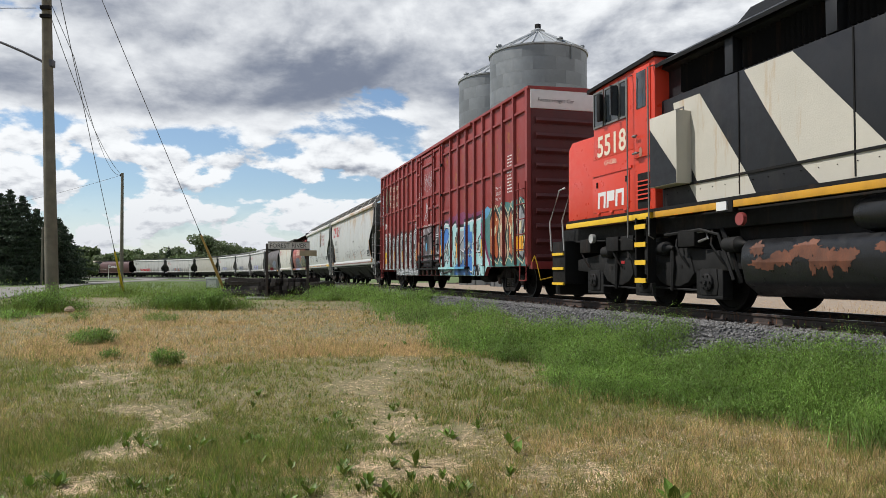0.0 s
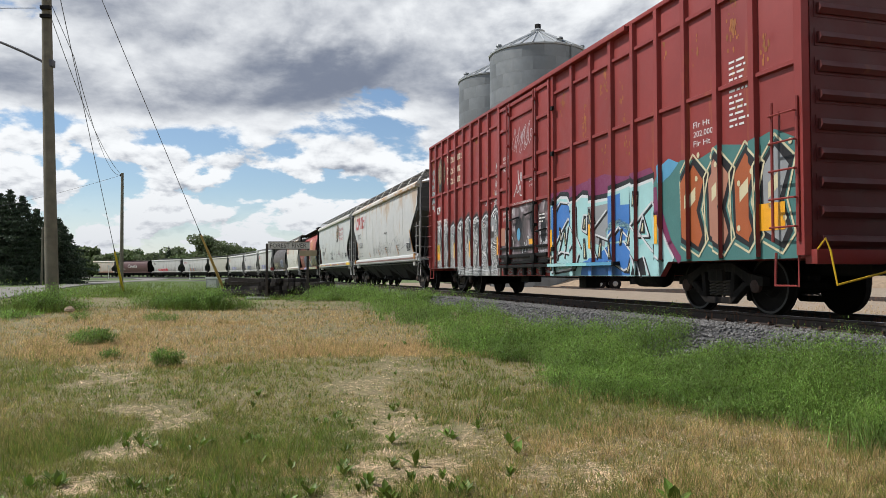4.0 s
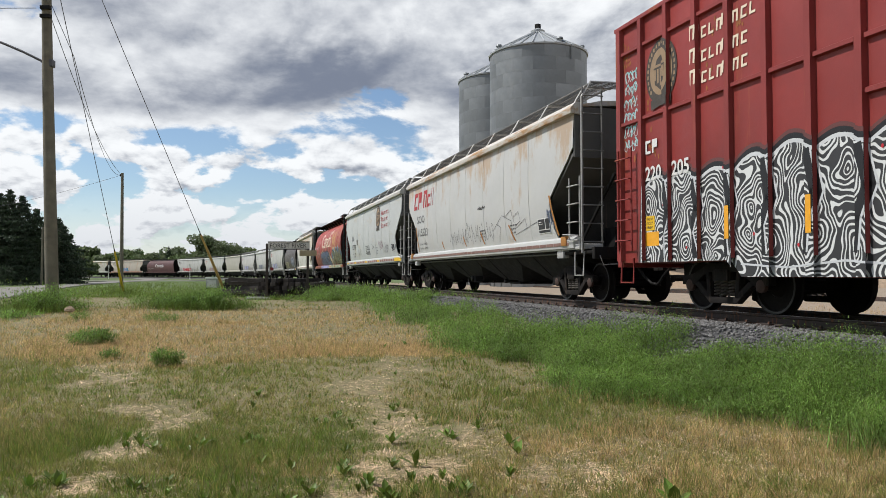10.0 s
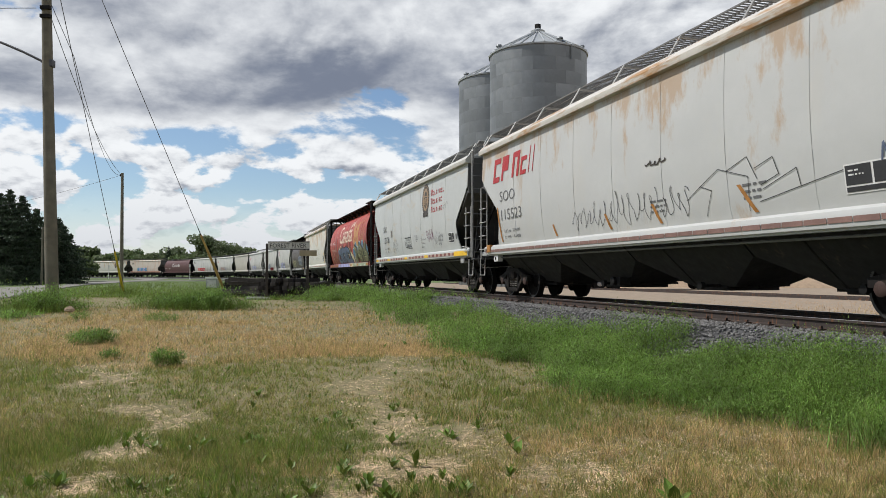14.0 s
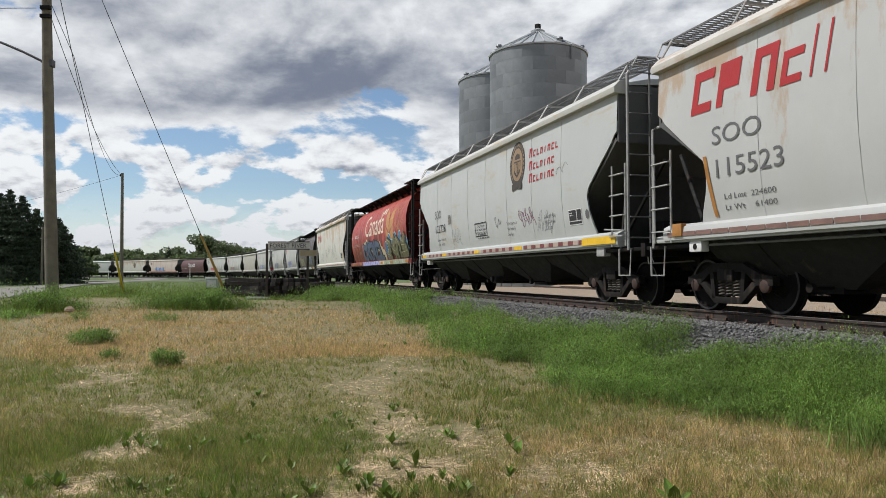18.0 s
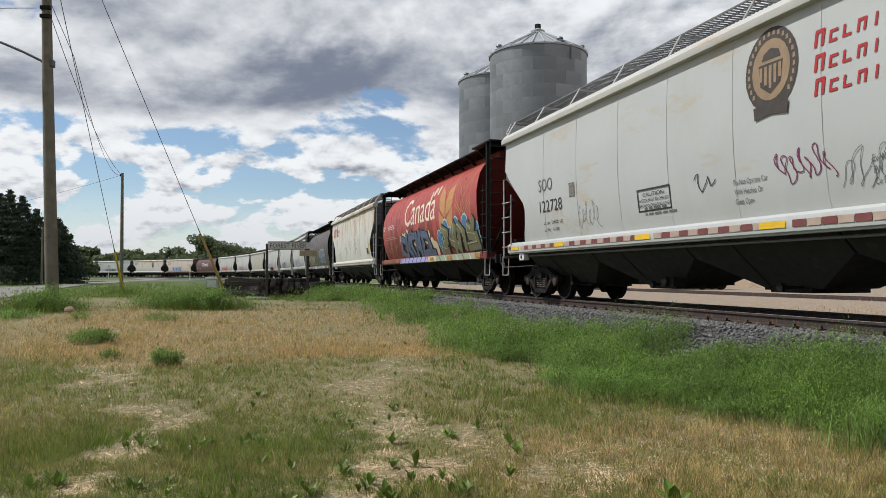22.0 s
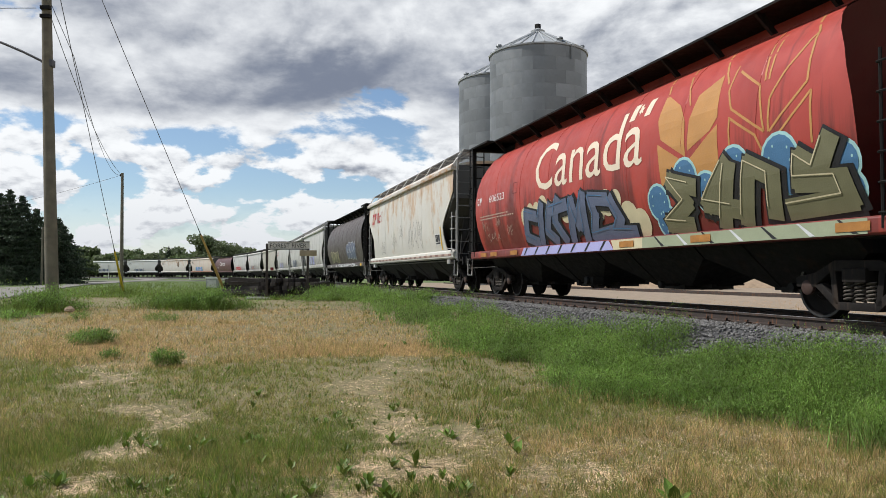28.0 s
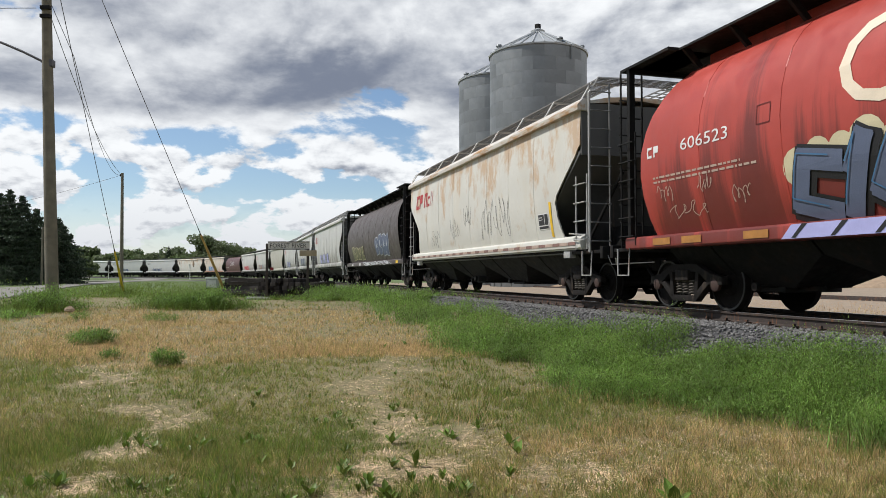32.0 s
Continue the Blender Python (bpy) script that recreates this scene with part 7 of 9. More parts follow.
def far_cars():
    kinds = ((DIRTYWHITE, "white covered hopper car with dark grime along its foot"), (DIRTYWHITE, "white covered hopper car with grey graffiti"), (DIRTYWHITE, "white covered hopper car with pale graffiti"),
             (BEIGE, "beige covered hopper car with plain sides"), (DIRTYWHITE, "off-white covered hopper car with dark streaks"), (DIRTYWHITE, "white covered hopper car with red graffiti"),
             (None, "maroon-brown cylindrical grain car lettered Canada"), (ORANGEWHITE, "orange-stained hopper car with blue graffiti"), (RUSTWHITE, "rust-stained white covered hopper car"),
             (GREYWHITE, "grey-white covered hopper car with dark lettering"), (GREYWHITE, "grey-white covered hopper car with stained foot"), (GREYWHITE, "grey-white covered hopper car"),
             (RUSTWHITE, "stained white covered hopper car"), (GREYWHITE, "grey-white covered hopper car"))
    for i, (m, label) in enumerate(kinds):
        k = i + 5
        d = 1 if k < 8 else 0
        if m is None:
            car = round_hopper(k, label, MAROON, STEEL_DARK, d)
            word(car, "Canada", -2.6, 2.6, 0.85, INK_WHITE, ROUND, 4.6)
            letter_blocks(car, -7.0, 2.1, 0.16, [(0.3, 1)] * 8, 0.12, INK_WHITE, ROUND, 0)
            continue
        car = bowed_hopper(k, label, m, CHORD if m is RUSTWHITE else m, d)
        if k not in (8, 18):
            letter_blocks(car, -7.0, 3.3, 0.5, [(0.4, 1), (0.36, 1), (0.3, 0.7), (0.14, 1)], 0.12, INK_GREY if k > 12 else INK_RED if k % 2 else EMBLEM, BOWED, 0.2)
        if k in (13, ):
            emblem(car, 2.6, 3.3, 0.55, 0.7, BOWED)
        col = {5: ("lilac", "grey"), 6: ("grey", "slate"), 7: ("grey", "lilac"), 9: ("grey", "tan"), 10: ("red", "red"), 12: ("sky", "lilac"), 15: ("slate", "grey"), 14: ("grey", "slate")}.get(k)
        if col:
            graffiti(car, 5, 30 + k, -4.2, 1.5, 5.2, 0.8 if k != 12 else 1.1, [SPRAY[c] for c in col], SPRAY["slate"] if k != 10 else SPRAY["white"], None, BOWED, 0.05)
        if k == 12:
            shape(car, "graffiti_band", [(-7.6, 1.24), (7.6, 1.24), (7.6, 1.5), (-7.6, 1.5)], SPRAY["tan"], lambda q: 1.58, 0.004)


far_cars()

# ---------------------------------------------------------------- ground, track, road
SOIL = surface("dry_soil_and_thatch", (0.20, 0.165, 0.08), 0.95, 0, 0.5, 9.0, grime=0.5, grime_col=(0.13, 0.135, 0.05), bump=0.8, bump_scale=30)
MEADOW = surface("far_meadow", (0.085, 0.125, 0.032), 0.95, 0, 0.3, 0.12, grime=0.3, grime_col=(0.14, 0.145, 0.05), bump=0.6, bump_scale=6)


def ground():
    def axis(lo, hi, fine, coarse, a, b):
        near = list(np.arange(a, b, fine))
        out, q, k = [], b, fine
        while q < hi:
            out.append(q)
            k *= coarse
            q += k
        low, q, k = [], a, fine
        while q > lo:
            k *= coarse
            q -= k
            low.append(q)
        return np.array(low[::-1] + near + out + [hi])
    xs, ys = axis(-2500, 2500, 0.5, 1.16, -22, 16), axis(-600, 3500, 0.5, 1.15, 1, 46)
    X, Y = np.meshgrid(xs, ys)
    w = line_offset(X, Y)[0]
    Z = ground_z(X, Y, w)
    g = Geo()
    g.sheet([[(X[i, j], Y[i, j], Z[i, j]) for j in range(len(xs))] for i in range(len(ys))])
    ob = part("ground", g, SOIL)
    ob.data.materials.append(MEADOW)
    ob.data.materials.append(GRAVEL)
    cx = np.array([p.center[:] for p in ob.data.polygons])
    pw = line_offset(cx[:, 0], cx[:, 1])[0]
    idx = np.where(pw < -1.6, np.where(cx[:, 1] < 90, 2, 1), np.where(cx[:, 1] > 38, 1, 0))
    ob.data.polygons.foreach_set("material_index", idx.astype(np.int32))
    return tagged(ob, "grassy trackside ground with bare gravel beyond the rails", "ground", "", "structure")


ground()


def strip(name, pts, z, mat, label, category, thick=0.05):
    """A flat road from left and right edge points."""
    g = Geo()
    n = len(pts)
    top = [(*a, z) for a, b in pts] + [(*b, z) for a, b in pts]
    low = [(x, y, q - thick) for x, y, q in top]
    f = [(i, i + 1, n + i + 1, n + i) for i in range(n - 1)]
    g.add(top + low, f + [tuple(2 * n + k for k in q[::-1]) for q in f] + [(i, i + 1, 2 * n + i + 1, 2 * n + i) for i in range(n - 1)] + [(n + i, n + i + 1, 3 * n + i + 1, 3 * n + i) for i in range(n - 1)])
    return tagged(part(name, g, mat), label, category, "", "structure")


strip("road", [((-120, 6), (-120, 42)), ((-40, 24), (-60, 52)), ((-19.8, 33.3), (-36, 60.8)), ((-22.8, 41), (-37, 66)), ((-26.5, 50), (-39, 72)), ((-32, 63.5), (-42, 82)), ((-37.3, 77.7), (-46, 93)), ((-40, 87), (-49.4, 107)), ((-51, 127), (-60, 150)), ((-66, 178), (-76, 182)), ((-84, 230), (-92, 228))], -0.42, ROAD, "pale gravel road crossing the line", "road")
strip("side_lane", [((-120, 104), (-120, 112)), ((-70, 108), (-66, 122)), ((-50, 118), (-50, 132)), ((-34, 146), (-44, 150))], -0.40, ROAD, "pale gravel lane beside the crossing", "road")


def track_bed():
    """Ballast shoulder, as one swept bank."""
    prof = [(3.0, -0.72), (2.35, -0.46), (1.75, -0.20), (0.0, -0.17), (-1.75, -0.20), (-2.5, -0.40), (-3.0, -0.6)]
    rows = []
    for s in np.concatenate([np.arange(-445, -60, 6.0), np.arange(-60, 120, 1.5)]):
        rows.append([tuple(on_line(s, w, z + 0.02 * math.sin(s * 1.7 + w * 3))[0]) for w, z in prof])
    tagged(part("ballast_bed", Geo().sheet(rows), BALLAST_BED), "grey crushed-stone ballast bank under the rails", "ballast", "", "structure")


track_bed()


def rails():
    prof = [(-0.07, -0.17), (-0.07, -0.155), (-0.012, -0.135), (-0.010, -0.05), (-0.036, -0.035), (-0.036, -0.004), (-0.03, 0.0), (0.03, 0.0), (0.036, -0.004), (0.036, -0.035), (0.010, -0.05), (0.012, -0.135), (0.07, -0.155), (0.07, -0.17)]
    for c in (0.753, -0.753):
        rows, head = [], []
        for s in np.concatenate([np.arange(-445, -60, 5.0), np.arange(-60, 130, 2.0)]):
            rows.append([tuple(on_line(s, c + u, z - 0.002)[0]) for u, z in prof])
            head.append([tuple(on_line(s, c + u, z)[0]) for u, z in ((-0.034, -0.012), (-0.028, 0.0005), (0.028, 0.0005), (0.034, -0.012))])
        r = tagged(part("rail", Geo().sheet(rows), RAIL), "rust-brown steel rail with a bright worn head", "rail", "running rails")
        part("rail_head", Geo().sheet(head), RAILTOP, r)


rails()


def box_mesh(name, sx, sy, sz, mat, bevel=0.0):
    return Geo().box(-sx / 2, sx / 2, -sy / 2, sy / 2, -sz, 0).mesh(name, mat, bevel)


def ties():
    bed = tagged(new("crossties"), "dark creosoted wooden crossties under the rails", "crosstie", "", "structure")
    me, pl = box_mesh("tie", 0.23, 2.6, 0.17, TIE, 0.01), box_mesh("tie_plate", 0.2, 0.34, 0.025, RAIL)
    sp = Geo().box(-0.02, 0.02, -0.02, 0.02, -0.02, 0.02).mesh("spike", RAIL)
    rnd = random.Random(3)
    n = 0
    for s in np.arange(-75, 52, 0.53):
        p, a = on_line(s, rnd.uniform(-0.04, 0.04), -0.165)
        ob = new("tie", me)
        ob.parent = bed
        ob.matrix_world = pose(p.x, p.y, p.z, 0, 0, math.degrees(a) + rnd.uniform(-1.2, 1.2))
        if s > -32:
            for w in (0.753, ):
                p, a = on_line(s, w, -0.142)
                q = new("tie_plate", pl)
                q.parent = bed
                q.matrix_world = pose(p.x, p.y, p.z, 0, 0, math.degrees(a))
                for e in (-0.11, 0.11):
                    p, a = on_line(s + 0.05, w + e, -0.125)
                    k = new("spike", sp)
                    k.parent = bed
                    k.matrix_world = pose(p.x, p.y, p.z, 0, 0, math.degrees(a))


ties()


def stones():
    """Loose ballast on the camera's side, stone by stone."""
    rng = np.random.default_rng(5)
    n = 42000
    s = -48 + (rng.random(n) ** 0.75) * 72
    w = 0.95 + rng.random(n) * 1.9
    keep = (w < 2.75) & ((s > -15) | (rng.random(n) < 0.6))
    s, w = s[keep], w[keep]
    n = len(s)
    x, y, a = (np.interp(s, LINE_S, q) for q in (LINE_X, LINE_Y, LINE_A))
    X, Y = x + w * np.sin(a), y - w * np.cos(a)
    z = np.interp(w, [0.9, 1.75, 2.35, 3.0], [-0.185, -0.19, -0.44, -0.70])
    base = np.array([(1, 0, 0), (0, 1, 0), (-1, 0, 0), (0, -1, 0), (0, 0, 1), (0, 0, -1)], float)
    r = (0.014 + 0.022 * rng.random(n))[:, None, None]
    v = base[None] * r * (0.55 + 0.9 * rng.random((n, 6, 1))) * np.array([1.2, 0.9, 0.8])
    ang = rng.random(n) * 6.28
    tilt = rng.normal(0, 0.5, n)
    c, q = np.cos(ang)[:, None], np.sin(ang)[:, None]
    ct, st = np.cos(tilt)[:, None], np.sin(tilt)[:, None]
    vx, vz = v[:, :, 0] * ct - v[:, :, 2] * st, v[:, :, 0] * st + v[:, :, 2] * ct
    P = np.stack([vx * c - v[:, :, 1] * q + X[:, None], vx * q + v[:, :, 1] * c + Y[:, None], vz + z[:, None] + 0.012], -1)
    lots("ballast_stones", P, [(0, 1, 4), (1, 2, 4), (2, 3, 4), (3, 0, 4), (1, 0, 5), (2, 1, 5), (3, 2, 5), (0, 3, 5)], BALLAST, "loose grey crushed stones along the rails", "ballast stones")


stones()


def field_rock():
    rng = np.random.default_rng(3)
    g = Geo().lathe([(-0.05, 0.10), (0.02, 0.24), (0.14, 0.22), (0.22, 0.12), (0.25, 0.02)], (0, 0, 0), "z", 9)
    g.v = [(a * (1.3 + 0.3 * rng.random()), b * (0.8 + 0.3 * rng.random()), c * (0.85 + 0.3 * rng.random())) for a, b, c in g.v]
    ob = part("field_rock", g, PILE, smooth=False)
    ob.matrix_world = pose(-11.6, 23.2, -0.5) @ Matrix.Diagonal((0.45, 0.45, 0.6, 1))
    tagged(ob, "tan field stone in weeds near a pole", "rock")


field_rock()


def yard_stones():
    """Loose gravel and clods in the yard beyond the rails."""
    rng = np.random.default_rng(15)
    n = 9000
    s, w = -14 + rng.random(n) * 40, -3.2 - rng.random(n) ** 1.5 * 16
    x, y, a = (np.interp(s, LINE_S, q) for q in (LINE_X, LINE_Y, LINE_A))
    X, Y = x + w * np.sin(a), y - w * np.cos(a)
    base = np.array([(1, 0, 0), (0, 1, 0), (-1, 0, 0), (0, -1, 0), (0, 0, 1)], float)
    v = base[None] * (0.012 + 0.035 * rng.random(n) ** 2)[:, None, None] * (0.6 + 0.8 * rng.random((n, 5, 1)))
    P = np.stack([v[:, :, 0] + X[:, None], v[:, :, 1] + Y[:, None], v[:, :, 2] - 0.355], -1)
    lots("yard_gravel", P, [(0, 1, 4), (1, 2, 4), (2, 3, 4), (3, 0, 4)], PILE, "loose tan gravel in the yard beyond the rails", "gravel")


yard_stones()

# ---------------------------------------------------------------- beyond the line
BIN = surface("galvanised_bin", (0.21, 0.22, 0.222), 0.5, 0.6, 0.2, 0.5, grime=0.4, grime_col=(0.12, 0.125, 0.128), bump=0.0, obrand=0.16, streak=(3, 3, 0.2))
BINROOF = surface("bin_roof", (0.34, 0.355, 0.36), 0.5, 0.1, 0.1, 0.6)


def grain_bin(x, y, r, eave, label):
    """Corrugated round bin: ring by ring, with seams, conical ribbed roof, cap and vents."""
    b = thing("grain_bin", label, "grain bin", "grain bins", pose(x, y, -0.4))
    n, pitch = 56, 0.14
    H = eave + 0.4
    wall = part("wall", Geo().lathe([(0, r - 0.03), (H, r - 0.03)], (0, 0, 0), "z", n), BIN, b)
    # corrugated sheets, fourteen round and offset from ring to ring
    tall = H / 18
    rows = [[((r + (0.0015 if i % 2 else -0.0015)) * math.cos(2 * math.pi * j / n), (r + (0.0015 if i % 2 else -0.0015)) * math.sin(2 * math.pi * j / n), i * tall / 20) for j in range(5)] for i in range(21)]
    sheet = Geo().sheet(rows).mesh("wall_sheet", BIN)
    for i in range(18):
        for j in range(14):
            new_sheet = new("wall_sheet", sheet)
            new_sheet.parent = wall
            new_sheet.matrix_local = pose(0, 0, i * tall, 0, 0, 360 * (j + 0.5 * (i % 2)) / 14)
    for z in np.arange(H / 18, H - 0.1, H / 18):
        ring = Geo().lathe([(-0.012, r + 0.026), (0.012, r + 0.026)], (0, 0, z), "z", n)
        ring.f = ring.f[:-2]
        part("ring_seam", ring, BIN, wall)
    for j in range(0, 24):
        a = 2 * math.pi * (j + 0.3) / 24
        part("stiffener", Geo().box(-0.03, 0.03, -0.05, 0.05, 0, H * 0.45).mesh("stiffener", BIN), BIN, wall).matrix_local = pose((r + 0.03) * math.cos(a), (r + 0.03) * math.sin(a), 0, 0, 0, math.degrees(a))
    top = H + r * 0.49
    roof = part("roof", Geo().lathe([(H - 0.12, r + 0.1), (H, r + 0.12), (top - 0.05, 0.55), (top, 0.5)], (0, 0, 0), "z", 40), BINROOF, b)
    for j in range(28):
        a = 2 * math.pi * j / 28
        c, s = math.cos(a), math.sin(a)
        part("roof_rib", Geo().tube([((r + 0.12) * c, (r + 0.12) * s, H + 0.03), (0.56 * c, 0.56 * s, top)], 0.06, 4), BINROOF, roof)
    part("cap", Geo().lathe([(top - 0.05, 0.6), (top + 0.18, 0.62), (top + 0.2, 0.5), (top + 0.42, 0.2), (top + 0.45, 0.05)], (0, 0, 0), "z", 20), BINROOF, b)
    part("fill_spout", Geo().lathe([(top + 0.3, 0.26), (top + 0.78, 0.26), (top + 0.8, 0.22)], (0, 0, 0), "z", 4), STEEL_DARK, b)
    for a in (-2.75, -0.35, -1.2, 1.5):
        c, s = math.cos(a), math.sin(a)
        part("roof_vent", Geo().lathe([(0, 0.2), (0.3, 0.2), (0.32, 0.28), (0.45, 0.24), (0.48, 0.05)], ((r - 0.4) * c, (r - 0.4) * s, H + 0.12), "z", 12), BIN, b)
    part("downpipe", Geo().tube([(r * 0.55, -r * 0.86, H), (r * 0.55, -r * 0.86, H - 1.2)], 0.05), BIN, b)
    return b


grain_bin(8.1, 63.0, 4.1, 19.2, "tall corrugated galvanised steel grain bin with a conical roof")
grain_bin(5.7, 73.5, 4.1, 19.7, "corrugated steel grain bin standing behind another")


def mound():
    rng = np.random.default_rng(8)
    rows = []
    for i in range(25):
        row = []
        for j in range(41):
            u, v = j / 40 * 2 - 1, i / 24 * 2 - 1
            h = max(0, 1 - abs(v) ** 1.1) * min(1, (1 - abs(u)) * 5)
            row.append((32 + u * 24, 60 + v * 6 - u * 3, -0.4 + 3.1 * h + (0.10 * rng.standard_normal() if h > 0.05 else 0)))
        rows.append(row)
    tagged(part("gravel_pile", Geo().sheet(rows), PILE), "long tan gravel pile beyond the tracks", "gravel pile")


mound()


def parked_trailer():
    """Low flat trailer with two pairs of wheels, parked in the yard in front of the gravel pile."""
    t = thing("parked_trailer", "dark low trailer parked in the gravel yard", "trailer", "", pose(14.0, 50.0, -0.36, 0, 0, -4))
    part("deck", Geo().box(-4.6, 4.9, -1.15, 1.15, 0.78, 0.98), STEEL_DARK, t, bevel=0.02)
    part("chassis_rail", Geo().box(-4.4, 4.7, -0.55, -0.4, 0.55, 0.78), STEEL_DARK, t)
    for x in (-3.6, -2.6, 3.0, 4.2):
        for y in (-1.0, 1.0):
            w = part("wheel", Geo().lathe([(-0.13, 0.22), (-0.14, 0.33), (-0.10, 0.39), (0.10, 0.39), (0.14, 0.33), (0.13, 0.22)], (x, y, 0.39), "y", 20), TREAD, t)
            part("hub", Geo().lathe([(-0.15, 0.05), (-0.14, 0.16), (-0.10, 0.21), (0.10, 0.21)], (x, y, 0.39), "y", 14), LADDER, w)
    part("mudguard", Geo().box(1.9, 2.3, -1.15, -0.95, 0.45, 0.78), LADDER, t, bevel=0.02)
    part("tool_box", Geo().box(-1.6, -0.4, -1.12, -0.8, 0.35, 0.78), STEEL_DARK, t, bevel=0.02)


parked_trailer()


def siding():
    """A low second track in the gravel yard."""
    t = thing("siding_track", "rusty siding half sunk in tan gravel", "rail track")
    for c in (-14.2, -15.7):
        rows = []
        for s in np.arange(-70, 60, 5.0):
            rows.append([tuple(on_line(s, c + u, z)[0]) for u, z in ((-0.04, -0.36), (-0.035, -0.25), (0.035, -0.25), (0.04, -0.36))])
        part("rail", Geo().sheet(rows), RAIL, t)


siding()

# ---------------------------------------------------------------- poles, wires, sign, ties
POLE = surface("weathered_pole_wood", (0.15, 0.135, 0.10), 0.9, 0, 0.3, 3.0, grime=0.2, grime_col=(0.1, 0.085, 0.07), bump=0.5, streak=(8, 8, 0.3))
WIRE = surface("dull_wire", (0.09, 0.09, 0.10), 0.6, 0.3, 0.1, 2.0, bump=0)
GUARD = surface("yellow_plastic_guard", (0.62, 0.42, 0.03), 0.5, 0, 0.12, 4.0, bump=0)
GUARD2 = surface("faded_tan_guard", (0.42, 0.29, 0.10), 0.55, 0, 0.15, 4.0, bump=0)
POSTDARK = surface("dark_post", (0.045, 0.036, 0.03), 0.85, 0, 0.3, 6.0)
SIGNGREY = surface("weathered_sign_grey", (0.56, 0.54, 0.50), 0.7, 0, 0.15, 4.0, grime=0.1)


def utility_pole():
    p = thing("utility_pole", "tall weathered wooden utility pole leaning slightly, grass at its foot", "utility pole", "poles", pose(-13.6, 26.0, -0.52))
    part("shaft", Geo().tube([(0, 0, 0), (-0.30, 0, 8.0), (-0.55, 0, 15.5)], [0.225, 0.18, 0.13], 14), POLE, p)
    part("lamp_arm", Geo().tube([(-0.33, 0, 8.25), (-0.36, 0, 8.5), (-0.55, 0, 8.68), (-1.2, 0, 9.0), (-1.9, 0, 9.3), (-2.8, 0, 9.65)], 0.045), WIRE, p)
    part("lamp_bracket", Geo().box(-0.34, -0.1, -0.12, 0.12, 8.45, 8.7), WIRE, p, bevel=0.02)
    part("crossarm", Geo().box(-1.6, 0.6, -0.08, 0.08, 13.6, 13.8), POLE, p)
    for i, z in enumerate((10.15, 10.45)):
        part("cable_clamp", Geo().box(-0.5, -0.15, -0.25, -0.1, z, z + 0.12), STEEL_DARK, p)
    return p


utility_pole()


def wire(name, pts, r, label, sag=0.0, mat=None):
    a, b = Vector(pts[0]), Vector(pts[-1])
    q = [a.lerp(b, t) - Vector((0, 0, sag * 4 * t * (1 - t))) for t in np.linspace(0, 1, 17)]
    ob = part(name, Geo().tube(q, r, 5), mat or WIRE)
    return tagged(ob, label, "wire")


def guy(name, foot, head, guard_len, mat, label):
    g = thing(name, label, "guy wire", "guy wires of the pole")
    f, h = Vector(foot), Vector(head)
    d = (h - f).normalized()
    part("wire", Geo().tube([f, h], 0.015, 5), WIRE, g)
    part("guard", Geo().tube([f + d * 0.05, f + d * guard_len * 0.5, f + d * guard_len], [0.075, 0.07, 0.05], 8), mat, g)
    part("grip", Geo().tube([f + d * guard_len, f + d * (guard_len + 0.5)], [0.03, 0.016], 6), STEEL_DARK, g)


guy("guy_wire", (-18.6, 43.5, -0.5), (-14.12, 26.0, 13.0), 4.0, GUARD, "steel guy wire with a bright yellow guard at its foot")
guy("guy_wire", (-11.45, 39.5, -0.5), (-14.15, 26.0, 15.2), 4.1, GUARD2, "steel guy wire with a faded yellow guard at its foot")
p2 = thing("utility_pole", "thin dark wooden utility pole beside the road", "utility pole", "poles", pose(-25.0, 58.0, -0.5))
part("shaft", Geo().tube([(0, 0, 0), (-0.05, 0, 9.05)], [0.15, 0.10], 10), POLE, p2)
part("insulator", Geo().lathe([(8.8, 0.02), (8.8, 0.08), (8.95, 0.05), (9.0, 0.02)], (-0.2, 0, 0), "z", 8), STEEL_DARK, p2)
p3 = thing("utility_pole", "thin grey utility pole in front of dark spruces", "utility pole", "poles", pose(-42.5, 79.0, -0.5))
part("shaft", Geo().tube([(0, 0, 0), (0, 0, 6.2)], [0.14, 0.10], 8), POLE, p3)
wire("service_wire", [(-14.15, 26.0, 10.6), (-25.15, 58.0, 8.45)], 0.014, "thin service wire between two poles", 0.9)
wire("service_wire", [(-14.2, 26.0, 11.0), (-13.15, 26.3, 8.4)], 0.012, "loose wire hanging by the pole", 0.0)
wire("service_wire", [(-13.15, 26.3, 8.4), (-25.1, 58.0, 8.45)], 0.012, "thin drooping cable to the far pole", 1.3)
wire("service_wire", [(-15.2, 26.0, 13.7), (-40.0, 30.0, 12.0)], 0.014, "overhead wire leaving the pole", 0.6)
wire("service_wire", [(-14.3, 25.9, 10.0), (-40.0, 22.0, 9.6)], 0.012, "overhead wire leaving the pole", 0.3)
wire("service_wire", [(-25.1, 58.0, 8.4), (-60.0, 84.0, 7.0)], 0.012, "thin wire from the far pole to the trees", 0.6)


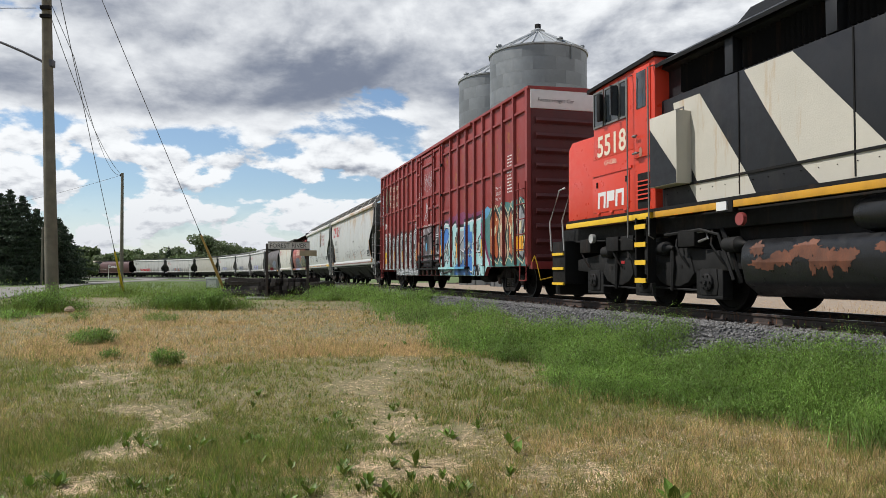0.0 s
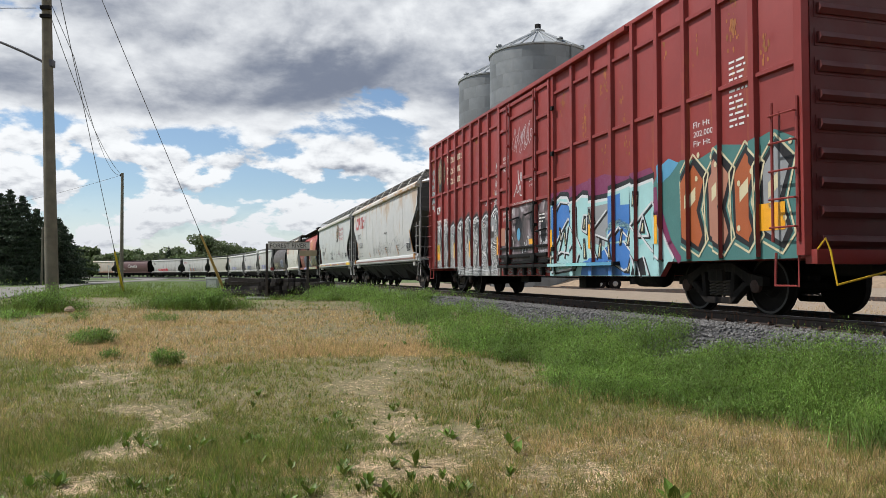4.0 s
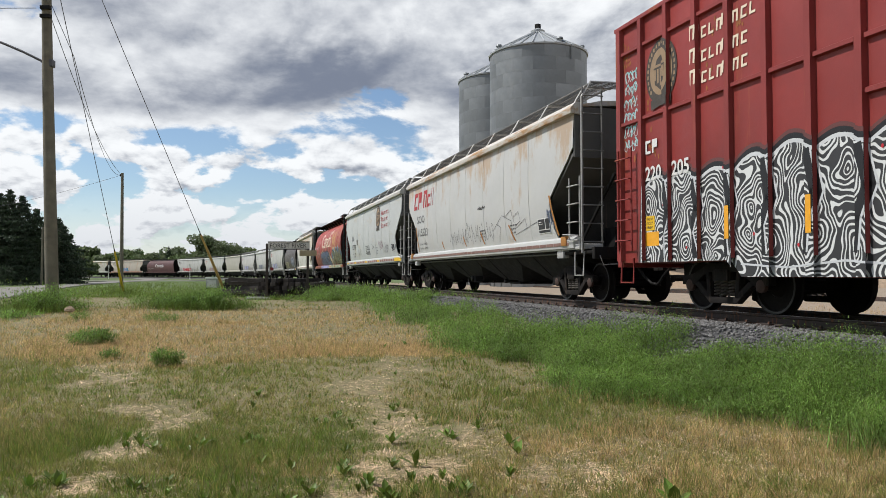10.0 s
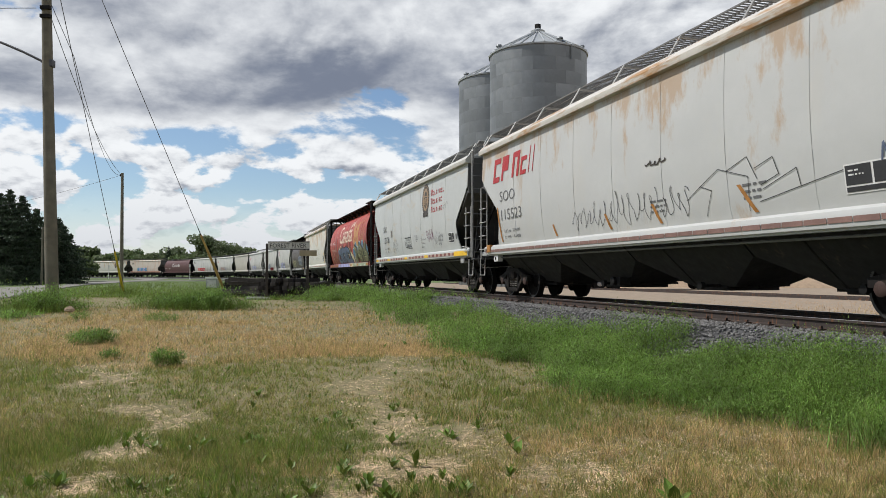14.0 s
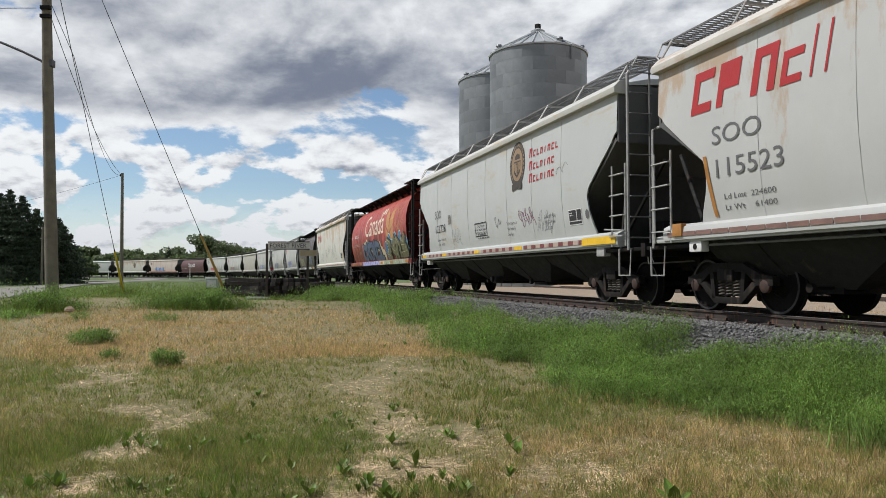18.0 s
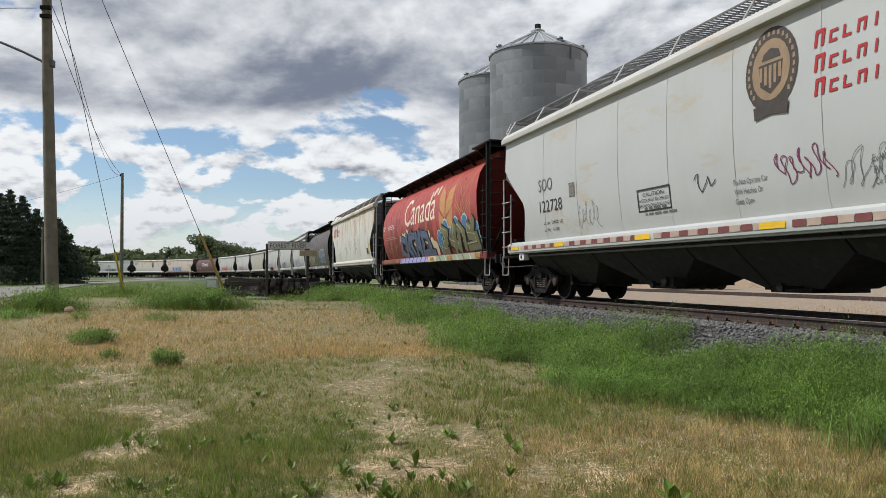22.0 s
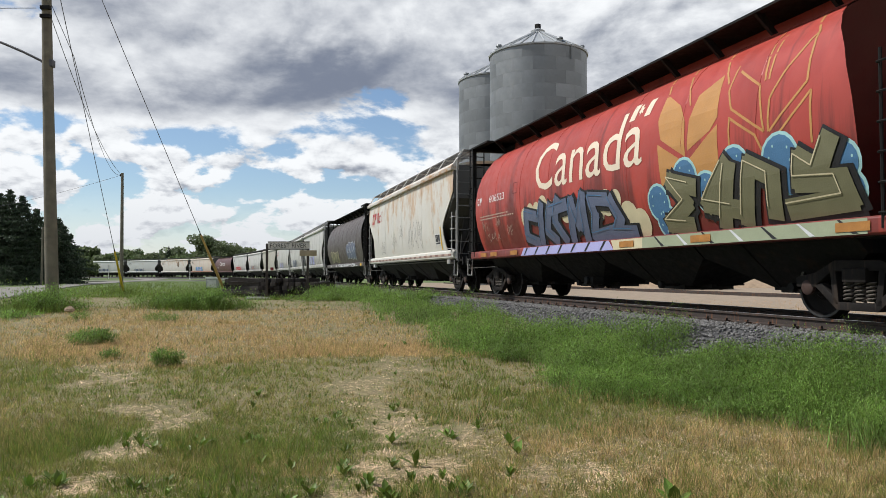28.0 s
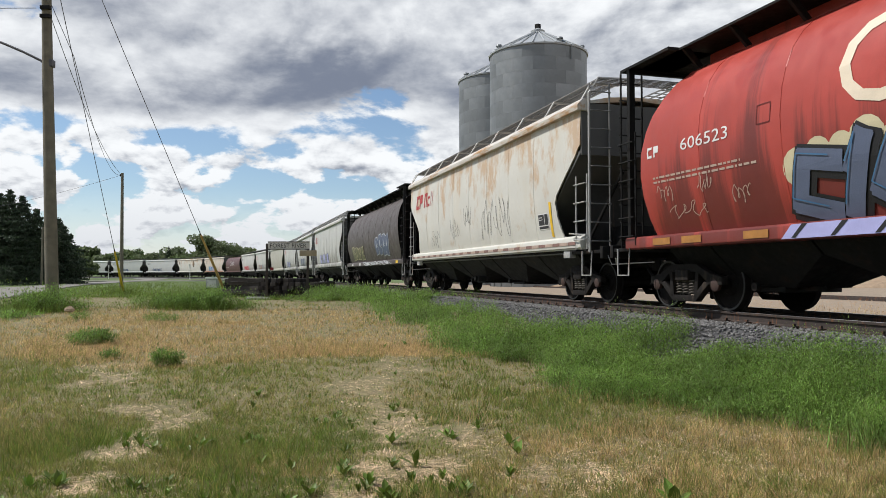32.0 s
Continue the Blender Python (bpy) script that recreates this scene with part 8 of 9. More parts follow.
def station_sign():
    s = thing("station_sign", "weathered grey station name board on two dark posts", "sign", "", pose(-8.03, 34.0, -0.5))
    for x in (0.0, 1.86):
        part("post", Geo().box(x - 0.05, x + 0.05, -0.05, 0.05, 0, 2.55 if x == 0 else 2.3), POSTDARK, s, bevel=0.01)
    part("board", Geo().box(0.06, 1.96, -0.10, -0.065, 2.27, 2.64), SIGNGREY, s, bevel=0.008)
    for a in ((0.06, 1.96, 2.60, 2.64), (0.06, 1.96, 2.27, 2.31)):
        part("board_edge", Geo().box(a[0], a[1], -0.115, -0.10, a[2], a[3]), POSTDARK, s)
    bm = text_bm("FOREST RIVER", 0.19, 1.66)
    for v in bm.verts:
        v.co = (v.co.x + 0.16, -0.116, v.co.z + 2.36)
    to_part("lettering", bm, INK_BLACK, s)
    part("small_plate", Geo().box(1.5, 2.28, -0.10, -0.07, 1.98, 2.24), surface("tan_plate", (0.33, 0.27, 0.17), 0.7), s, bevel=0.006)
    part("red_marker", Geo().box(0.18, 0.32, -0.09, -0.07, 1.32, 1.46), surface("dull_red_plate", (0.25, 0.03, 0.03), 0.6), s)
    part("footing", Geo().box(-0.9, 0.1, -0.2, 0.25, -0.05, 0.12), surface("pale_concrete", (0.5, 0.49, 0.46), 0.9), s, bevel=0.02)


station_sign()


def tie_stacks():
    wood = surface("old_tie_wood", (0.022, 0.018, 0.016), 0.9, 0, 0.4, 6.0, bump=0.5, obrand=0.5)
    grey = surface("old_tie_grey", (0.06, 0.052, 0.046), 0.9, 0, 0.3, 6.0, bump=0.5, obrand=0.4)
    rnd = random.Random(6)
    me = Geo().box(-1.3, 1.3, -0.115, 0.115, 0, 0.18).mesh("old_tie", wood, 0.0, False)
    mg = Geo().box(-1.3, 1.3, -0.115, 0.115, 0, 0.18).mesh("old_tie", grey, 0.0, False)
    # neat stack of paired ties, ends towards the field
    for layer in range(5):
        for i in range(10 if layer < 4 else 7):
            o = new("railroad_tie", mg if rnd.random() < (0.25 if layer < 4 else 0.7) else me)
            o.matrix_world = pose(-8.62 + i * 0.285 + 0.05 * (i // 2) + rnd.uniform(-0.03, 0.03), 37.2 + rnd.uniform(-0.2, 0.2), -0.48 + layer * 0.187, 0, 0, 80 + rnd.uniform(-3, 3))
            tagged(o, "old creosoted railroad tie in a stack", "railroad tie", "stacked ties")
    # untidy pile: ties fanned and tilted over one another
    for layer in range(5):
        for i in range(6 - layer // 2):
            o = new("railroad_tie", mg if rnd.random() < 0.2 + 0.15 * layer else me)
            o.matrix_world = pose(-9.85 + 0.05 * layer + rnd.uniform(-0.22, 0.22), 37.4 + i * 0.27 + rnd.uniform(-0.06, 0.06), -0.5 + layer * 0.185, 0, rnd.uniform(-2, 5) if layer else 0, -14 + rnd.uniform(-11, 11))
            tagged(o, "greyed railroad tie in an untidy pile", "railroad tie", "loose ties")


tie_stacks()
wb = thing("equipment_cabinet", "small pale grey trackside cabinet in the grass", "cabinet", "", pose(-17.9, 58.0, -0.5))
part("body", Geo().box(-0.42, 0.42, -0.3, 0.3, 0.12, 0.78), surface("cabinet_grey", (0.36, 0.36, 0.35), 0.6), wb, bevel=0.02)
for x in (-0.36, 0.36):
    part("foot", Geo().box(x - 0.05, x + 0.05, -0.28, 0.28, 0, 0.12), STEEL_DARK, wb)
part("door", Geo().box(-0.34, 0.34, -0.315, -0.30, 0.2, 0.7), SIGNGREY, wb, bevel=0.004)
part("lid", Geo().box(-0.47, 0.47, -0.35, 0.35, 0.78, 0.95), INK_WHITE, wb, bevel=0.02)
for x, y in ((-54.3, 160.0), (-78.0, 174.0)):
    s = thing("crossing_post", "thin pale crossing post by the gravel road", "sign post", "crossing posts", pose(x, y, -0.4))
    part("post", Geo().tube([(0, 0, 0), (0, 0, 3.2)], 0.07, 8), INK_WHITE, s)
    part("plate", Geo().box(-0.16, 0.16, -0.1, -0.07, 2.7, 3.2), INK_WHITE, s)

# ---------------------------------------------------------------- trees
BARK = surface("bark", (0.09, 0.07, 0.055), 0.9, 0, 0.3, 4.0, bump=0.6)
NEEDLE = surface("spruce_needles", (0.038, 0.058, 0.030), 0.7, 0, 0.3, 1.5, bump=0, island=0.5, trans=0.15)
LEAF = surface("broad_leaves", (0.125, 0.165, 0.065), 0.7, 0, 0.3, 0.4, bump=0, island=0.45, trans=0.25)
LEAF2 = surface("grey_green_leaves", (0.16, 0.195, 0.095), 0.7, 0, 0.3, 0.4, bump=0, island=0.4, trans=0.25)


def leaf_mesh(name, centers, size, rng, mat, squash=1.0):
    """Small bent leaves or tufts, two quads each, as one crown mesh."""
    n = len(centers)
    d = rng.normal(size=(n, 3))
    d /= np.linalg.norm(d, axis=1)[:, None]
    e = np.cross(d, rng.normal(size=(n, 3)))
    e /= np.linalg.norm(e, axis=1)[:, None]
    s = (size * (0.6 + 0.8 * rng.random(n)))[:, None]
    d[:, 2] *= squash
    v = np.stack([centers - d * s, centers + e * s * 0.55, centers + d * s, centers - e * s * 0.55], 1)
    k = np.arange(n)[:, None] * 4
    me = bpy.data.meshes.new(name)
    me.from_pydata(v.reshape(-1, 3).tolist(), [], (k + np.array([[0, 1, 2, 3]])).tolist())
    me.materials.append(mat)
    return me


def spruce(x, y, h, r, seed, label="dense dark green spruce tree"):
    t = thing("spruce_tree", label, "tree", "spruces by the road", pose(x, y, -0.5))
    rng = np.random.default_rng(seed)
    part("trunk", Geo().tube([(0, 0, 0), (0, 0, h * 0.5), (0, 0, h * 0.97)], [h * 0.02, h * 0.012, 0.02], 8), BARK, t)
    g, cs = Geo(), []
    levels = int(h * 2.4)
    for i in range(levels):
        f = (i + 0.5) / levels
        z = h * (0.05 + 0.93 * f)
        rr = r * (1 - f) ** 0.85 * rng.uniform(0.75, 1.15) + 0.1
        m = int(7 + 5 * (1 - f))
        for j in range(m):
            a = 6.283 * (j + rng.random()) / m
            l = rr * rng.uniform(0.5, 1.35)
            g.tube([(0, 0, z), (l * 0.6 * math.cos(a), l * 0.6 * math.sin(a), z - l * 0.12), (l * math.cos(a), l * math.sin(a), z - l * 0.10)], [0.03, 0.02, 0.008], 3)
            k = int(18 + l * (36 if y < 100 else 20))
            u = rng.random(k) ** 0.6
            w = rng.normal(0, 0.10 + 0.10 * l, k) * (0.4 + u)
            cs.append(np.stack([u * l * math.cos(a) - w * math.sin(a), u * l * math.sin(a) + w * math.cos(a), z - u * l * 0.12 + rng.normal(0, 0.09, k) - 0.05], 1))
    part("limbs", g, BARK, t)
    part("crown", leaf_mesh("crown", np.concatenate(cs), 0.125, rng, NEEDLE), NEEDLE, t)


def broadleaf(x, y, h, r, seed, mat, label, z=-0.5, n=2600, size=0.45, name="tree"):
    t = thing(name, label, "tree", "trees on the skyline", pose(x, y, z))
    rng = np.random.default_rng(seed)
    part("trunk", Geo().tube([(0, 0, 0), (0.1, 0, h * 0.35), (0.0, 0.1, h * 0.75)], [h * 0.03, h * 0.02, 0.03], 7), BARK, t)
    g, cs = Geo(), []
    for i in range(16):
        a, e = rng.random() * 6.283, rng.uniform(0.15, 1.0)
        tip = np.array([r * 0.72 * math.cos(a) * rng.uniform(0.4, 1), r * 0.72 * math.sin(a) * rng.uniform(0.4, 1), h * (0.32 + 0.56 * e)])
        g.tube([(0, 0, h * (0.2 + 0.3 * e)), tuple(tip * 0.6 + np.array([0, 0, h * 0.12])), tuple(tip)], [h * 0.012, h * 0.007, 0.02], 4)
        k = n // 16
        cl = rng.normal(size=(k, 3))
        cl /= np.linalg.norm(cl, axis=1)[:, None]
        cs.append(tip + cl * (rng.random((k, 1)) ** 0.4) * np.array([r * 0.42, r * 0.42, h * 0.15]) * rng.uniform(0.7, 1.2))
    part("limbs", g, BARK, t)
    part("crown", leaf_mesh("crown", np.concatenate(cs), size, rng, mat), mat, t)


for i, (x, y, h, r) in enumerate(((-50.6, 82, 12.2, 4.4), (-47.2, 81, 10.6, 4.2), (-54.5, 84, 13.0, 4.6), (-44.8, 82, 8.6, 3.6), (-43.3, 85, 6.9, 3.2), (-59, 88, 13.5, 4.4), (-48.6, 86, 10.5, 4.0), (-64, 92, 13, 4.4), (-52.4, 88, 11, 4.2), (-45.5, 88, 8.0, 3.4))):
    spruce(x, y, h, r, 40 + i)
rt = random.Random(12)
# round tree and the belt of woods behind the train
broadleaf(-104, 330, 19, 9.5, 70, LEAF2, "full round grey-green tree above the far cars", n=5200, size=0.55)
broadleaf(-96, 335, 16, 7, 71, LEAF2, "grey-green tree beside a larger round tree", n=3000, size=0.55)
spruce(-118.5, 322, 13.5, 3.8, 72, "lone dark spruce on the skyline")
for i in range(40):
    px = 118 + i * 8.2 + rt.uniform(-5, 5)
    yy = rt.uniform(315, 400)
    hh = (rt.uniform(9.5, 13.5) + (3.5 if px < 165 else 0) - (2.5 if 150 < px < 185 else 0)) * yy / 340
    broadleaf((px - 784) / 1319 * yy, yy, hh, rt.uniform(5, 7.5), 100 + i, LEAF if i % 3 else LEAF2, "green tree in the belt of woods behind the line", n=1300, size=0.8)
for i in range(6):
    yy = rt.uniform(150, 175)
    broadleaf((122 + i * 6 - 784) / 1319 * yy + rt.uniform(-1, 1), yy, rt.uniform(5.5, 8.0) * (1.0 - 0.08 * i), 2.6, 160 + i, LEAF, "green tree beside the spruces", n=1500, size=0.4)

# ---------------------------------------------------------------- grass and weeds
GREEN = surface("green_grass_blades", (0.155, 0.215, 0.034), 0.6, 0, 0.35, 5.0, bump=0, island=0.55, trans=0.4)
OLIVE = surface("ripening_grass_blades", (0.30, 0.265, 0.078), 0.65, 0, 0.35, 5.0, bump=0, island=0.5, trans=0.4)
STRAW = surface("dry_straw_blades", (0.60, 0.415, 0.20), 0.7, 0, 0.3, 5.0, bump=0, island=0.42, trans=0.35)
THATCH = surface("dead_straw", (0.78, 0.57, 0.37), 0.8, 0, 0.3, 6.0, bump=0, island=0.5, trans=0.15)
WEED = surface("feathery_weed_leaves", (0.165, 0.262, 0.046), 0.6, 0, 0.45, 1.2, bump=0, island=0.6, trans=0.4)
SHOOT = surface("bright_weed_shoots", (0.20, 0.30, 0.075), 0.6, 0, 0.4, 3.0, bump=0, island=0.6, trans=0.4)
DOCK = surface("broad_weed_leaves", (0.12, 0.185, 0.025), 0.45, 0, 0.25, 2.0, bump=0.1, obrand=0.4, trans=0.2)


def smooth_noise(x, y, scale, seed):
    """Value noise on a grid, vectorised."""
    r = np.random.default_rng(seed).random((128, 128))
    u, v = x / scale + 500, y / scale + 500
    i, j = np.floor(u).astype(int), np.floor(v).astype(int)
    a, b = u - i, v - j
    a, b = a * a * (3 - 2 * a), b * b * (3 - 2 * b)
    i, j, i1, j1 = i % 128, j % 128, (i + 1) % 128, (j + 1) % 128
    return (r[i, j] * (1 - a) + r[i1, j] * a) * (1 - b) + (r[i, j1] * (1 - a) + r[i1, j1] * a) * b


# worn patches, lush patches and dry patches of the field: x, y, half width, half depth
WORN = ((-4.8, 11.42, 0.6, 0.9), (-4.4, 12.2, 0.5, 0.8), (-4.3, 9.65, 0.44, 0.7), (-3.1, 8.0, 0.36, 0.6), (-2.6, 7.1, 0.27, 0.5), (-2.6, 5.96, 0.27, 0.4), (-2.4, 5.0, 0.27, 0.4),
        (-0.77, 10.8, 0.5, 0.8), (-0.6, 12.2, 0.32, 0.5), (-1.05, 9.65, 0.5, 0.8), (-0.47, 7.4, 0.25, 0.9), (-0.4, 5.6, 0.28, 0.6), (-0.7, 5.0, 0.32, 0.5), (0.23, 6.6, 0.28, 0.5),
        (0.0, 5.4, 0.25, 0.45), (0.84, 5.15, 0.4, 0.35), (3.68, 8.0, 0.15, 0.25), (0.35, 6.1, 0.4, 0.5), (1.0, 5.5, 0.5, 0.4), (1.5, 12.2, 0.3, 0.35), (-1.65, 15.1, 0.6, 0.8))
LUSH = ((0.58, 8.0, 0.67, 1.4), (0.28, 10.2, 0.5, 1.6), (0.98, 7.4, 0.36, 0.7), (-1.1, 5.96, 0.36, 1.1), (-1.46, 5.44, 0.33, 0.6), (-3.27, 5.96, 0.5, 1.2), (-2.95, 8.75, 0.3, 0.8))
DRY = ((2.79, 5.78, 0.8, 0.9), (1.67, 5.29, 0.6, 0.6), (1.01, 6.16, 0.75, 0.6), (2.58, 6.6, 1.0, 0.5), (0.26, 7.4, 0.22, 0.5), (-3.5, 13.5, 2.6, 1.0))


def blobs(x, y, spots, wob):
    out = np.zeros_like(x)
    for a, b, c, d in spots:
        out = np.maximum(out, np.clip(1.5 - (((x - a) / c) ** 2 + ((y - b) / d) ** 2) * 0.9 + wob, 0, 1))
    return out


def zones(x, y):
    """Shares of weeds, lush grass, dry band, far meadow and worn ground at each place."""
    w = line_offset(x, y)[0]
    n1, n2, n3 = smooth_noise(x, y, 2.2, 1), smooth_noise(x, y, 0.55, 2), smooth_noise(x, y, 5.0, 3)
    n4 = smooth_noise(x, y, 0.22, 4)
    edge = 4.0 + 1.15 * np.clip((y - 5.5) / 4, 0, 1) - 0.5 * np.clip((y - 20) / 10, 0, 1) + 1.3 * (n1 - 0.5) + 0.9 * (n2 - 0.5)
    weeds = np.clip((edge + 0.2 - w + 0.7 * (n4 - 0.5)) / 0.95, 0, 1) * np.clip((w - 1.95 + 0.45 * np.exp(-((y - 13) / 3.5) ** 2) - 0.75 * n2) / 0.2, 0, 1)
    wob = 2.2 * (n2 - 0.5) + 1.6 * (n4 - 0.5)
    fringe = np.maximum(blobs(x, y, LUSH, wob), np.clip((edge + 0.6 - w) / 0.8, 0, 1)) * (1 - weeds)
    band = np.clip((y - 12.6 + 4 * (n1 - 0.5)) / 1.5, 0, 1) * np.clip((26 + 4 * (n3 - 0.5) - y) / 3, 0, 1)
    band = np.maximum(band * np.clip(0.45 + 0.55 * n1 + 0.5 * (n2 - 0.3), 0.35, 1), 0.5 * blobs(x, y, DRY, wob)) * (1 - 0.6 * np.clip((-x - 0.46 * y) / 2, 0, 1))
    far = np.clip((y - 24.5 - 3 * (n1 - 0.5)) / 3, 0, 1)
    worn = blobs(x, y, WORN, wob - 0.35)
    # two trodden strips that run away from the camera's stand
    for ys, xs, half in (((4.2, 6, 7, 8, 9.6, 11, 13), (-2.15, -2.55, -2.65, -3.1, -4.2, -4.6, -4.7), 0.30), ((4.2, 5.6, 7.4, 9.6, 10.8, 14), (-0.5, -0.4, -0.5, -1.0, -0.8, -0.6), 0.34)):
        d = np.abs(x - np.interp(y, ys, xs)) / half
        worn = np.maximum(worn, np.clip(1.0 - d + 0.8 * wob, 0, 1) * 0.85 * (y < 14))
    return w, weeds, fringe, band, far, worn, n1, n2, n4


ROAD_Y, ROAD_X = (24, 33.3, 41, 50, 63.5, 77.7, 87, 127, 178), (-40, -19.8, -22.8, -26.5, -32, -37.3, -40, -51, -66)


def off_road(x, y):
    return (y < 24) | (x > np.interp(y, ROAD_Y, ROAD_X) + 0.3 * np.sin(y * 1.7) + 0.4)


def scatter(n, y0, y1, seed, spread=0.66, pad=0.5):
    """Places in the field, about evenly dense as the eye sees them from the camera's stand."""
    rng = np.random.default_rng(seed)
    t = rng.random(n)
    y = 1 / (1 / y0 + t * (1 / y1 - 1 / y0))
    x = (rng.random(n) * 2 - 1) * (spread * y + pad)
    return x, y, rng


def blades(name, x, y, h, width, lean, mat, label, rng, category="grass", turn=None):
    """Blades rooted at x, y; turn is the way each leans."""
    n = len(x)
    z = ground_z(x, y) - 0.01
    a = rng.random(n) * 6.283
    dx, dy = np.cos(a), np.sin(a)
    b = rng.random(n) * 6.283 if turn is None else turn
    l = h * lean * (0.3 + rng.random(n))
    lx, ly = np.cos(b) * l, np.sin(b) * l
    w = width * (0.6 + 0.8 * rng.random(n))
    up = h * np.sqrt(np.clip(1 - (lean * 0.6) ** 2, 0.06, 1))
    plain = n > 0 and (float(y.min()) > 5.2 or float(y.min()) < 0)
    pts = ((-1, 0), (1, 0), (0, 1)) if plain else ((-1, 0), (1, 0), (0.75, 0.55), (-0.75, 0.55), (0, 1))
    P = np.empty((n, len(pts), 3))
    for k, (f, g) in enumerate(pts):
        P[:, k, 0] = x + dx * w * f * 0.5 + lx * g ** 1.7
        P[:, k, 1] = y + dy * w * f * 0.5 + ly * g ** 1.7
        P[:, k, 2] = z + up * g - 0.2 * l * g ** 3 * (lean < 1.2) + 0.014 * (lean > 1.2)
    return lots(name, P, [(0, 1, 2)] if plain else [(0, 1, 2, 3), (3, 2, 4)], mat, label, category)


def field():
    # tufts: each a handful of blades that lean out from one root
    per = 9
    tx, ty, rng = scatter(70000, 2.6, 48.0, 21)
    w, weeds, fringe, band, far, path, n1, n2, n4 = zones(tx, ty)
    n = len(tx)
    ok = off_road(tx, ty) & (w > 2.4) & (rng.random(n) > weeds * 0.85) & (rng.random(n) > np.clip(0.85 * path, 0, 0.85))
    straw_p = np.clip(0.08 + 0.95 * band - 0.10 * fringe - 0.1 * far + 0.35 * (n1 - 0.5), 0.03, 1.5)
    green_p = np.clip(0.42 + 1.5 * fringe + 0.7 * far - 0.30 * band + 0.9 * (n2 - 0.5), 0.03, 2)
    fresh = np.clip((12.5 - ty) / 2.5, 0, 1) * np.clip((0.2 - tx) / 1.0, 0, 1)
    straw_p, green_p = straw_p * (1 - 0.8 * fresh), green_p + 1.5 * fresh
    tot = straw_p + green_p + 0.55
    hz = (0.05 + 0.10 * n1 * n2 + 0.035 * fringe + 0.04 * band) * (0.45 + 1.1 * rng.random(n) ** 1.4) * (1 - 0.35 * path)
    tall = rng.random(n)
    rep = lambda q: np.repeat(q[ok], per)
    X0, Y0, Hh, SP, GP, TT, q0 = rep(tx), rep(ty), rep(hz), rep(straw_p), rep(green_p), rep(tot), rep(tall)
    m = len(X0)
    turn, out = rng.random(m) * 6.283, np.abs(rng.normal(0, 1, m)) * (0.012 + 0.0024 * Y0)
    x, y = X0 + np.cos(turn) * out, Y0 + np.sin(turn) * out
    q = np.where(rng.random(m) < 0.65, q0, rng.random(m))
    kind = np.where(q < SP / TT, 2, np.where(q < (SP + GP) / TT, 0, 1))
    height = Hh * (0.45 + 0.9 * rng.random(m))
    wide = 0.0013 + 0.00058 * y
    lean = np.where(y < 8, 0.62, 0.5) * (0.5 + rng.random(m))
    for k, (mat, nm, label) in enumerate(((GREEN, "green_grass", "fresh green grass in the trackside field"), (OLIVE, "ripening_grass", "olive ripening grass in the trackside field"), (STRAW, "dry_grass", "dry straw-coloured grass in the trackside field"))):
        for c in ((kind == k) & (y < 5.2), (kind == k) & (y >= 5.201)):
            blades(nm, x[c], y[c], height[c] * (1.0, 1.1, 1.05)[k], wide[c], lean[c], mat, label, rng, turn=turn[c])
    # soft close grass between and beside the worn strips
    tx, ty, rng = scatter(46000, 3.0, 15.0, 27, 0.62, 0.2)
    w, weeds, fringe, band, far, path, n1, n2, n4 = zones(tx, ty)
    ok = (w > 4.2) & (rng.random(len(tx)) < (1 - path) ** 2 * (1 - 0.75 * np.clip(band, 0, 1)) * np.clip((0.9 - tx) / 1.2, 0.3, 1) * (0.45 + 0.7 * n1))
    x, y = np.repeat(tx[ok], 7), np.repeat(ty[ok], 7)
    m = len(x)
    turn, out = rng.random(m) * 6.283, np.abs(rng.normal(0, 1, m)) * (0.015 + 0.003 * y)
    x, y = x + np.cos(turn) * out, y + np.sin(turn) * out
    height = (0.07 + 0.09 * np.repeat((n1 * n2)[ok], 7)) * (0.5 + 0.9 * rng.random(m))
    pick = smooth_noise(x, y, 0.9, 41) + 0.5 * rng.random(m)
    for lo, hi, mat, nm, label in ((-1, 0.52, GREEN, "green_grass", "fresh green grass in the trackside field"), (0.52, 1.0, OLIVE, "ripening_grass", "olive ripening grass in the trackside field"), (1.0, 3, STRAW, "dry_grass", "dry straw-coloured grass in the trackside field")):
        c = (pick >= lo) & (pick < hi) & (y > 5.21)
        blades(nm, x[c], y[c], height[c], 0.0012 + 0.0005 * y[c], 0.7, mat, label, rng, turn=turn[c])
    tx, ty, rng = scatter(60000, 9.5, 29.0, 28, 0.62, 0.2)
    z = zones(tx, ty)
    ok = (z[0] > 4.0) & (rng.random(len(tx)) < np.clip(z[3], 0, 1) * (1 - z[1]) * np.clip(0.1 + 1.1 * z[6] * (0.4 + z[7]), 0.05, 0.8))
    x, y = np.repeat(tx[ok], 6), np.repeat(ty[ok], 6)
    m = len(x)
    turn, out = rng.random(m) * 6.283, np.abs(rng.normal(0, 1, m)) * (0.02 + 0.004 * y)
    x, y = x + np.cos(turn) * out, y + np.sin(turn) * out
    blades("dry_grass", x, y, (0.06 + 0.07 * rng.random(m)), 0.002 + 0.0005 * y, 0.8, STRAW, "dry straw-coloured grass in the trackside field", rng, turn=turn)
    # far meadow
    x, y, rng = scatter(90000, 36.0, 110.0, 23)
    w = line_offset(x, y)[0]
    m = (w > 3.2) & off_road(x, y)
    x, y = x[m], y[m]
    blades("meadow_grass", x, y, 0.13 * (0.5 + 0.9 * rng.random(len(x))), 0.012 + 0.0005 * y, 0.5, GREEN, "green meadow grass beyond the dry field", rng)
    # flattened straw, combed one way and another, thick on the worn patches
    x, y, rng = scatter(300000, 2.6, 17, 22)
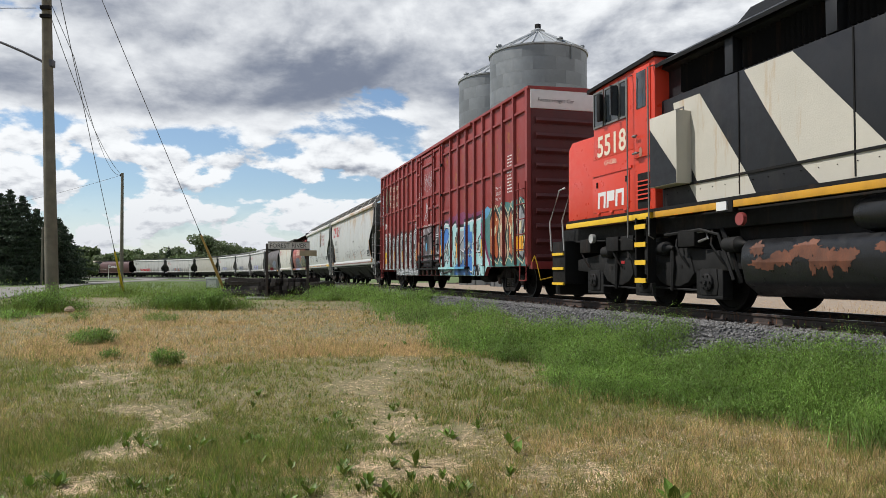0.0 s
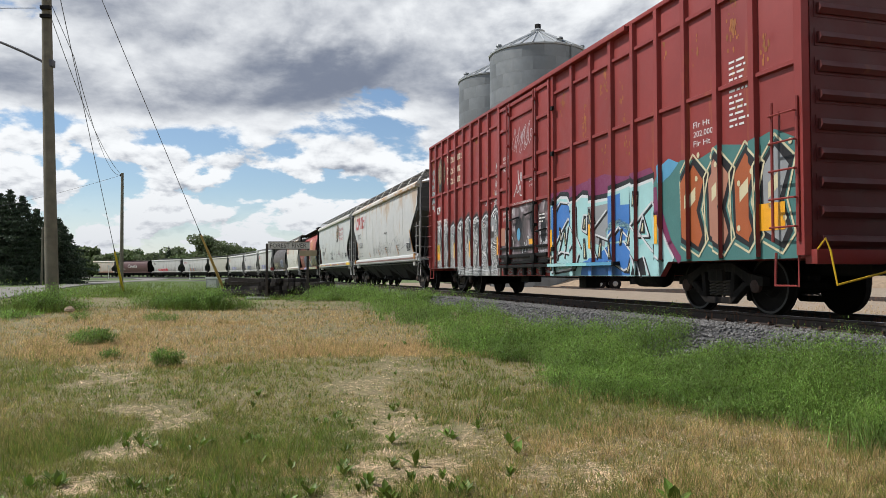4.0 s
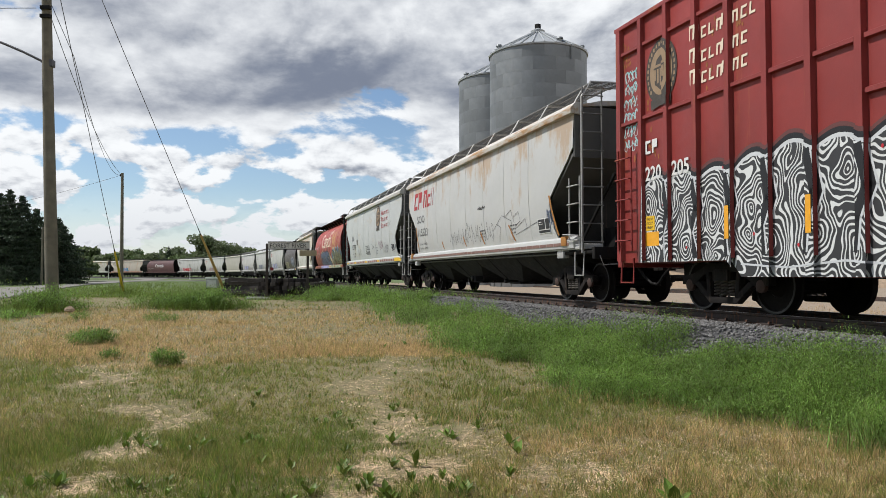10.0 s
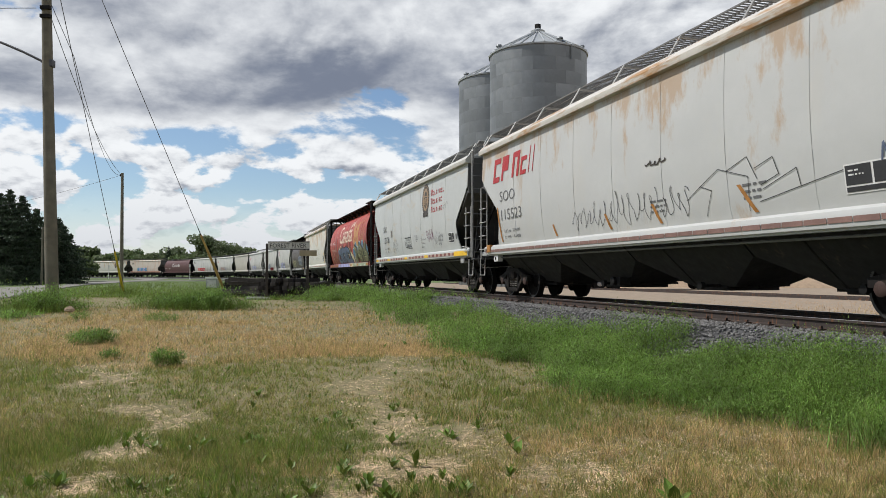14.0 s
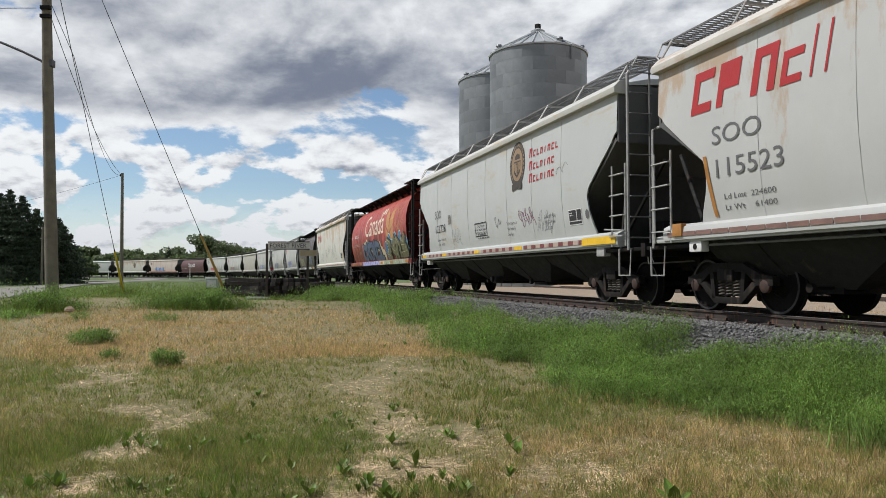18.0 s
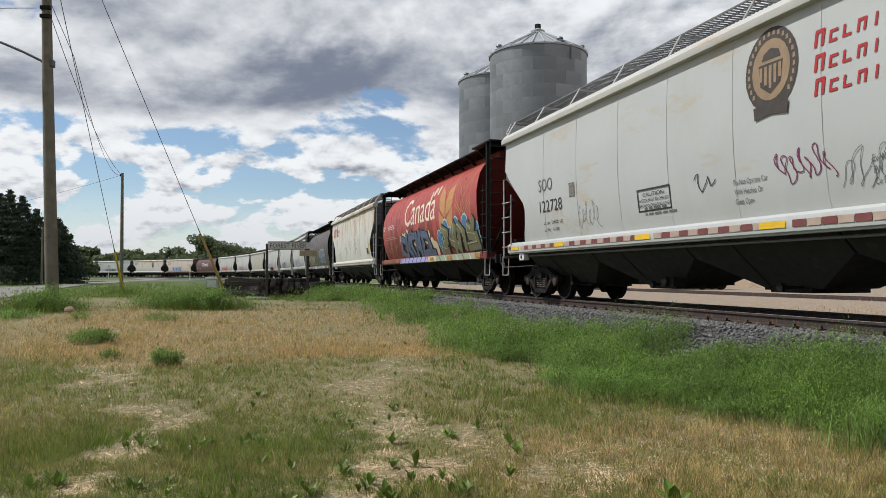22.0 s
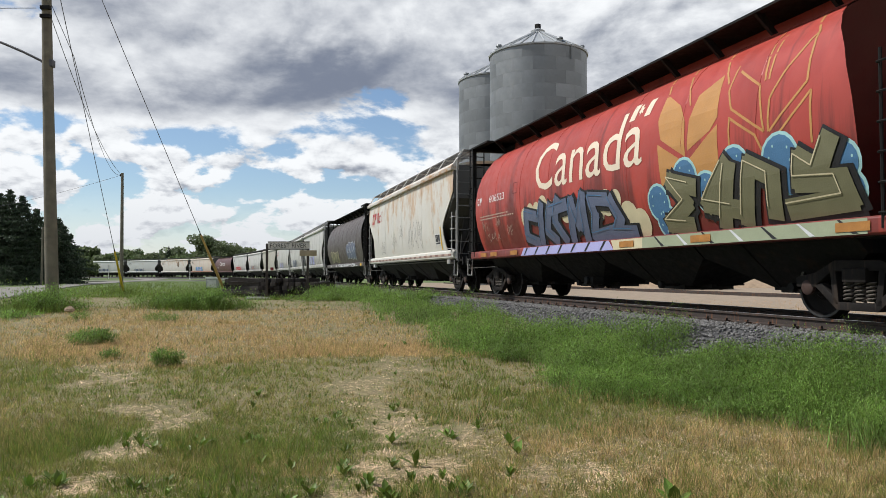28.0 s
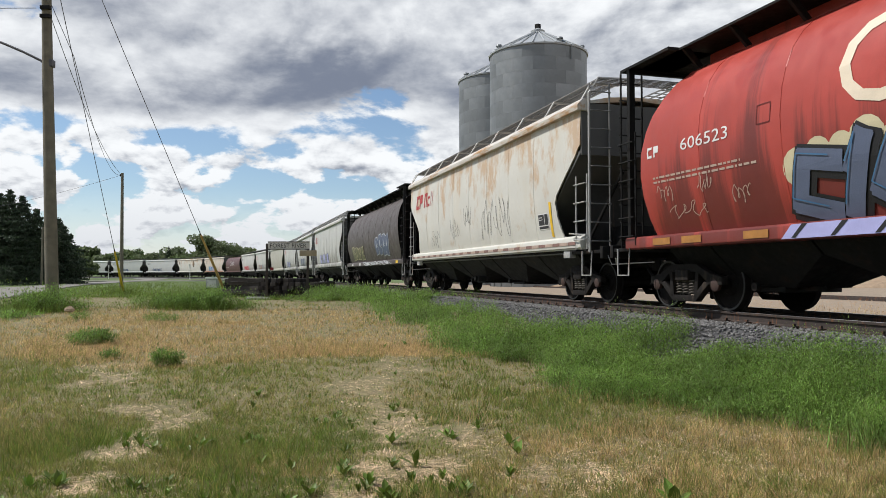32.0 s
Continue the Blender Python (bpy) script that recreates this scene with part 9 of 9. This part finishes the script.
    z = zones(x, y)
    m = rng.random(len(x)) < (z[5] * 0.9 + 0.08 + 0.34 * np.clip((9 - y) / 4, 0, 1) * np.clip(0.4 + x, 0.05, 1) + 0.08 * z[3]) * (1 - z[1]) * (1 - 0.7 * z[2])
    x, y = x[m], y[m]
    comb = 12.0 * smooth_noise(x, y, 0.35, 9) + rng.normal(0, 0.7, len(x))
    blades("thatch", x, y, 0.032 * (0.4 + 1.2 * rng.random(len(x))), 0.0017 + 0.00052 * y, 2.6, THATCH, "flattened dead straw on worn patches", rng, turn=comb)
    # seed stalks standing above the dry bands
    x, y, rng = scatter(36000, 3.4, 30, 26)
    z = zones(x, y)
    m = rng.random(len(x)) < 0.9 * z[3] * (1 - z[1]) * np.clip((y - 4) / 6, 0.15, 1)
    x, y = x[m], y[m]
    blades("seed_stalks", x, y, 0.15 * (0.5 + 0.8 * rng.random(len(x))), 0.0014 + 0.0004 * y, 0.35, STRAW, "thin dry seed stalks standing in the field", rng)


field()


def grass_around():
    """The field goes on behind and beside the camera's stand."""
    rng = np.random.default_rng(29)
    n = 70000
    x, y = rng.uniform(-22, 16, n), rng.uniform(-18, 14, n)
    m = ((y < 2.6) | (np.abs(x) > 0.66 * y + 0.5)) & (line_offset(x, y)[0] > 2.6)
    x, y = x[m], y[m]
    q = smooth_noise(x, y, 1.1, 31) + 0.35 * rng.random(len(x))
    for lo, hi, mat, nm, label in ((-1, 0.55, GREEN, "green_grass", "fresh green grass in the trackside field"), (0.55, 0.82, OLIVE, "ripening_grass", "olive ripening grass in the trackside field"), (0.82, 3, STRAW, "dry_grass", "dry straw-coloured grass in the trackside field")):
        c = (q >= lo) & (q < hi)
        blades(nm, x[c], y[c], 0.10 * (0.4 + rng.random(int(c.sum()))), 0.012, 0.6, mat, label, rng)


grass_around()


def weed_cloud(name, x, y, h, n_leaf, size, mat, label, rng, spread=0.16, lw=0.15):
    """Bushy weeds: around each place a column of small pointed leaves."""
    n = len(x)
    z = ground_z(x, y)
    X, Y, Z0, Hh = (np.repeat(q, n_leaf) for q in (x, y, z, h))
    m = n * n_leaf
    t = rng.random(m) ** 0.7
    sp = spread * (0.35 + 0.65 * t)
    px, py = X + rng.normal(0, 1, m) * sp, Y + rng.normal(0, 1, m) * sp
    pz = Z0 + Hh * t * (0.75 + 0.35 * rng.random(m))
    a, el = rng.random(m) * 6.283, rng.uniform(-0.2, 1.3, m)
    s = np.repeat(size, n_leaf) * (0.6 + 0.8 * rng.random(m))
    dx, dy, dz = np.cos(a) * np.cos(el), np.sin(a) * np.cos(el), np.sin(el)
    ex, ey = -np.sin(a), np.cos(a)
    P = np.empty((m, 3, 3))
    for k, (f, g) in enumerate(((-lw, 0.1), (lw, 0.1), (0, 1))):
        P[:, k, 0] = px + dx * s * g + ex * s * f
        P[:, k, 1] = py + dy * s * g + ey * s * f
        P[:, k, 2] = pz + dz * s * g
    return lots(name, P, [(0, 1, 2)], mat, label, "weeds")


def weeds_along_track():
    x, y, rng = scatter(120000, 3.4, 46, 33, 0.64, 0.6)
    z = zones(x, y)
    mound = np.clip(0.62 * smooth_noise(x, y, 1.1, 6) + 0.50 * smooth_noise(x, y, 0.42, 16) - 0.02, 0, 1)
    keep = rng.random(len(x)) < z[1] * np.clip(3.0 * mound - 0.5, 0.06, 1) * np.clip(y / 9, 0.5, 1)
    x, y, n1, mound = x[keep], y[keep], z[6][keep], mound[keep]
    h = (0.05 + 0.05 * n1 + 0.70 * mound ** 2.3) * (0.75 + 0.4 * rng.random(len(x)))
    weed_cloud("trackside_weeds", x, y, h, 44, 0.012 + 0.0022 * y, WEED, "dense feathery green weeds along the ballast", rng, 0.085, 0.15)
    keep = rng.random(len(x)) < 0.4
    k = np.repeat(np.flatnonzero(keep), 3)
    blades("weed_shoots", x[k] + rng.normal(0, 0.05, len(k)), y[k] + rng.normal(0, 0.05, len(k)), h[k] * (0.55 + 0.45 * rng.random(len(k))), 0.004 + 0.0009 * y[k], 0.35, SHOOT, "upright bright green shoots among trackside weeds", rng, "weeds")


weeds_along_track()


def bushes():
    rng = np.random.default_rng(35)
    spots = [(-6.9, 14.7, 0.42, 0.34, 80), (-4.32, 11.7, 0.20, 0.32, 34), (-9.9, 20.4, 0.22, 0.3, 16), (-7.6, 20.2, 0.45, 0.28, 30), (-5.6, 12.6, 0.25, 0.16, 12)]
    for x, y, r, h, n in spots:
        a, q = rng.random(n) * 6.283, np.sqrt(rng.random(n)) * r
        weed_cloud("weed_clump", x + q * np.cos(a), y + q * np.sin(a) * 0.8, np.full(n, h) * (1.1 - 0.5 * q / r), 60, np.full(n, 0.05), WEED, "rounded clump of green weeds in dry grass", rng, 0.08)
    # tall tufts round the pole, the guy anchors, the sign and the stacked ties
    for x0, x1, y0, y1, h, n in ((-14.6, -12.0, 23.2, 25.0, 0.40, 2000), (-9.9, -7.2, 25.0, 27.0, 0.38, 2600), (-12.9, -10.6, 32.5, 35.5, 0.4, 1600), (-5.8, -2.6, 32.5, 36.0, 0.4, 2200), (-19.6, -17.6, 42, 44.0, 0.6, 900), (-8.6, -5.5, 33.0, 34.2, 0.22, 900)):
        x, y = (x0 + x1) / 2 + (x1 - x0) * 0.33 * rng.normal(size=n), (y0 + y1) / 2 + (y1 - y0) * 0.33 * rng.normal(size=n)
        blades("tall_grass", x, y, h * (0.35 + 0.95 * rng.random(n)), np.full(n, 0.016), 0.55, GREEN, "tall green grass in a loose tuft", rng)
    for x0, x1, y0, y1, h, n in ((-14.2, -11.9, 23.8, 25.0, 0.85, 240), (-9.9, -7.0, 25.2, 26.6, 0.70, 280), (-13.4, -12.0, 21.0, 22.6, 0.22, 60), (-16.6, -15.4, 22.5, 24.0, 0.3, 60), (-11.6, -9.6, 27.6, 29, 0.3, 90), (-6.6, -2.0, 31.0, 34.0, 0.42, 260), (-2.6, 0.6, 27.0, 30.5, 0.42, 260)):
        x, y = (x0 + x1) / 2 + (x1 - x0) * 0.27 * rng.normal(size=n), (y0 + y1) / 2 + (y1 - y0) * 0.3 * rng.normal(size=n)
        weed_cloud("weed_clump", x, y, h * (0.35 + 0.8 * rng.random(n)) * (0.6 + 0.8 * smooth_noise(x, y, 0.7, 12)), 46, np.full(n, 0.085), WEED, "leafy clump of tall green weeds in the field", rng, 0.13)
    n = 420
    x, y = -4.6 + 0.9 * rng.normal(size=n), 35.3 + 1.4 * rng.normal(size=n)
    weed_cloud("tall_weeds", x, y, 0.6 * (0.4 + 0.7 * rng.random(n)), 40, np.full(n, 0.10), WEED, "tall green weeds beside stacked ties", rng, 0.16)


bushes()


def dock_plants():
    """Broad-leaved weeds: each plant has its own leaves."""
    rnd = random.Random(44)
    leaf = Geo()
    L = [(0, 0), (0.16, 0.03), (0.45, 0.075), (0.75, 0.06), (1.0, 0.0)]
    rows = [[(w * k, u, 0.28 * u - 0.22 * u * u + 0.03 * abs(k)) for k in (-1, -0.5, 0, 0.5, 1)] for u, w in L]
    me = leaf.sheet(rows).mesh("leaf", DOCK)
    base = ((-2.56, 6.33, 1.3), (-2.61, 6.16, 1), (-2.34, 6.06, 1.2), (-1.97, 6.16, 1.3), (-1.92, 6.26, 1), (-1.63, 6.33, 1.3), (-1.66, 6.2, 1), (-2.69, 4.9, 1.3), (-2.53, 4.94, 1.2), (-2.01, 4.9, 1.2), (-1.86, 5.08, 0.9),
            (-1.08, 7.5, 1.1), (-0.91, 7.3, 1), (-0.55, 8.0, 1), (-0.53, 7.37, 0.8), (-0.78, 5.96, 0.9), (-0.51, 4.98, 1), (-0.33, 4.73, 1.2), (-0.18, 4.85, 1), (0.06, 4.88, 1.2), (0.13, 4.81, 1))
    spots = [(1.42, 4.62, 0.19)] + [(x, y, 0.078 * k) for x, y, k in base]
    for x, y, k in base:
        spots += [(x + rnd.gauss(0, 0.16), y + rnd.gauss(0, 0.25), 0.06 * k) for _ in range(2)]
    for _ in range(45):
        y = 1 / (1 / 4.2 + rnd.random() * (1 / 17 - 1 / 4.2))
        spots.append((rnd.uniform(-0.42, 0.12) * y, y, rnd.uniform(0.06, 0.12)))
    for x, y, s in spots:
        z = float(ground_z(x, y))
        p = thing("broadleaf_weed", "small broad-leaved green weed in short dry grass", "weed", "broadleaf weeds", pose(x, y, z))
        n = rnd.randint(4, 7)
        for i in range(n):
            o = new("leaf", me)
            o.parent = p
            q = s * rnd.uniform(0.8, 1.3)
            o.matrix_local = pose(0, 0, 0, 0, 0, 360 * i / n + rnd.uniform(-20, 20)) @ pose(0, 0, 0, rnd.uniform(25, 75), 0, 0) @ Matrix.Diagonal((q * 2.7, q, q, 1))


dock_plants()


def motions():
    """The train rolls by at a steady pace; wheels turn with it."""
    times = [i * 1.0 for i in range(33)]
    for car, mid, half in CARS:
        rows = []
        for t in times:
            s = TRAIN_S + mid + TRAIN_V * t + TRAIN_ACC * t * t / 2
            a, b = on_line(s - half)[0], on_line(s + half)[0]
            d = b - a
            c = (a + b) / 2
            rows.append((t, pose(c.x, c.y, 0, 0, 0, math.degrees(math.atan2(d.y, d.x)))))
        walk(car, rows)
    spins = [i * 0.25 for i in range(129)]
    for ws, x, r in WHEELSETS[:30]:
        rows = []
        for t in spins:
            turn = math.degrees((TRAIN_V * t + TRAIN_ACC * t * t / 2) / r)
            rows.append((t, pose(x, 0, r, 0, turn, 0)))
        walk(ws, rows)


motions()
